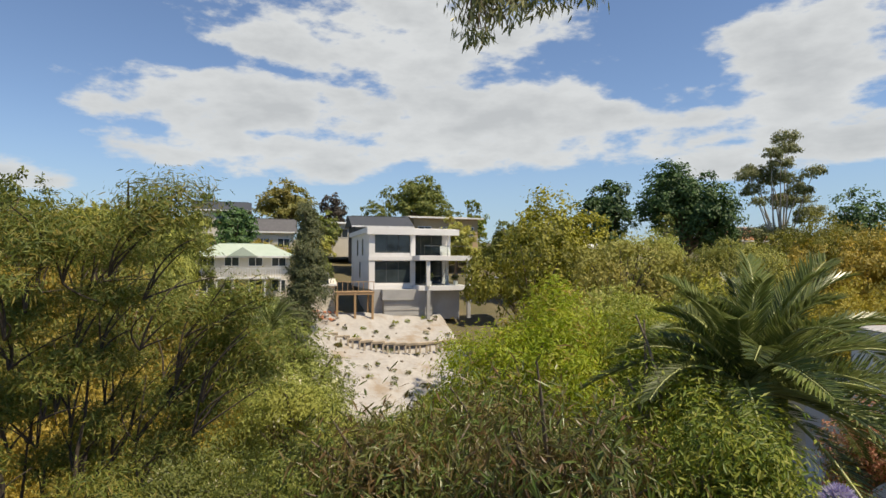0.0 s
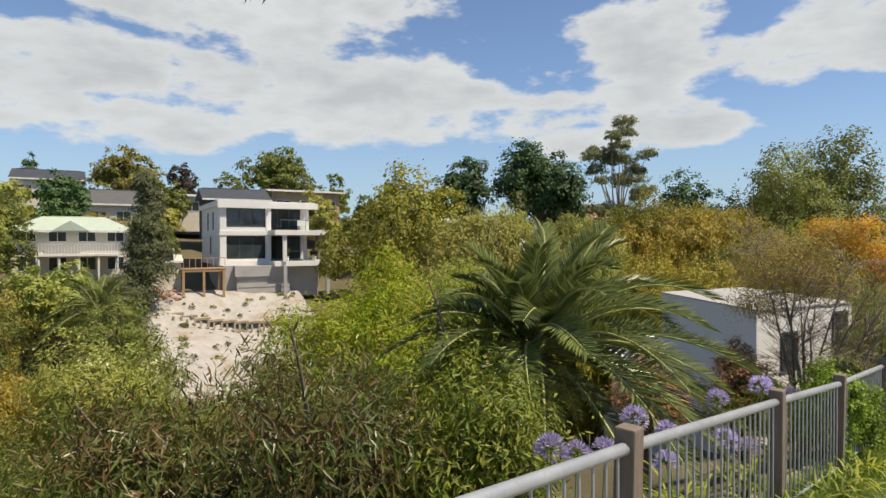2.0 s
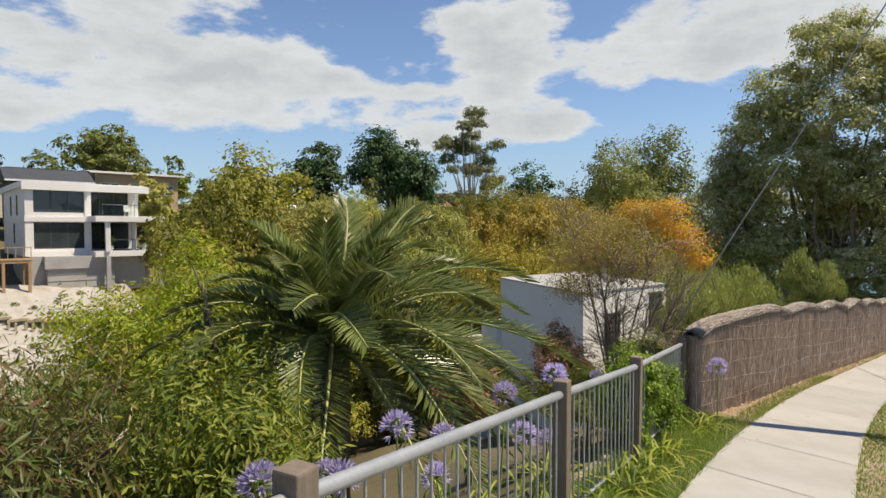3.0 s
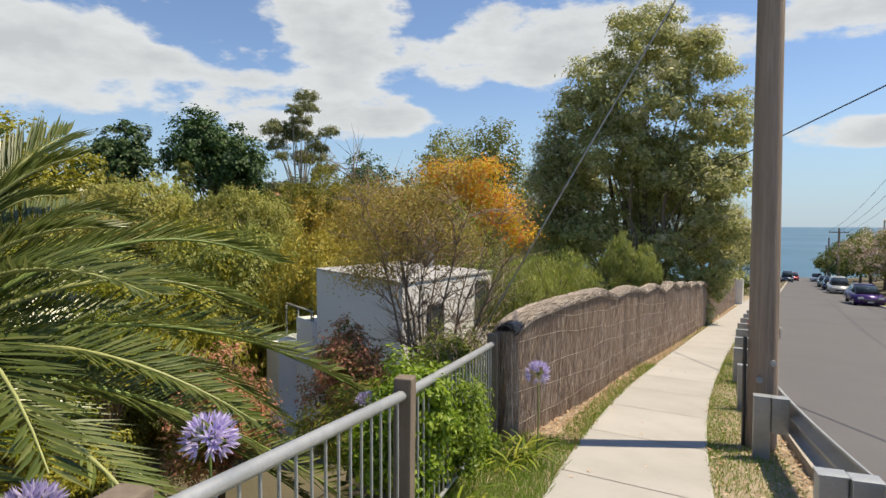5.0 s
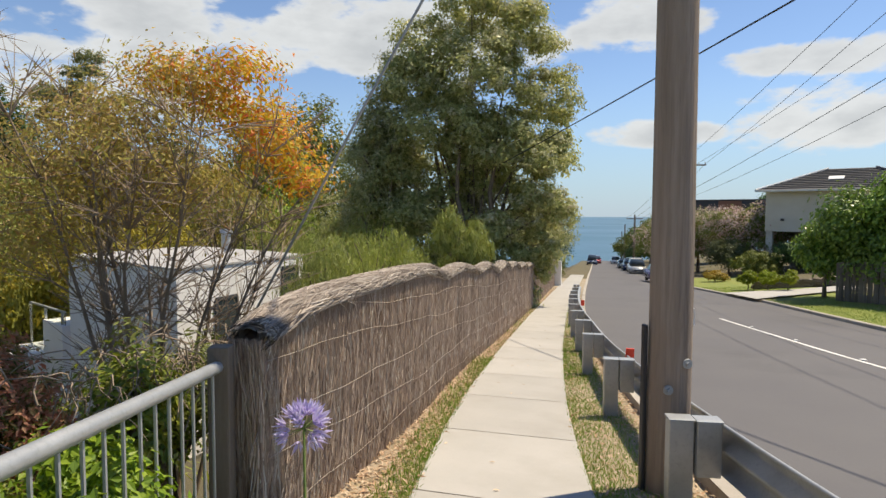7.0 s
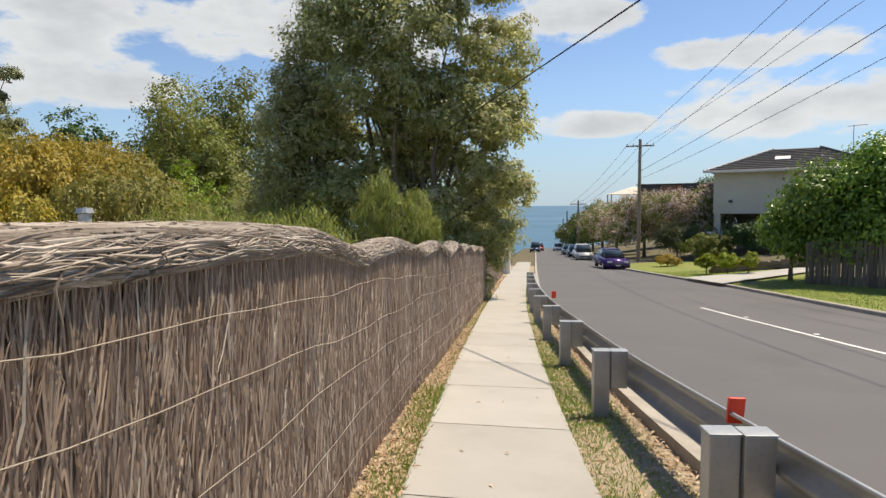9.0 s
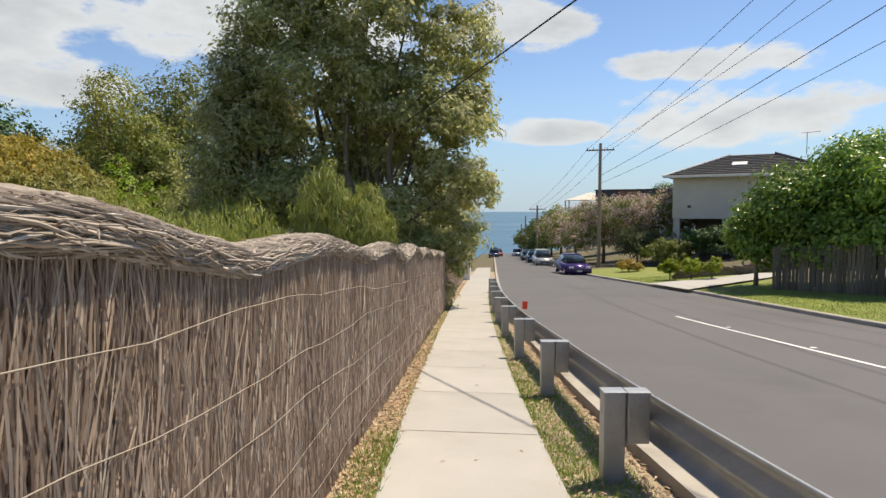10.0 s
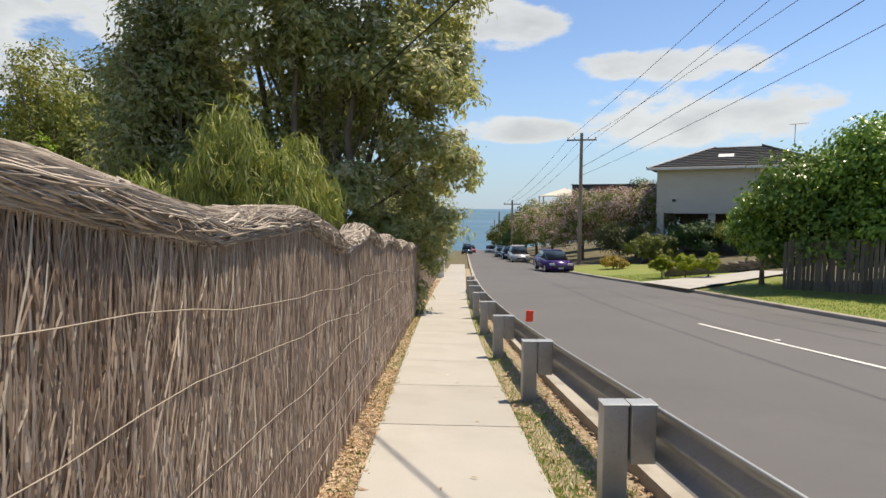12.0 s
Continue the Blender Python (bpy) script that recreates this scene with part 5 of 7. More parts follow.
def strap_leaves(x, y, n, length, seed, label="clump of arching strap-shaped green leaves"):
    rng = np.random.default_rng(seed)
    g = float(H(x, y))
    p = thing("strap_leaf_clump", (x, y, g), label, "plant", "strap leaves by the railing")
    pieces = []
    for i in range(n):
        a, ln = rng.uniform(0, 6.28), length * rng.uniform(0.6, 1.1)
        b = np.array([rng.normal(0, 0.09), rng.normal(0, 0.09), 0])
        d = np.array([math.cos(a), math.sin(a), 0])
        s = np.linspace(0, 1, 6)
        pts = b + d * (s**1.5 * ln * 0.75)[:, None] + np.array([0, 0, 1.0]) * (ln * (s * 0.95 - 0.62 * s**2.4))[:, None]
        side = np.array([-d[1], d[0], 0]) * 0.011
        w = np.array([0.7, 1, 1, 0.9, 0.7, 0.1])[:, None]
        v = np.stack([pts - side * w, pts + side * w], 1).reshape(-1, 3)
        f = np.array([(2 * k, 2 * k + 1, 2 * k + 3, 2 * k + 2) for k in range(5)])
        pieces.append((v, f))
    link("leaf_mass", mesh_from("leaf_mass", *join(pieces), LEAF["bright"]), p)


def near_plants():
    T = tree
    # the open bottlebrush: bent stems, fine leaves along the twigs
    rng = np.random.default_rng(51)
    x, y = -6.7, -1.95
    base = float(H(x, y)) - 0.2
    t = thing("bottlebrush_tree", (x, y, base), "tall open bottlebrush with bent stems and dark fine leaves", "tree")
    h = 3.35 - base
    lob = []
    for i in range(62):
        a = i * 2.4
        q = math.sqrt(rng.uniform(0.03, 1.0))
        z = h * (rng.uniform(0.42, 0.97) - 0.08 * q * q)
        r = rng.uniform(0.24, 0.42)
        lob.append((-0.6 + 1.5 * q * math.cos(a), 0.0 + 1.85 * q * math.sin(a), z, r, r * 1.1, r * 0.7))
    lob += [(-0.3 + 0.2 * k, -2.1 + 1.1 * k, h * (0.99 + 0.03 * (k % 2)), 0.16, 0.16, 0.4) for k in range(2)]
    lob += [(-0.5 + 0.1 * k, 1.6 + 0.13 * k, h * (0.60 + 0.05 * (k % 4)), 0.3, 0.32, 0.22) for k in range(6)]
    v, f, c = leaf_cloud(lob, 84000, 0.085, 0.013, -0.1, rng, 0.25, 34, 0.30)
    link("crown", mesh_from("crown", v, f, LEAF["callis"]), t)
    for k in range(12):
        e = np.array(lob[k * 5][:3])
        s = np.linspace(0, 1, 10)[:, None]
        foot = np.array([rng.normal(0, 0.15), rng.normal(0, 0.15), 0])
        pts = foot + (e - foot) * np.concatenate([s**0.75, s**0.75, s**1.25], 1) + rng.normal(0, 0.05, (10, 3))
        link("stem", mesh_from("stem", *tube(pts, 0.065 * (1 - 0.8 * s[:, 0]) * rng.uniform(0.55, 1.1), 7), M["darkbark"], True), t)
    twigs = []
    for l in lob:
        e = np.array(l[:3])
        a = e * np.array([0.72, 0.72, 1.0]) - np.array([0.1, 0, rng.uniform(0.35, 0.7)])
        twigs += branches(a, [e] + list(e + rng.normal(0, 0.25, (3, 3))), 0.009, rng, 0.4, 5)
    link("branchwork", mesh_from("branchwork", *join(twigs), M["darkbark"]), t)
    T("wattle_bush", "bushy yellow-green wattle with pale blossom tips", -14.5, 6.9, 1.85, 2.2, "acacia", "round", 46000, 0.14, 0.038, 0.25, 0.1, seed=52, shell=0.55, category="shrub", spread=0.14, extra=("gold", 3500, 0.15, 0.05, "blossom"))
    T("wattle_bush", "bushy yellow-green wattle with pale blossom tips", -15.5, 10.6, 0.9, 2.3, "acacia", "round", 26000, 0.16, 0.04, 0.25, 0.1, seed=152, shell=0.55, category="shrub", spread=0.14)
    E = dict(shell=0.2, spread=0.26, category="shrub", twigs=110, per=14)
    T("eucalypt_shrub", "straggly eucalypt shrub with long drooping leaves and red stems", -6.3, 1.7, 0.75, 1.4, "long", "round", 11000, 0.16, 0.022, 0.7, 0.05, seed=53, **E)
    T("eucalypt_shrub", "straggly eucalypt shrub with long drooping leaves and red stems", -5.3, 2.9, 1.2, 1.15, "long", "round", 11000, 0.16, 0.022, 0.7, 0.05, seed=54, **E)
    T("eucalypt_shrub", "straggly eucalypt shrub with long drooping leaves and red stems", -7.8, 3.6, 0.8, 1.4, "long", "round", 11000, 0.16, 0.022, 0.6, 0.05, seed=154, **E)
    T("green_shrub", "bright green leafy shrub beside the palm", -4.55, 4.1, 1.22, 0.8, "bright", "round", 10000, 0.085, 0.022, 0.35, 0.05, seed=55, shell=0.3, spread=0.25, category="shrub")
    T("green_shrub", "bright green leafy shrub beside the palm", -6.2, 4.75, 1.6, 0.95, "bright", "round", 12000, 0.095, 0.022, 0.35, 0.05, seed=56, shell=0.3, spread=0.25, category="shrub")
    T("round_bush", "soft green rounded bush on the gully side", -24.1, 1.9, -0.3, 2.1, "green", n=16000, length=0.14, width=0.05, seed=57, shell=0.75, spread=0.1, category="shrub")
    T("flowering_bush", "green bush sprinkled with small white flowers", -17.2, 0.9, -0.5, 2.1, "olive", n=20000, length=0.12, width=0.035, seed=58, shell=0.6, spread=0.14, category="shrub", extra=("cream", 500, 0.07, 0.06, "blossom"))
    T("flowering_bush", "green bush sprinkled with small white flowers", -11.5, -1.2, -1.0, 1.8, "green", n=20000, length=0.09, width=0.026, seed=59, shell=0.5, spread=0.2, category="shrub", extra=("cream", 400, 0.05, 0.04, "blossom"))
    T("low_bush", "low green bush below the railing", -9.2, 0.9, -0.5, 1.5, "green", n=16000, length=0.08, width=0.024, seed=60, shell=0.4, spread=0.2, category="shrub")
    T("low_bush", "low bright green bush below the railing", -6.0, 0.0, -0.15, 0.9, "bright", n=9000, length=0.06, width=0.026, seed=61, shell=0.4, spread=0.2, category="shrub")
    T("low_bush", "low green bush below the railing", -14.5, 2.8, -1.6, 1.9, "olive", n=16000, length=0.1, width=0.03, seed=62, shell=0.5, spread=0.16, category="shrub")
    T("low_bush", "low olive bush below the wattle", -13.5, 6.5, -1.6, 2.0, "olive", n=18000, length=0.12, width=0.035, seed=63, shell=0.6, spread=0.14, category="shrub")
    palm("feather_palm", "feather palm with long arching green fronds", -6.35, 6.2, 0.70, 52, 2.45, 0.22, 5, -0.30, 1.38, ((62, 0.35, 3.3), (74, 0.75, 3.2), (86, 0.15, 3.2), (98, 0.55, 3.3), (52, 0.0, 3.0), (68, -0.1, 2.9), (110, 0.9, 3.0)), 0.2)
    palm("date_palm", "grey-green date palm on the gully side", -38.2, 0.8, -1.6, 34, 2.9, 0.35, 6, -0.9, 1.35)
    bare_tree()
    T("red_tipped_shrub", "dark shrub with reddish new leaves", -6.6, 11.0, 0.35, 0.62, "callis", n=6000, length=0.06, width=0.018, seed=64, shell=0.3, spread=0.2, category="shrub", extra=("pinkleaf", 7000, 0.065, 0.028, "new_growth"))
    T("red_tipped_shrub", "dark shrub with reddish new leaves", -7.6, 9.8, 0.0, 0.7, "callis", n=6000, length=0.06, width=0.018, seed=65, shell=0.3, spread=0.2, category="shrub", extra=("pinkleaf", 7000, 0.065, 0.028, "new_growth"))
    C = dict(length=0.046, width=0.025, shell=0.45, spread=0.18, trunk=0.0, category="shrub")
    for k, (cx, cy, top, r) in enumerate(((-3.66, 8.2, 0.66, 0.40), (-3.86, 8.85, 0.6, 0.42), (-4.1, 9.5, 0.3, 0.38))):
        T("climbing_shrub", "fresh green leafy climber spilling over the railing", cx, cy, top, r, "lime", n=11000, seed=66 + k, **C)
    T("dark_shrub", "dark tangled shrub behind the railing", -5.0, 9.5, 0.0, 0.75, "callis", n=9000, length=0.07, width=0.02, seed=68, shell=0.3, spread=0.2, category="shrub")
    T("dark_shrub", "dark tangled shrub behind the fence corner", -4.9, 10.9, 0.45, 0.5, "green", n=5000, length=0.06, width=0.02, seed=69, shell=0.3, spread=0.2, category="shrub")
    T("dark_shrub", "dark green bush under the large tree", -10.8, 37.5, 2.6, 2.4, "green", n=12000, length=0.2, width=0.07, seed=270, shell=0.6, category="shrub", trunk=0.05)
    T("dark_shrub", "dark green bush under the large tree", -15.5, 38.5, 3.6, 2.8, "green", n=12000, length=0.2, width=0.07, seed=271, shell=0.6, category="shrub", trunk=0.05)
    T("corner_shrub", "fresh green leaves crowding the fence corner", -4.55, 10.15, 0.42, 0.36, "bright", n=5000, length=0.05, width=0.022, seed=273, shell=0.4, spread=0.2, trunk=0.0, category="shrub")
    rng = np.random.default_rng(61)
    vz = float(H(-4.45, 10.45))
    vine = thing("dry_vine", (-4.45, 10.45, vz), "tangle of dry brown vine stems at the fence corner", "vine")
    pieces = []
    for k in range(90):
        p = np.array([rng.normal(0, 0.18), rng.normal(-0.15, 0.28), 0.35 - vz + rng.normal(0, 0.09)])
        d = np.array([rng.normal(0, 0.12), rng.normal(0, 0.16), rng.uniform(-0.25, 0.1)])
        u = np.linspace(0, 1, 6)[:, None]
        pieces.append(tube(p + d * u + np.array([0, 0, 0.10]) * np.sin(u * 3.1) + rng.normal(0, 0.012, (6, 3)), np.linspace(0.005, 0.002, 6), 4))
    link("tangle", mesh_from("tangle", *join(pieces), M["twig"], True), vine)
    s = np.linspace(0, 1, 6)[:, None]
    link("stem", mesh_from("stem", *tube(np.array([0, -0.1, 0]) + np.array([0, -0.05, 0.35 - vz]) * s, 0.018, 6), M["bark"], True), vine)
    # weeping bushes behind the brush fence
    W = dict(length=0.2, width=0.018, droop=1.5, shell=0.7, spread=0.16, category="shrub")
    T("weeping_bush", "yellow-green weeping bush behind the fence", -5.95, 22.9, 1.4, 0.8, "weep", "open", n=9000, seed=71, **W)
    T("weeping_bush", "yellow-green weeping bush behind the fence", -9.1, 24.6, 0.85, 1.8, "weep", n=14000, seed=72, **W)
    T("weeping_bush", "yellow-green weeping bush behind the fence", -12.9, 26.8, 1.2, 2.2, "weep", n=14000, seed=73, **W)
    T("weeping_bush", "yellow-green weeping bush behind the fence", -8.3, 19.8, 0.35, 1.1, "weep", n=9000, seed=74, **W)
    T("weeping_bush", "yellow-green weeping bush behind the fence", -11.5, 30.5, 1.2, 2.0, "weep", n=12000, seed=75, **W)
    # its cream tips imitate sunlit leaves
    T("grey_bush", "grey-green tree crowding the large tree", -11.6, 31.6, 5.9, 1.7, "grey", n=20000, length=0.18, width=0.07, seed=76, shell=0.55, spread=0.14, extra=("cream", 4000, 0.14, 0.06, "tip_blossom"))
    T("grey_bush", "grey-green tree crowding the large tree", -14.0, 34, 2.6, 1.6, "grey", n=12000, length=0.18, width=0.07, seed=78, shell=0.6, spread=0.14)
    T("bright_bush", "dense bright green rounded shrub", -24.5, 45.0, 3.6, 2.6, "lime", n=9000, length=0.2, width=0.11, seed=177, trunk=0.05, shell=0.75, spread=0.1, category="shrub")
    T("verge_shrub", "green shrub on the verge beyond the fence", -7.0, 53, -2.2, 1.2, "bright", n=7000, length=0.14, width=0.07, seed=79, category="shrub", trunk=0.05)
    T("verge_shrub", "green shrub on the verge beyond the fence", -7.2, 57, -1.6, 1.8, "green", n=7000, length=0.16, width=0.08, seed=80, category="shrub", trunk=0.05)
    T("verge_tree", "dark tree down the street", -9, 62, 4.0, 3.6, "grey", n=14000, length=0.22, width=0.1, seed=81)
    T("verge_tree", "dark tree down the street", -12, 78, 3.5, 4, "green", n=12000, length=0.26, width=0.12, seed=82)
    T("verge_tree", "dark tree down the street", -12, 98, 1.0, 4.5, "dark", n=10000, length=0.3, width=0.15, seed=83)
    big_tree()
    for i, (fx, fy, fz, sz) in enumerate(((-3.38, 5.87, 0.76, 0.10), (-3.38, 6.5, 0.8, 0.11), (-3.08, 3.74, 0.79, 0.11), (-3.0, 4.15, 0.72, 0.10), (-3.3, 4.75, 0.78, 0.11), (-3.45, 5.3, 0.55, 0.1), 
                                          (-3.48, 10.05, 0.29, 0.12), (-3.95, 6.8, 0.08, 0.13), (-3.8, 6.95, 0.02, 0.12), (-3.55, 4.4, 0.5, 0.1), (-4.3, 8.6, 0.25, 0.1), (-3.2, 5.0, 0.42, 0.1))):
        agapanthus(fx, fy, fz, (0.05 * math.sin(i), 0.06 * math.cos(i * 2)), sz * 1.05, 200 + i)
    for i, (cx, cy) in enumerate(((-2.75, 6.3), (-2.95, 6.9), (-3.05, 7.4), (-3.3, 8.2), (-2.6, 5.6), (-3.3, 6.3), (-3.1, 4.3), (-3.2, 5.2), (-3.6, 10.0), (-2.8, 3.4), (-3.6, 9.7))):
        strap_leaves(cx, cy, 46, 0.62, 300 + i)
    strap_leaves(-6.6, 13.6, 22, 1.5, 330, "tall stiff spiky green leaves behind the fence")
    # a bough hanging in from a tree behind
    rng = np.random.default_rng(8)
    o = thing("overhanging_gum", (-5.0, -9.5, float(H(-5.0, -9.5)) - 0.2), "gum tree whose bough hangs over the gully", "tree")
    f0 = np.array([-5.0, -9.5, float(H(-5.0, -9.5)) - 0.2])
    tip = np.array([-7.0, 2.95, 5.35]) - f0
    fork = np.array([0.2, 0.5, 7.5])
    link("trunk", mesh_from("trunk", *tube([(0, 0, 0), (0.1, 0.2, 4), fork, (0.3, 0.8, 10)], [0.3, 0.25, 0.2, 0.12], 10), M["palebark"], True), o)
    s = np.linspace(0, 1, 12)[:, None]
    up = np.array([0, 6.0, 12.0])
    bough = (1 - s) ** 2 * fork + 2 * s * (1 - s) * up + s**2 * tip
    link("bough", mesh_from("bough", *tube(bough, 0.1 * (1 - 0.93 * s[:, 0]), 7), M["bark"], True), o)
    lob = [(tip[0], tip[1], tip[2] + 0.1, 0.5, 0.55, 0.4), (tip[0], tip[1] + 0.7, tip[2] + 0.45, 0.5, 0.6, 0.3), (tip[0], tip[1] - 0.7, tip[2] + 0.55, 0.4, 0.6, 0.25), (tip[0], tip[1] + 1.2, tip[2] + 0.5, 0.3, 0.4, 0.2), (tip[0], tip[1] - 0.2, tip[2] - 0.2, 0.3, 0.3, 0.25)]
    v, f, c = leaf_cloud(lob, 1500, 0.16, 0.03, 1.2, rng, 0.2, 12, 0.25)
    link("foliage", mesh_from("foliage", v, f, LEAF["gum"]), o)
    link("branchwork", mesh_from("branchwork", *join(branches(tip + np.array([0, -0.2, 0.8]), c, 0.012, rng)), M["bark"]), o)
    v, f, c = leaf_cloud([(0, 0.5, 11, 3, 3, 2)], 3000, 0.17, 0.025, 1.0, rng)
    link("crown", mesh_from("crown", v, f, LEAF["gum"]), o)


far_trees()
scrub()
near_plants()


# ---- houses over the gully ----
def panes(parent, name, origin, along, w, h, n, frame_mat, bar=0.07, depth=0.06):
    """A window: frame bars and n panes. origin: lower corner, along: unit direction in plan."""
    o, a = Vector(origin), Vector((*along, 0)).normalized()
    rz = math.degrees(math.atan2(a.y, a.x))
    win = link(name, None, parent)
    win.matrix_basis = pose(*o, 0, 0, rz)
    box_part("sill", (w / 2, 0, bar / 2), (w, depth, bar), frame_mat, win)
    box_part("head", (w / 2, 0, h - bar / 2), (w, depth, bar), frame_mat, win)
    for i in range(n + 1):
        box_part("mullion", (i * w / n, 0, h / 2), (bar, depth * 0.98, h - 2 * bar), frame_mat, win)
    for i in range(n):
        box_part("pane", ((i + 0.5) * w / n, 0, h / 2), (w / n - bar, 0.02, h - 2 * bar), M["pane"], win)
    return win


def modern_house():
    h = thing("white_house", (-60.6, 10.7, 0), "white rendered two-storey modern house with dark windows and balconies", "house")
    B = lambda n, c, s, m="white", **k: box_part(n, c, s, M[m], h, **k)
    # local: x towards the viewer, y along the front, z up; front of the main block at x = 0
    B("roof", (-6.0, 4.55, 5.85), (12.4, 9.7, 0.5), bevel=0.02)
    B("parapet", (0.35, 2.25, 5.75), (0.5, 5.0, 0.72), bevel=0.02)
    B("parapet", (0.1, 7.2, 5.72), (0.6, 4.9, 0.6), bevel=0.02)
    B("side_wall", (-6.0, 0.12, 2.75), (12.0, 0.25, 5.7))
    B("back_wall", (-12.0, 4.7, 2.75), (0.25, 9.4, 5.7))
    B("side_wall", (-7.5, 9.3, 2.75), (8.8, 0.25, 5.7))
    B("floor_slab", (-5.8, 4.7, 2.95), (12.2, 9.5, 0.42))
    B("floor_slab", (-5.8, 4.7, 0.0), (12.2, 9.5, 0.4))
    for z0, z1 in ((0.2, 2.74), (3.16, 5.6)):
        B("pier", (0.0, 0.3, (z0 + z1) / 2), (0.45, 0.6, z1 - z0))
        B("pier", (0.0, 4.62, (z0 + z1) / 2), (0.5, 0.5, z1 - z0))
    B("spandrel", (-0.08, 2.45, 3.1), (0.5, 4.7, 0.85), bevel=0.01)
    B("spandrel", (-0.08, 2.45, 0.15), (0.5, 4.7, 0.5), bevel=0.01)
    panes(h, "window", (-0.1, 0.6, 3.5), (0, 1), 3.8, 2.1, 3, M["dark"])
    panes(h, "window", (-0.1, 0.6, 0.42), (0, 1), 3.8, 2.25, 3, M["dark"])
    panes(h, "window", (-2.6, 5.0, 3.2), (0, 1), 3.6, 2.35, 3, M["dark"])
    panes(h, "window", (-2.6, 5.0, 0.25), (0, 1), 3.6, 2.45, 3, M["dark"])
    B("inner_wall", (-2.75, 8.95, 2.9), (0.25, 0.8, 5.4))
    for yy, z in ((1.8, 3.3), (3.4, 3.3), (2.6, 0.8)):
        panes(h, "side_window", (-yy * 2.2, -0.02, z), (1, 0), 0.5, 1.8, 1, M["dark"])
    # right-hand balconies
    B("balcony_slab", (0.9, 7.35, 2.98), (4.6, 5.6, 0.5), bevel=0.02)
    B("balcony_slab", (0.7, 7.3, -0.05), (4.2, 5.4, 0.5), bevel=0.02)
    for yy in (5.55, 9.85):
        B("column", (2.8, yy, 1.45), (0.36, 0.36, 2.6), bevel=0.015)
    B("column", (-0.3, 8.7, 4.4), (0.3, 0.3, 2.4), bevel=0.015)
    B("column", (0.3, 8.3, 1.45), (0.3, 0.3, 2.6), bevel=0.015)
    B("column", (2.7, 5.6, -1.7), (0.34, 0.34, 2.9), "grey")
    B("column", (2.7, 9.9, -1.7), (0.34, 0.34, 2.9), "grey")
    for zz, x in ((3.25, 2.9), (0.2, 2.75)):
        g = B("glass_balustrade", (x, 7.6, zz + 0.48), (0.025, 4.9, 0.9), "clear")
        B("balustrade_rail", (x, 7.6, zz + 0.96), (0.05, 5.0, 0.05), "chrome")
    # block base and planter
    B("base", (-3.0, 4.7, -1.75), (9.0, 9.2, 3.1), "grey")
    B("planter", (1.2, 3.6, -0.72), (2.2, 5.2, 1.05), "grey", bevel=0.02)
    B("planter_base", (1.1, 3.7, -2.2), (2.0, 5.0, 1.9), "grey", bevel=0.02)
    for k in range(3):
        B("block_course", (2.12, 3.7, -1.7 - k * 0.55), (0.05, 5.0, 0.03), "kerb")
    # timber deck beside it
    d = thing("timber_deck", (-58.4, 8.7, -0.35), "raised timber deck on square posts beside the house", "deck")
    for i in range(14):
        box_part("board", (0.0, -1.6 + i * 0.27, 0), (2.8, 0.24, 0.06), M["timber"], d)
    box_part("bearer", (1.3, 0.1, -0.14), (0.12, 3.7, 0.22), M["timber"], d)
    for x, y in ((1.3, -1.6), (1.3, 0.1), (1.3, 1.8), (-1.2, -1.6), (-1.2, 1.8)):
        box_part("post", (x, y, -1.6), (0.2, 0.2, 3.0), M["timber"], d)
    for y in np.linspace(-1.6, 1.9, 8):
        box_part("baluster", (1.35, y, 0.5), (0.05, 0.05, 1.0), M["timber"], d)
    box_part("rail", (1.35, 0.15, 1.0), (0.07, 3.6, 0.06), M["timber"], d)
    c = thing("balcony_chair", (-58.4, 18.0, 3.23), "white outdoor chair on the upper balcony", "chair")
    box_part("seat", (0, 0, 0.42), (0.5, 0.5, 0.05), M["line"], c)
    box_part("backrest", (-0.24, 0, 0.72), (0.05, 0.5, 0.55), M["line"], c)
    for x in (-0.2, 0.2):
        for y in (-0.2, 0.2):
            box_part("leg", (x, y, 0.2), (0.04, 0.04, 0.4), M["line"], c)
    for y, s in ((16.6, 0.9), (19.4, 0.75)):
        p = thing("potted_plant", (-58.5, y, 0.2), "potted green plant on the lower balcony", "plant")
        bm = bmesh.new()
        bmesh.ops.create_cone(bm, cap_ends=True, segments=12, radius1=0.2, radius2=0.27, depth=0.45, matrix=Matrix.Translation((0, 0, 0.22)))
        part("pot", bm, M["white"], p)
        v, f, _ = leaf_cloud([(0, 0, 0.45 + s * 0.5, 0.35, 0.35, s * 0.5)], 260, 0.3, 0.07, 0.2, np.random.default_rng(int(y)))
        link("leaf_mass", mesh_from("leaf_mass", v, f, LEAF["green"]), p)
    s = thing("metal_shed", (-58.5, 23.6, -0.9), "small grey shed with a brown end wall", "shed")
    box_part("wall", (0, 0, 0.9), (3, 3.2, 1.8), M["brown"], s)
    box_part("side", (1.52, -1.2, 0.9), (0.06, 0.8, 1.8), M["grey"], s)
    box_part("roof", (0, 0, 1.9), (3.6, 3.9, 0.14), M["pipe"], s)


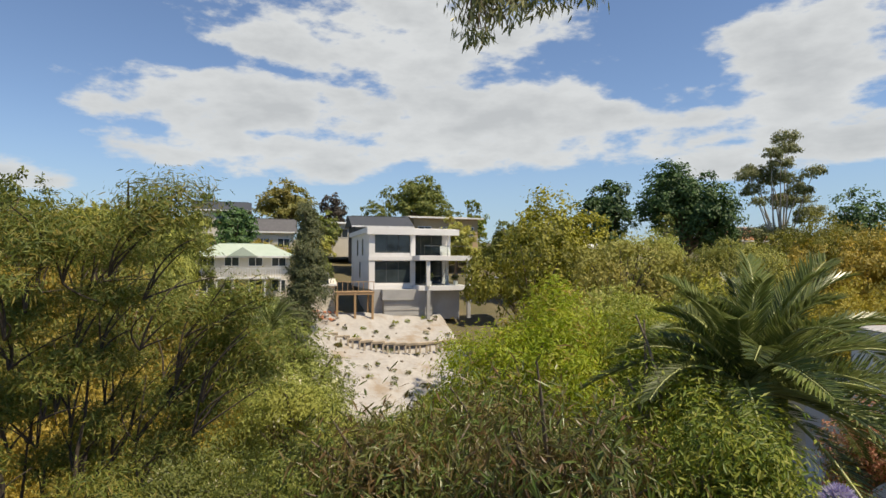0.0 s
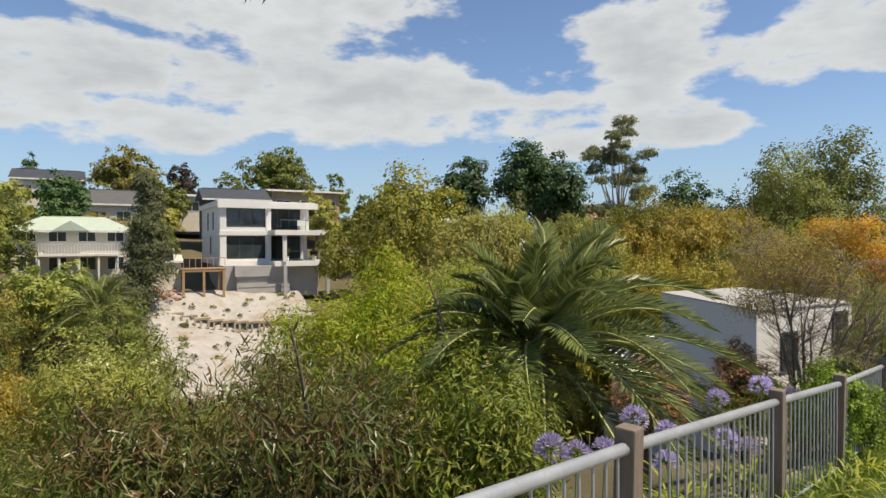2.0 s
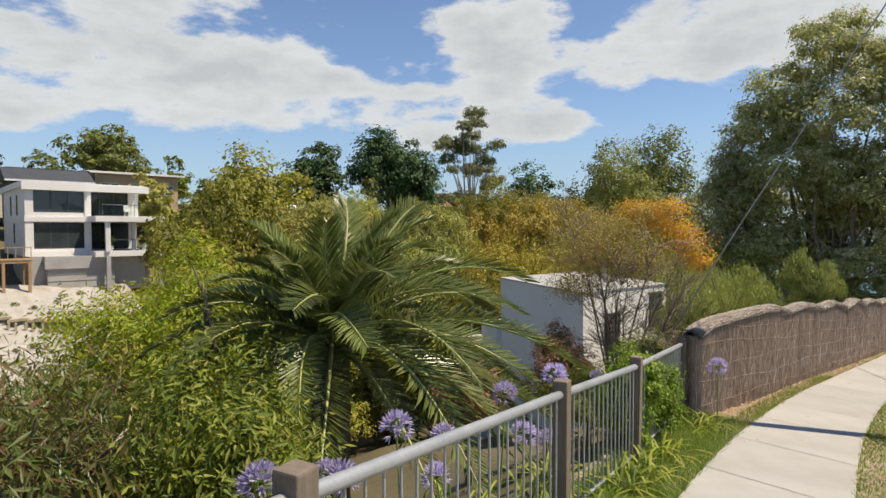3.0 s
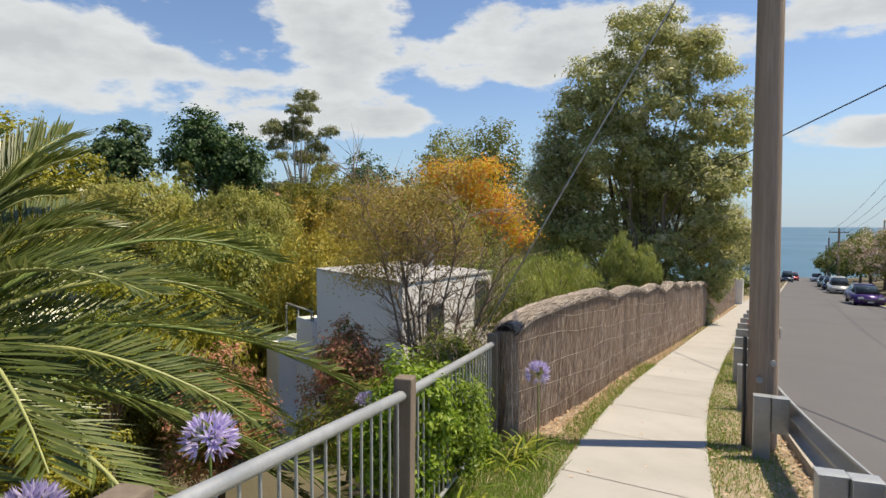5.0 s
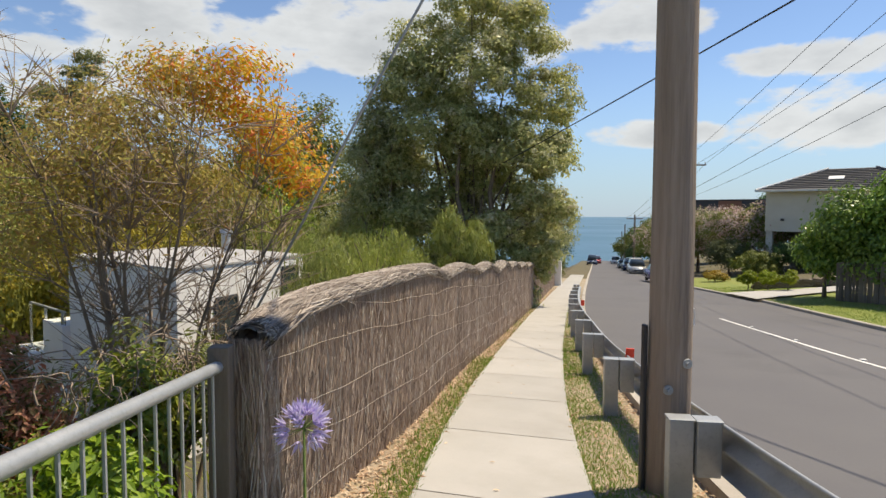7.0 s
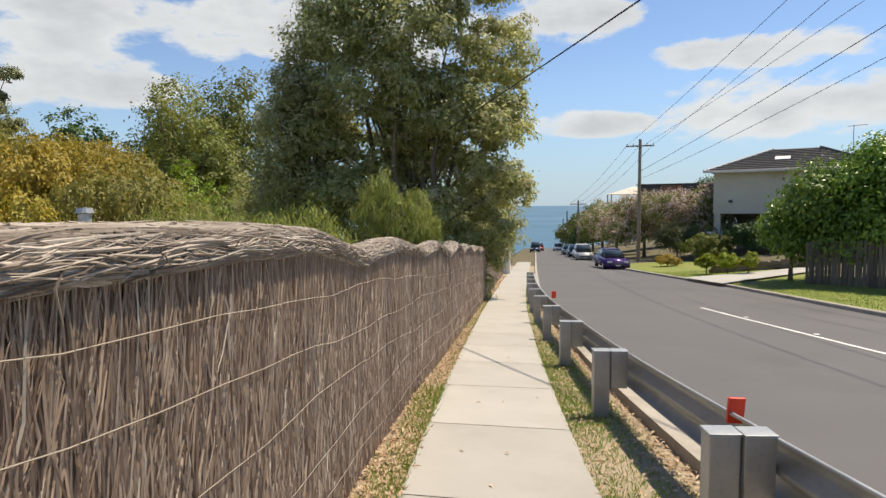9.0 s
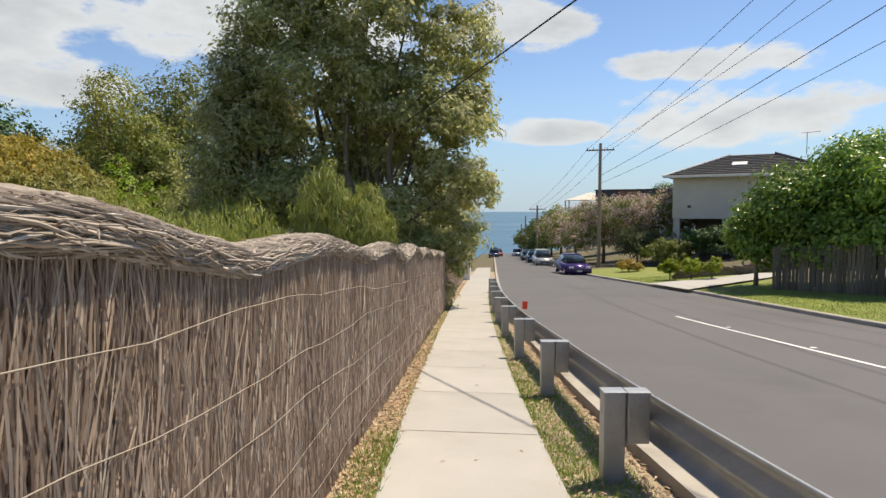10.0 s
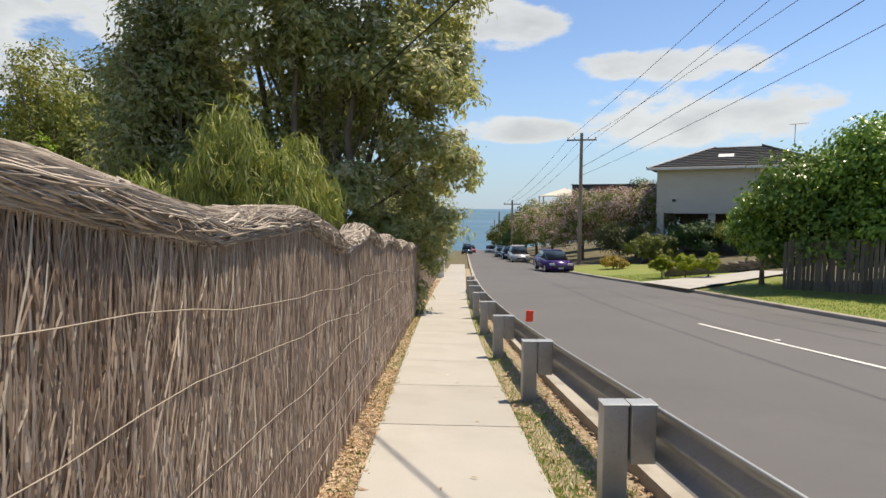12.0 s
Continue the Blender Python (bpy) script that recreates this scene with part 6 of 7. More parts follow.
def sand_slope():
    rng = np.random.default_rng(5)
    xs, ys = np.linspace(-60, -40.5, 60), np.linspace(3.5, 18.5, 46)

    def zf(X, Y):
        z = H(X, Y) + 0.36
        z = z + 0.10 * np.sin(X * 1.7 + Y) * np.sin(Y * 1.3) + np.where(X < -52.2 + (Y - 11) * 0.1, 0.45, 0.0)
        edge = np.minimum.reduce([Y - 3.5, 18.5 - Y, X + 60, -40.5 - X])
        return z - np.clip(0.6 - edge, 0, 1) * 1.4
    g = link("sand_slope", grid_mesh("sand_slope", xs, ys, zf, M["sand"]))
    tagged(g, "bare pale sandy bank below the white house", "slope", kind="structure")
    st = thing("sleeper_steps", (0, 0, 0), "curved row of timber sleepers and low posts edging the sandy bank", "retaining edge")
    for i in range(13):
        y = 5.2 + i * 0.98
        x = -52.0 + (y - 11) * 0.1 - 0.04 * (y - 11) ** 2
        z = float(H(x, y)) + 0.82 + (i - 3) * 0.03
        b = box_part("sleeper", (0, 0, 0), (0.45, 1.15, 0.22), M["plank"], st, bevel=0.02)
        b.matrix_basis = pose(x, y, z, 2, 4, -8 + i * 1.5)
        for k in (-0.3, 0.3):
            p = box_part("peg", (0, 0, 0), (0.16, 0.16, 0.6), M["plank"], st, bevel=0.01)
            p.matrix_basis = pose(x + 0.75, y + k, z - 0.42, 0, 0, 0)
    for i in range(84):
        x, y = rng.uniform(-58, -42), rng.uniform(4.5, 18)
        z = float(zf(np.array(x), np.array(y)))
        if rng.random() < 0.6:
            v, f, _ = leaf_cloud([(0, 0, 0.12, 0.28, 0.28, 0.16)], 120, 0.18, 0.04, -0.2, rng)
            o = thing("sand_tuft", (x, y, z), "small dry tuft of weeds on the sand", "plant", "tufts on the sandy bank")
            link("leaf_mass", mesh_from("leaf_mass", v, f, LEAF["long" if i % 3 else "acacia"]), o)
        else:
            bm = bmesh.new()
            bmesh.ops.create_icosphere(bm, subdivisions=1, radius=rng.uniform(0.1, 0.26))
            for q in bm.verts:
                q.co *= rng.uniform(0.7, 1.2)
            tagged(part("rubble_stone", bm, M["stone" if i % 2 else "sand"], None, "", pose(x, y, z, 0, 0, i * 40)), "loose stone on the sandy bank", "stone", "rubble on the bank")
    # broken brick heap beside the deck
    for i in range(60):
        x, y = rng.normal(-57.2, 0.9), rng.normal(5.6, 0.8)
        b = box_part("rubble_brick", (0, 0, 0), (rng.uniform(0.15, 0.45), rng.uniform(0.1, 0.3), 0.12), M["terracotta" if i % 3 == 0 else "sand"])
        b.matrix_basis = pose(x, y, float(zf(np.array(x), np.array(y))) + 0.15, rng.uniform(-25, 25), rng.uniform(-25, 25), rng.uniform(0, 180))
        tagged(b, "broken brick or board in a rubble heap", "rubble", "rubble heap by the deck")


def gable_house(name, label, x, y, z, w, d, wall_h, roof_h, wall, roof, rz=0, windows=3, gable=True, eave=0.5, storeys=1):
    """A plain house seen over trees: walls, pitched roof, windows on the side facing +x. w along y, d along x."""
    h = thing(name, (x, y, z), label, "house", rz=rz)
    box_part("wall", (0, 0, wall_h / 2 - 1), (d, w, wall_h + 2), M[wall], h)
    e, hw, hd = eave, w / 2, d / 2
    inset = 0.0 if gable else min(hw, hd) * 0.8
    v = [(-hd - e, -hw - e, wall_h - 0.05), (hd + e, -hw - e, wall_h - 0.05), (hd + e, hw + e, wall_h - 0.05), (-hd - e, hw + e, wall_h - 0.05),
         (0, -hw - e + inset, wall_h + roof_h), (0, hw + e - inset, wall_h + roof_h)]
    bm = bmesh.new()
    vs = [bm.verts.new(q) for q in v]
    for q in ((1, 2, 5, 4), (3, 0, 4, 5), (0, 1, 4), (2, 3, 5), (3, 2, 1, 0)):
        bm.faces.new([vs[i] for i in q])
    part("roof", bm, M[roof], h)
    box_part("fascia", (hd + e, 0, wall_h - 0.1), (0.06, w + 2 * e, 0.2), M["line"], h)
    box_part("ridge_cap", (0, 0, wall_h + roof_h), (0.25, w - 2 * inset, 0.1), M[roof], h)
    for s in range(storeys):
        for i in range(windows):
            yy = -hw + (i + 0.5) * w / windows
            panes(h, "window", (hd + 0.02, yy - w / windows * 0.3, 0.8 + s * 2.7), (0, 1), w / windows * 0.6, 1.3, 2, M["line"])
    return h


def ridge_houses():
    h = gable_house("green_roofed_house", "cream two-storey house with a pale green metal roof and verandah", -69.5, -1.6, -1.4, 9.5, 7, 4.6, 1.4, "cream", "greenroof", windows=4, gable=False, eave=0.7, storeys=2)
    box_part("verandah_floor", (4.6, 0.6, 2.3), (2.0, 6.4, 0.2), M["line"], h)
    for y in np.linspace(-2.5, 3.7, 5):
        box_part("verandah_post", (5.4, y, 1.1), (0.16, 0.16, 2.4), M["line"], h)
    for y in np.linspace(-2.5, 3.7, 26):
        box_part("baluster", (5.5, y, 2.85), (0.05, 0.06, 0.9), M["line"], h)
    box_part("verandah_rail", (5.5, 0.6, 3.32), (0.08, 6.4, 0.08), M["line"], h)
    bm = bmesh.new()
    vs = [bm.verts.new(q) for q in ((4.4, -1.6, 4.55), (4.4, 1.4, 4.55), (4.4, -0.1, 5.5), (0.4, -1.6, 4.9), (0.4, 1.4, 4.9), (0.4, -0.1, 5.6))]
    for q in ((0, 1, 2), (0, 2, 5, 3), (2, 1, 4, 5)):
        bm.faces.new([vs[i] for i in q])
    part("gablet", bm, M["greenroof"], h)
    gable_house("dark_roofed_house", "dark grey gabled house behind the white house", -80.5, 15.5, 4.6, 7.4, 6, 2.8, 1.5, "dark", "dark", windows=3)
    t = gable_house("tan_house", "tan flat-roofed house on the ridge", -84, 25.2, 5.6, 9.5, 7, 3.4, 0.35, "tan", "cream", windows=3, eave=0.7)
    gable_house("brown_roofed_house", "brown-roofed house among ridge trees", -88, 0.4, 3.8, 8, 7, 3.0, 2.0, "cream", "tile", windows=3)
    gable_house("pale_roofed_house", "low house with a flat pale roof on the ridge", -92, 11.5, 5.5, 9, 7, 3.0, 0.3, "cream", "line", windows=3)
    gable_house("far_house", "roof showing between trees on the ridge", -104, -6, 8.0, 8, 7, 3.0, 1.6, "cream", "dark", windows=3)
    gable_house("garden_shed", "small cream gabled shed among trees", -55, 32.2, 2.0, 1.9, 2.2, 2.2, 0.8, "cream", "line", windows=1, eave=0.2)
    gable_house("terracotta_house", "house with an orange tiled roof behind scrub", -66, 63.5, 3.0, 7, 6, 2.6, 1.5, "cream", "terracotta", windows=2)
    b = thing("pale_block_house", (-71, 66, 3.5), "pale cubic house beyond the orange roof", "house")
    box_part("wall", (0, 0, 1.5), (4, 4.4, 5.4), M["cream"], b)
    box_part("roof", (0, 0, 4.25), (4.3, 4.7, 0.12), M["line"], b)
    gable_house("house_below_casuarina", "pale house half hidden by the casuarina", -60.5, 5.6, -0.6, 3.0, 3, 1.0, 0.5, "cream", "cream", windows=1, eave=0.2)


def box_house():
    """The plain white house just below the railing."""
    h = thing("white_box_house", (0, 0, 0), "plain white rendered flat-roofed house on the gully side", "house")

    def prism(name, pts, z0, z1, mat):
        bm = bmesh.new()
        lo = [bm.verts.new((x, y, z0)) for x, y in pts]
        hi = [bm.verts.new((x, y, z1)) for x, y in pts]
        n = len(pts)
        bm.faces.new(hi)
        bm.faces.new(lo[::-1])
        for i in range(n):
            bm.faces.new((lo[i], lo[(i + 1) % n], hi[(i + 1) % n], hi[i]))
        bmesh.ops.recalc_face_normals(bm, faces=bm.faces)
        return part(name, bm, M[mat], h)
    A, C, B = (-16.6, 20.8), (-10.9, 18.2), (-10.7, 23.2)
    D = (A[0] + B[0] - C[0], A[1] + B[1] - C[1])
    prism("body", [A, C, B, D], -9, 0.02, "white")
    cap = lambda p, q, k: (p[0] + (p[0] - q[0]) * k, p[1] + (p[1] - q[1]) * k)
    m = ((A[0] + B[0]) / 2, (A[1] + B[1]) / 2)
    prism("coping", [cap(p, m, 0.012) for p in (A, C, B, D)], 0.024, 0.07, "grey")
    # lower terraces on the gully side
    u = ((A[0] - C[0]) / 6.26, (A[1] - C[1]) / 6.26)
    w = (-u[1], u[0])
    T = lambda a, b: (A[0] + u[0] * a + w[0] * b, A[1] + u[1] * a + w[1] * b)
    prism("terrace", [T(0, 0.2), T(1.6, 0.2), T(1.6, -4), T(0, -4)], -9, -1.9, "white")
    prism("terrace", [T(1.6, 0.9), T(3.1, 0.9), T(3.1, -4), T(1.6, -4)], -9, -3.0, "white")
    prism("terrace_lip", [T(1.5, 1.0), T(3.3, 1.0), T(3.3, -4), T(1.5, -4)], -2.996, -2.85, "white")
    prism("terrace", [T(0.6, 1.4), T(2.7, 1.4), T(2.7, -3), T(0.6, -3)], -10, -5.6, "white")
    g = prism("glass_screen", [T(0.02, 0.1), T(3.0, 0.1), T(3.0, 0.13), T(0.02, 0.13)], -2.84, -1.55, "clear")
    prism("screen_rail", [T(0.02, 0.08), T(3.0, 0.08), T(3.0, 0.15), T(0.02, 0.15)], -1.546, -1.5, "pipe")
    for k in (0.2, 1.6, 2.98):
        prism("screen_post", [T(k, 0.07), T(k + 0.05, 0.07), T(k + 0.05, 0.15), T(k, 0.15)], -2.84, -1.55, "chrome")
    ux, uy = (B[0] - C[0]) / 5.0, (B[1] - C[1]) / 5.0
    for a, z0, hh in ((1.2, -1.9, 1.2), (3.9, -1.5, 1.3)):
        panes(h, "window", (C[0] + ux * a + 0.03, C[1] + uy * a - 0.01, z0), (ux, uy), 0.75, hh, 1, M["dark"])
    p = thing("roof_vent", (-13.4, 23.4, 0.02), "galvanised vent pipe on the flat roof", "vent")
    bm = bmesh.new()
    bmesh.ops.create_cone(bm, cap_ends=True, segments=14, radius1=0.14, radius2=0.14, depth=0.6, matrix=Matrix.Translation((0, 0, 0.3)))
    part("pipe", bm, M["pipe"], p)
    bm = bmesh.new()
    bmesh.ops.create_cone(bm, cap_ends=True, segments=14, radius1=0.2, radius2=0.16, depth=0.12, matrix=Matrix.Translation((0, 0, 0.68)))
    part("cowl", bm, M["pipe"], p)


# ---- far side of the street ----
def car(x, y, paint, label, rz, length=4.5, width=1.78, height=1.45, wagon=False):
    z = float(G(y)) + 0.01
    c = thing("parked_car", (x, y, z), label, "car", "cars parked along the street", rz=rz)
    L, hw = length / 2, width / 2
    low = [(-L, 0.45), (-L + 0.05, 0.75), (-L + 0.9, 0.88), (L - 0.7 if not wagon else L - 0.1, 0.95), (L, 0.8), (L, 0.42)]
    roof = [(-L + 0.95, 0.9), (-L + 1.75, height - 0.06), (-L + 2.2, height), (L - 1.5 if not wagon else L - 0.5, height), (L - 0.45 if not wagon else L - 0.12, 0.96)]

    def loft(profile, w0, w1, name, mat, floor):
        bm = bmesh.new()
        sides = []
        for sx in (-1, 1):
            sides.append([bm.verts.new((sx * (w0 + (w1 - w0) * max(0, (q[1] - 0.45) / (height - 0.45))), q[0], q[1])) for q in profile])
        n = len(profile)
        for i in range(n - 1):
            bm.faces.new((sides[0][i], sides[0][i + 1], sides[1][i + 1], sides[1][i]))
        bm.faces.new(sides[0])
        bm.faces.new(sides[1][::-1])
        bm.faces.new((sides[0][0], sides[1][0], sides[1][-1], sides[0][-1]))
        bmesh.ops.recalc_face_normals(bm, faces=bm.faces)
        bmesh.ops.bevel(bm, geom=bm.edges[:], offset=0.05, segments=2, affect="EDGES")
        return part(name, bm, mat, c, smooth=True)
    loft([(a, max(b, 0.25) if b > 0.46 else 0.25) for a, b in low], hw, hw * 0.98, "body", paint, 0.25)
    loft(roof, hw * 0.98, hw * 0.74, "cabin", M["pane"], 0.9)
    top = box_part("roof", (0, (roof[2][0] + roof[3][0]) / 2, height + 0.005), (hw * 1.42, roof[3][0] - roof[2][0] + 0.1, 0.05), paint, c, bevel=0.02)
    for sx in (-1, 1):
        for yy in (-L + 0.85, L - 0.85):
            bm = bmesh.new()
            bmesh.ops.create_cone(bm, cap_ends=True, segments=18, radius1=0.32, radius2=0.32, depth=0.2, matrix=pose(sx * (hw - 0.1), yy, 0.32, 0, 90))
            w = part("wheel", bm, M["rubber"], c)
            bm = bmesh.new()
            bmesh.ops.create_cone(bm, cap_ends=True, segments=12, radius1=0.2, radius2=0.18, depth=0.03, matrix=pose(sx * (hw + 0.008), yy, 0.32, 0, 90))
            part("rim", bm, M["chrome"], w)
        box_part("headlight", (sx * (hw - 0.3), -L - 0.005, 0.68), (0.36, 0.08, 0.14), M["line"], c, bevel=0.02)
        box_part("tail_light", (sx * (hw - 0.2), L + 0.003, 0.78), (0.25, 0.06, 0.16), M["red"], c, bevel=0.02)
    box_part("grille", (0, -L - 0.01, 0.52), (0.9, 0.06, 0.16), M["dark"], c, bevel=0.02)
    box_part("number_plate", (0, -L - 0.03, 0.42), (0.36, 0.02, 0.11), M["line"], c)
    box_part("number_plate", (0, L + 0.015, 0.6), (0.36, 0.02, 0.11), M["line"], c)
    box_part("bumper", (0, L - 0.01, 0.42), (hw * 1.85, 0.12, 0.2), paint, c, bevel=0.03)


def street_far_side():
    paint = lambda n, c: plain(n, c, 0.25, 0.3)
    violet, silver, navy, white, red = paint("violet_paint", (0.07, 0.035, 0.16)), paint("silver_paint", (0.55, 0.56, 0.56)), paint("navy_paint", (0.03, 0.05, 0.1)), paint("white_paint", (0.75, 0.75, 0.74)), paint("red_paint", (0.35, 0.03, 0.03))
    car(1.9, 58, violet, "dark violet sedan parked facing uphill", 7)
    car(1.0, 77.5, silver, "silver station wagon parked at the kerb", 3, wagon=True, height=1.6)
    car(0.6, 87, navy, "dark blue car parked at the kerb", 2)
    car(0.2, 97, paint("grey_paint", (0.12, 0.15, 0.15)), "dark grey car parked at the kerb", 2)
    car(-0.6, 128, white, "white car parked near the beach", 2)
    car(-4.8, 118, navy, "dark car parked down the street", 0, wagon=True, height=1.7)
    car(-4.2, 128, red, "red car parked down the street", 0)
    # lane line
    ys = np.linspace(8, 30.2, 50)
    lx = spline([5, 14, 22, 25, 30.2], [5.2, 3.4, 2.45, 2.18, 1.62])
    ln = link("lane_line", strip("lane_line", ys, [(lambda y: lx(y) - 0.05, 0.044), (lambda y: lx(y) + 0.05, 0.044)], M["line"]))
    tagged(ln, "solid white line painted on the asphalt", "road marking", kind="structure")
    for i in range(5):
        m = box_part("road_stud", (0, 0, 0), (0.1, 0.1, 0.02), M["line"], bevel=0.005)
        y = 27.5 - i * 3.2
        m.matrix_basis = pose(float(lx(y)) + 0.12, y, float(G(y)) + 0.055)
        tagged(m, "small raised white road stud beside the line", "road stud", "road studs")
    # driveway
    dv = [(5.0, 40.4), (4.3, 44.6), (8.5, 46.4), (13, 49.0), (13.4, 46.6), (9.2, 43.6)]
    bm = bmesh.new()
    bm.faces.new([bm.verts.new((x, y, float(G(y)) + 0.17 + max(0, x - 5) * 0.075)) for x, y in dv])
    bmesh.ops.recalc_face_normals(bm, faces=bm.faces)
    tagged(part("driveway", bm, M["concrete"]), "pale concrete driveway crossing the lawn", "driveway", kind="structure")
    # low stone wall in single stones
    w = thing("garden_wall", (0, 0, 0), "low dry wall of dark rough stones edging the lawn", "wall")
    rng = np.random.default_rng(3)
    me = []
    for k in range(5):
        bm = bmesh.new()
        box(bm, (0, 0, 0), (0.5, 0.34, 0.26), bevel=0.06)
        for q in bm.verts:
            q.co += Vector(rng.normal(0, 0.025, 3))
        m = bpy.data.meshes.new("stone")
        bm.to_mesh(m)
        bm.free()
        m.materials.append(M["stone"])
        me.append(m)
    for i in range(26):
        for k in range(2):
            t = (i + 0.5 * (k % 2)) / 26
            x, y = 6.6 + 7.6 * t, 47.6 - 0.4 * t + 0.8 * math.sin(t * 3)
            link("stone", me[(i + k * 2) % 5], w, "", pose(x, y, float(H(x, y)) + 0.16 + k * 0.24, rng.uniform(-6, 6), rng.uniform(-6, 6), rng.uniform(-12, 12)))
    # paling fence
    f = thing("paling_fence", (0, 0, 0), "weathered dark timber paling fence with gaps", "fence")
    bm = bmesh.new()
    box(bm, (0, 0, 0.95), (0.13, 0.022, 1.9), bevel=0.004)
    pal = bpy.data.meshes.new("paling")
    bm.to_mesh(pal)
    bm.free()
    pal.materials.append(M["fence"])
    n = 64
    for i in range(n):
        t = i / (n - 1)
        x, y = 8.2 + 3.8 * t, 39.4 - 9.4 * t
        link("paling", pal, f, "", pose(x, y, float(H(x, y)) - 0.05 + rng.uniform(-0.03, 0.03), 0, rng.uniform(-1.5, 1.5), -64 + rng.uniform(-3, 3)))
    for z in (0.35, 1.2):
        a, b = (8.25, 39.45), (12.05, 30.05)
        link("rail", mesh_from("rail", *tube([(q[0] + 0.06, q[1] + 0.03, float(H(*q)) + z) for q in (a, ((a[0] + b[0]) / 2, (a[1] + b[1]) / 2), b)], 0.035, 4), M["fence"]), f)
    # the big house with a tiled roof
    h = thing("tiled_house", (17.6, 66.0, -0.1), "cream upper storey house with a dark tiled hip roof", "house", rz=-24)
    box_part("upper_wall", (0, 0, 1.75), (11, 9, 3.5), M["cream"], h)
    for x in (-5.2, -1.5, 2.5):
        box_part("pillar", (x, -4.1, -1.4), (0.5, 0.5, 2.8), M["cream"], h)
    box_part("lower_wall", (0.5, 1.2, -1.5), (9, 6, 3.0), M["stone"], h)
    bm = bmesh.new()
    vs = [bm.verts.new(q) for q in ((-6.2, -5.2, 3.45), (6.2, -5.2, 3.45), (6.2, 5.2, 3.45), (-6.2, 5.2, 3.45), (-1.6, 0, 5.4), (1.8, 0, 5.4))]
    for q in ((0, 1, 5, 4), (2, 3, 4, 5), (1, 2, 5), (3, 0, 4), (3, 2, 1, 0)):
        bm.faces.new([vs[i] for i in q])
    part("roof", bm, M["tile"], h)
    for k in range(11):
        t = (k + 1) / 12
        x0, x1, y0, z0 = -6.2 + 4.6 * t, 6.2 - 4.4 * t, -5.2 + 5.2 * t, 3.47 + 1.95 * t
        box_part("tile_course", ((x0 + x1) / 2, y0, z0 + 0.02), (x1 - x0, 0.12, 0.05), M["tile"], h)
    for a, b in (((-6.2, -5.2, 3.5), (-1.6, 0, 5.45)), ((6.2, -5.2, 3.5), (1.8, 0, 5.45))):
        link("hip_cap", mesh_from("hip_cap", *tube([a, b], 0.09, 6), M["line" if a[0] < 0 else "tile"]), h)
    g = box_part("gutter", (0, -5.22, 3.4), (12.4, 0.14, 0.14), M["line"], h)
    sk = box_part("skylight", (0, 0, 0), (1.1, 0.8, 0.06), M["line"], h, "white roof window")
    sk.matrix_basis = pose(-0.7, -2.6, 4.5, 20.5)
    panes(h, "window", (-5.55, -2.4, 0.9), (0, 1), 1.6, 1.9, 2, M["line"])
    panes(h, "window", (1.2, -4.55, 1.2), (1, 0), 1.8, 1.3, 2, M["line"])
    box_part("wall_lamp", (-4.2, -4.6, 1.0), (0.25, 0.2, 0.2), M["dark"], h, bevel=0.03)
    link("aerial", mesh_from("aerial", *join([tube([(4, 0, 5.2), (4, 0, 7.0)], 0.03, 5), tube([(3.6, 0, 6.95), (4.9, 0, 7.0)], 0.025, 5)]), M["pipe"]), h)
    b = thing("black_house", (15.5, 98, -2.0), "black and brown clad flat-roofed house", "house", rz=-20)
    box_part("wall", (0, 0, 2.2), (10.5, 7, 6.2), M["dark"], b)
    box_part("brown_panel", (-0.8, -3.6, 2.6), (2.8, 0.3, 5.2), M["brown"], b)
    box_part("roof", (0, 0, 5.35), (10.8, 7.3, 0.12), M["tile"], b)
    wh = thing("pale_roofed_shelter", (14.2, 135, -3.0), "open shelter with a shallow pale roof", "shelter")
    bm = bmesh.new()
    vs = [bm.verts.new(q) for q in ((-5, -4, 5.6), (5, -4, 5.6), (5, 4, 5.6), (-5, 4, 5.6), (0, 0, 7.2))]
    for q in ((0, 1, 4), (1, 2, 4), (2, 3, 4), (3, 0, 4), (3, 2, 1, 0)):
        bm.faces.new([vs[i] for i in q])
    part("roof", bm, M["cream"], wh)
    for x in (-4.6, 4.6):
        for y in (-3.6, 3.6):
            box_part("post", (x, y, 2.6), (0.25, 0.25, 6.2), M["line"], wh)
    # plants
    T = tree
    F = dict(shell=0.45, spread=0.17, per=18)
    for x, y, top, r, n, style, seed, label in (
            (13.6, 38.6, 4.0, 4.4, 42000, "open", 141, "large spreading fig tree with broad glossy green leaves"),
            (10.0, 39.8, 2.4, 2.6, 22000, "round", 142, "lower fig spreading over the paling fence"),
            (8.3, 41.4, 0.8, 1.4, 8000, "round", 242, "small leafy fig by the driveway"),
            (11.3, 36.0, 2.3, 2.3, 18000, "round", 243, "leafy fig bough shading the paling fence"),
            (13.0, 33.0, 2.6, 2.4, 18000, "round", 244, "leafy fig bough shading the paling fence")):
        T("fig_tree", label, x, y, top, r, "fig", style, n, 0.2, 0.125, 0.45, 0.12 if style == "open" else 0.0, seed=seed, **F)
    S = dict(category="shrub", trunk=0.05, shell=0.65, spread=0.13)
    pk = lambda n: ("pink", n, 0.16, 0.12, "blossom")
    T("oleander", "pink flowering oleander thicket on the bank", 10.2, 67.5, 1.9, 3.6, "green", n=14000, length=0.28, width=0.09, seed=143, extra=pk(9000), **S)
    T("oleander", "pink flowering oleander thicket on the bank", 7.0, 75, 1.5, 4.0, "green", n=14000, length=0.28, width=0.09, seed=144, extra=pk(9000), **S)
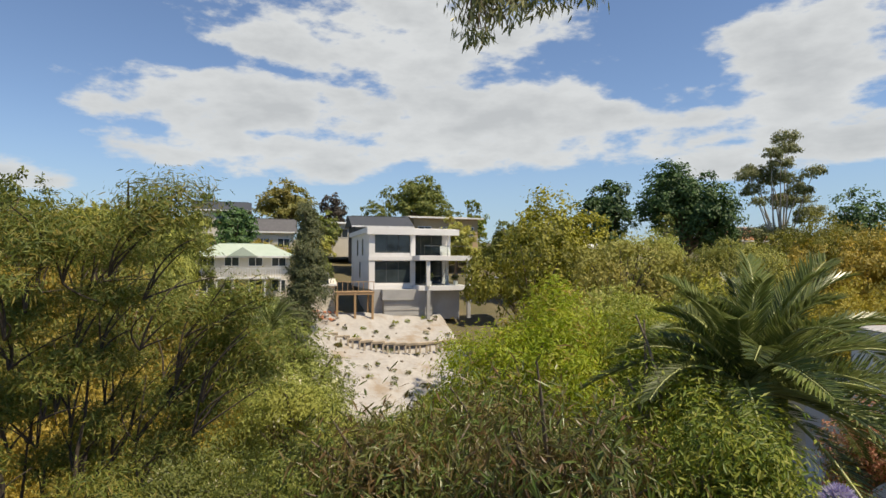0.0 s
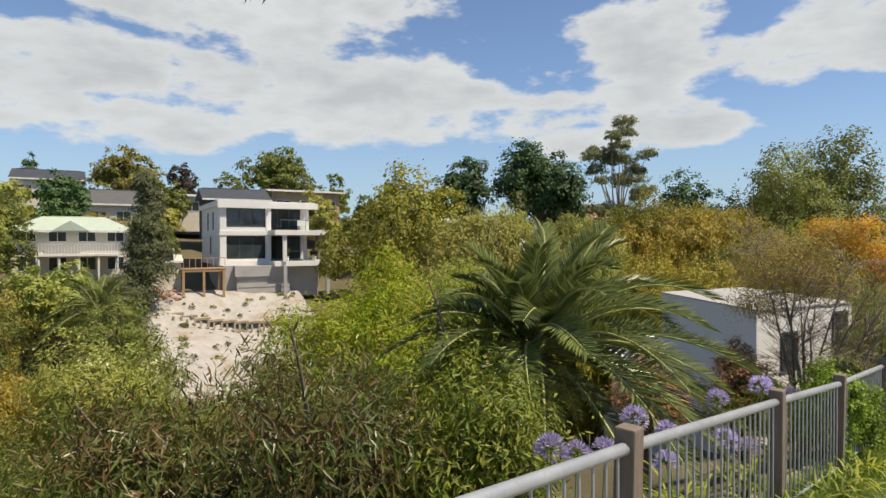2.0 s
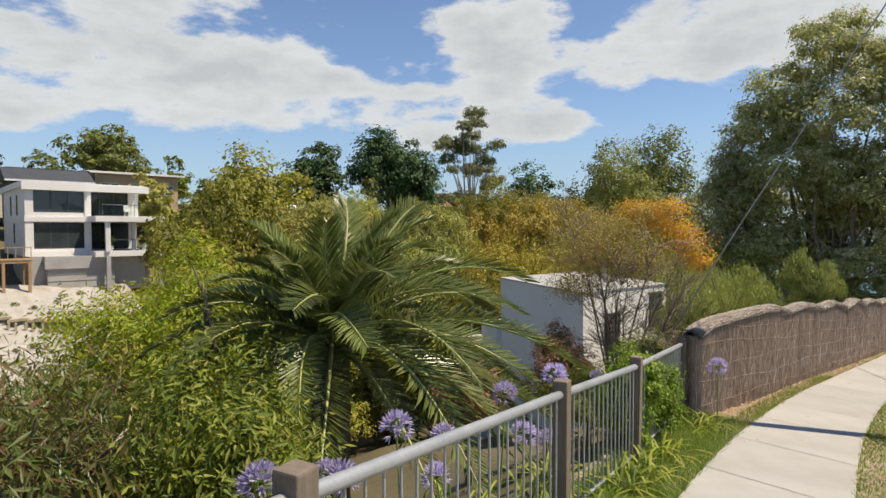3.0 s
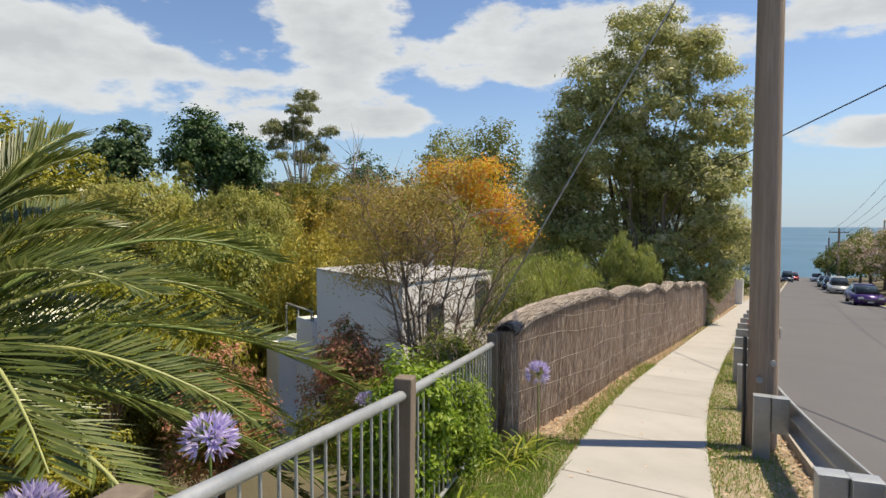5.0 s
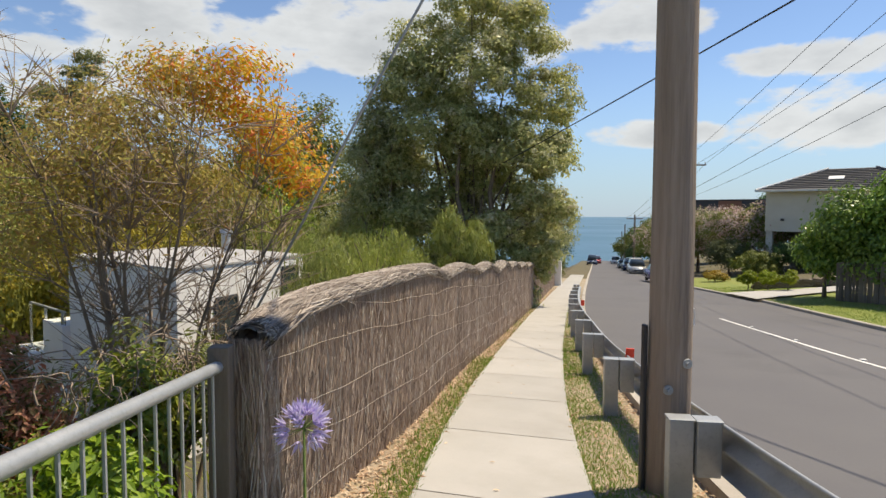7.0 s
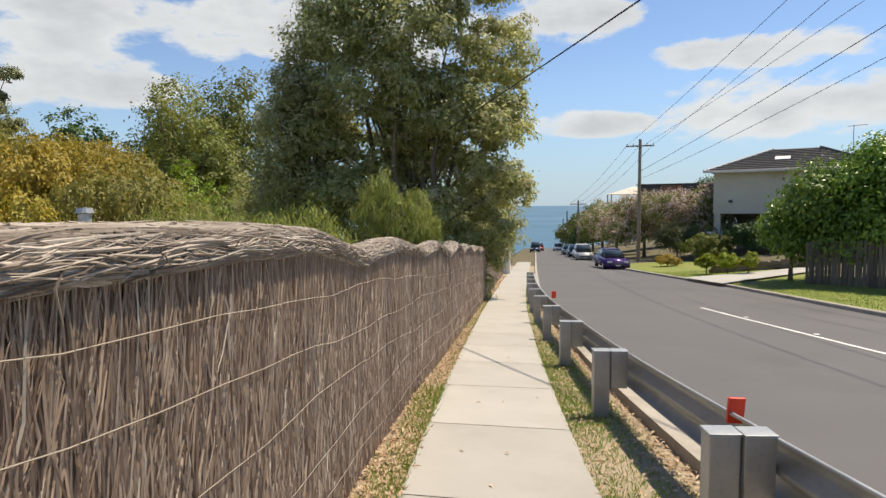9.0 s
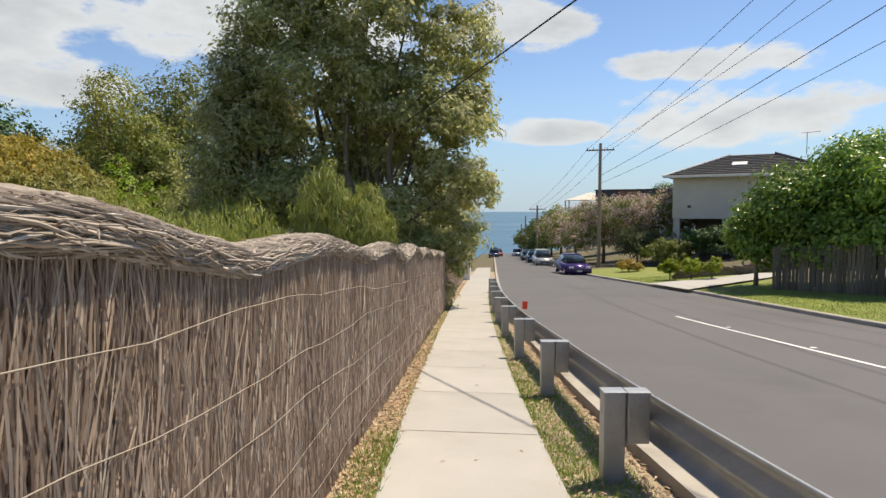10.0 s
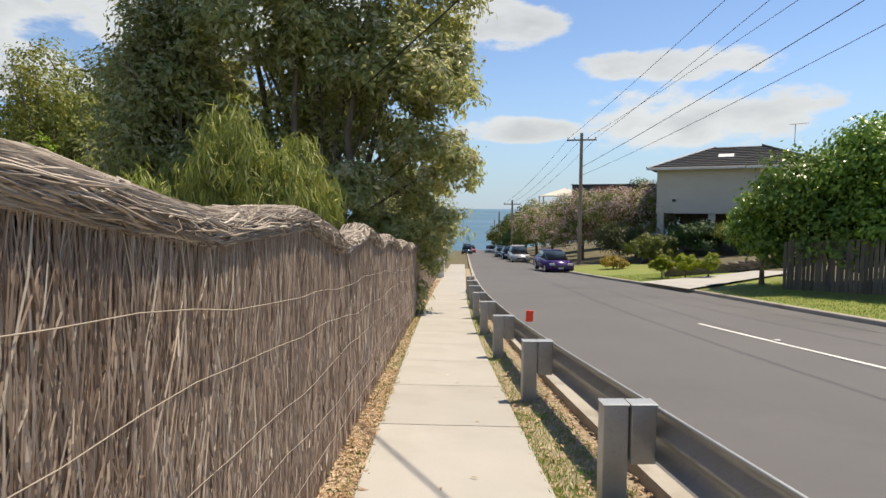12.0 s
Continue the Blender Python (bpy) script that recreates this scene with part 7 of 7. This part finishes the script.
    T("oleander", "pink flowering oleander thicket on the bank", 5.5, 86, 0.9, 4.2, "green", n=13000, length=0.3, width=0.1, seed=145, extra=pk(6500), **S)
    T("bank_bush", "dark green bush on the bank", 5.2, 100, 0.7, 4.5, "green", n=12000, length=0.34, width=0.14, seed=146, **S)
    T("bank_bush", "dark green bush on the bank", 4.8, 113, -0.6, 4.6, "dark", n=11000, length=0.36, width=0.16, seed=147, **S)
    T("bank_bush", "dark green bush on the bank", 3.6, 128, -2.2, 4.4, "green", n=10000, length=0.4, width=0.18, seed=148, **S)
    T("bank_bush", "dark green bush near the beach", 3.4, 145, -4.8, 4.4, "dark", n=9000, length=0.4, width=0.18, seed=149, **S)
    T("bank_bush", "green bush below the tiled house", 12.6, 60.6, -0.8, 2.2, "dark", n=9000, length=0.22, width=0.1, seed=150, **S)
    T("bank_bush", "green bush below the tiled house", 9.4, 61.0, -1.7, 1.8, "green", n=8000, length=0.22, width=0.09, seed=151, **S)
    T("bank_bush", "green bush below the tiled house", 15.4, 58.0, -0.6, 2.4, "green", n=9000, length=0.22, width=0.1, seed=160, **S)
    T("yucca", "spiky green yucca-like shrub on the bank", 8.2, 65.2, -1.2, 1.7, "casu", n=5000, length=0.7, width=0.06, droop=-0.2, seed=153, category="shrub", trunk=0.05)
    T("bank_tree", "far trees beyond the black house", 24, 120, 4.5, 6, "dark", n=10000, length=0.45, width=0.22, seed=161)
    T("bank_tree", "far trees beyond the tiled house", 34, 92, 6.5, 5, "green", n=9000, length=0.4, width=0.2, seed=162)
    for i, (x, y) in enumerate(((6.0, 47.0), (6.9, 46.2), (7.8, 45.7))):
        T("round_shrub", "small clipped yellow-green shrub on the lawn", x, y, float(H(x, y)) + 1.15, 0.55, "acacia", n=3500, length=0.12, width=0.05, seed=170 + i, category="shrub", group="shrubs on the lawn", trunk=0.25, shell=0.6)
    T("rusty_shrub", "low brownish shrub by the power pole", 5.6, 56, -2.9, 0.9, "rust", n=3500, length=0.14, width=0.05, seed=175, **S)
    # cables
    cable((4.95, 64.4, 3.55), (10.85, 17.6, 9.3), 0.25, 0.017, "thick black service cable rising from the far pole")
    cable((5.0, 64.4, 2.9), (14.0, 17.6, 10.0), 0.5, 0.014)
    cable((3.8, 64.6, 5.75), (5.3, 4.0, 9.4), 0.4, 0.011)
    cable((5.9, 64.2, 5.75), (5.9, 4.0, 9.4), 0.4, 0.011)
    cable((5.2, 64.3, 5.75), (9.5, 10.0, 9.6), 0.3, 0.011)
    for dx in (-1.05, 0, 1.05):
        cable((4.85 + dx, 64.5, 5.75), (1.5 + dx, 97, 0.9), 0.5, 0.014)
    cable((8.0, 4.0, 6.15), (-9.0, 36, 2.7), 0.1, 0.016, "black cable crossing the street into the trees")
    g = link("guy_wire", mesh_from("guy_wire", *tube([(-1.82, 12.05, 5.6), (-3.98, 11.95, 2.05), (-5.9, 11.9, -1.2)], 0.011, 6), M["galv"], True))
    tagged(g, "steel guy wire from the pole to the ground behind the fence", "cable")


# ---- the footpath, slab by slab, and what lies on the verge ----
def footpath():
    pv = thing("pavement", (0, 0, 0), "pale concrete footpath of broad slabs", "pavement", kind="structure")
    cuts = [13.2 + 1.65 * k for k in range(-18, 34)]
    for a, b in zip(cuts[:-1], cuts[1:]):
        ys = np.linspace(a + 0.007, b - 0.007, 4)
        rows = []
        for y in ys:
            l, r, z = float(PATH_L(y)), float(PATH_R(y)), float(G(y)) + 0.05
            rows.append([(l, y, z - 0.12), (l, y, z - 0.008), (l + 0.012, y, z), (r - 0.012, y, z), (r, y, z - 0.008), (r, y, z - 0.12)])
        k = 6
        v = np.array(rows).reshape(-1, 3)
        f = [(i * k + j, i * k + j + 1, (i + 1) * k + j + 1, (i + 1) * k + j) for i in range(3) for j in range(k - 1)]
        me = mesh_from("slab", v - np.array([0, a, float(G(a))]), f, M["concrete"])
        link("slab", me, pv, "", Matrix.Translation((0, a, float(G(a)))))


def verge_cover():
    rng = np.random.default_rng(21)

    def tufts(n, y0, y1, xf, length):
        y = rng.uniform(y0, y1, n)
        clump = 0.5 + 0.5 * np.sin(y * 1.7) * np.sin(y * 0.61 + 1)
        keep = rng.random(n) < 0.35 + 0.65 * clump
        y = y[keep]
        n = len(y)
        x = xf(y, rng.random(n))
        b = np.stack([x, y, G(y) + 0.015], -1)
        d = np.stack([rng.normal(0, 0.45, n), rng.normal(0, 0.45, n), np.ones(n)], -1)
        return blades(b, d, rng.normal(0, 1, (n, 3)), length * rng.uniform(0.4, 1.2, n), 0.006, 0.1)
    left = lambda y, u: FENCE(np.maximum(y, 10.45)) + 0.05 + u**0.9 * (PATH_L(y) + 0.01 - FENCE(np.maximum(y, 10.45)) - 0.05)
    by_path = lambda y, u: np.maximum(PATH_L(y) + 0.015 - u**1.6 * 0.26, FENCE(np.maximum(y, 10.45)) + 0.06)
    right = lambda y, u: PATH_R(y) - 0.01 + u**1.3 * (RAIL(y) + 0.15 - PATH_R(y))
    edge = lambda y, u: PATH_L(y) - 0.75 + u * 0.76
    v, f = join([tufts(7000, 10.5, 18, by_path, 0.10), tufts(4000, 18, 34, by_path, 0.08), tufts(30000, 8, 22, right, 0.065), tufts(7000, 22, 40, right, 0.08), tufts(40000, 2.5, 10.8, edge, 0.12)])
    g = link("verge_grass", mesh_from("verge_grass", v, f, M["grass"]))
    tagged(g, "thin green and straw grass along the footpath edges", "grass", kind="stuff")

    def leaves(n, y0, y1, xf, dz=0.03, size=0.06):
        y = rng.uniform(y0, y1, n)
        x = xf(y, rng.random(n))
        b = np.stack([x, y, G(y) + dz + rng.uniform(0, 0.02, n)], -1)
        d = np.stack([rng.normal(0, 1, n), rng.normal(0, 1, n), rng.normal(0, 0.12, n)], -1)
        nr = np.stack([rng.normal(0, 0.25, n), rng.normal(0, 0.25, n), np.ones(n)], -1)
        return blades(b, d, nr, size * rng.uniform(0.5, 1.5, n), size * 0.35 * rng.uniform(0.7, 1.3, n), 0.25)
    gutter = lambda y, u: RAIL(y) + 0.02 + u * 0.34
    stray = lambda y, u: PATH_L(y) + u * 1.25
    v, f = join([leaves(6500, 10.5, 24, left), leaves(2500, 24, 46, left), leaves(1500, 8, 24, right), leaves(2600, 8, 24, gutter, 0.03), leaves(1200, 24, 38, gutter, 0.03)])
    g = link("leaf_litter", mesh_from("leaf_litter", v, f, M["litter"]))
    tagged(g, "dry curled brown leaves gathered along the verge", "leaf litter", kind="stuff")
    for i in range(22):
        y = rng.uniform(9, 24)
        me = mesh_from("fallen_leaf", *blades(np.zeros((1, 3)), np.array([[1.0, 0.3, 0.05]]), np.array([[0.1, 0.1, 1.0]]), 0.06, 0.02, 0.3), M["litter"])
        o = link("fallen_leaf", me, None, "", pose(float(stray(y, rng.random())), y, float(G(y)) + 0.056, 0, 0, rng.uniform(0, 360)))
        tagged(o, "single dry leaf lying on the footpath", "leaf", "leaves on the footpath")

    # lawn blades on the far verge
    n = 26000
    y = rng.uniform(24, 50, n)
    u = rng.random(n)
    x = ROAD_R(y) + 0.18 + u * 4.2
    z = G(y) + np.interp(u * 4.2 + 0.18, [0.165, 2.5, 6], [0.115, 0.25, 0.5])
    keep = ~((y > 39.2 + (x - 5) * 0.75) & (y < 45 + (x - 5) * 0.5))
    d = np.stack([rng.normal(0, 0.5, n), rng.normal(0, 0.5, n), np.ones(n)], -1)
    v, f = blades(np.stack([x, y, z], -1)[keep], d[keep], rng.normal(0, 1, (n, 3))[keep], 0.05 * rng.uniform(0.6, 1.3, n)[keep], 0.014, 0.1)
    g = link("lawn_grass", mesh_from("lawn_grass", v, f, M["grass"]))
    tagged(g, "short green grass of the far lawn", "grass", kind="stuff")


modern_house()
sand_slope()
ridge_houses()
box_house()
street_far_side()
w = box_part("end_pillar", (0, 0, 0.75), (0.45, 0.45, 1.9), M["white"], None, bevel=0.02)
w.matrix_basis = pose(float(FENCE(48.4)) + 0.25, 48.5, float(G(48.5)))
tagged(w, "white rendered pillar closing the brush fence", "pillar")
footpath()
verge_cover()
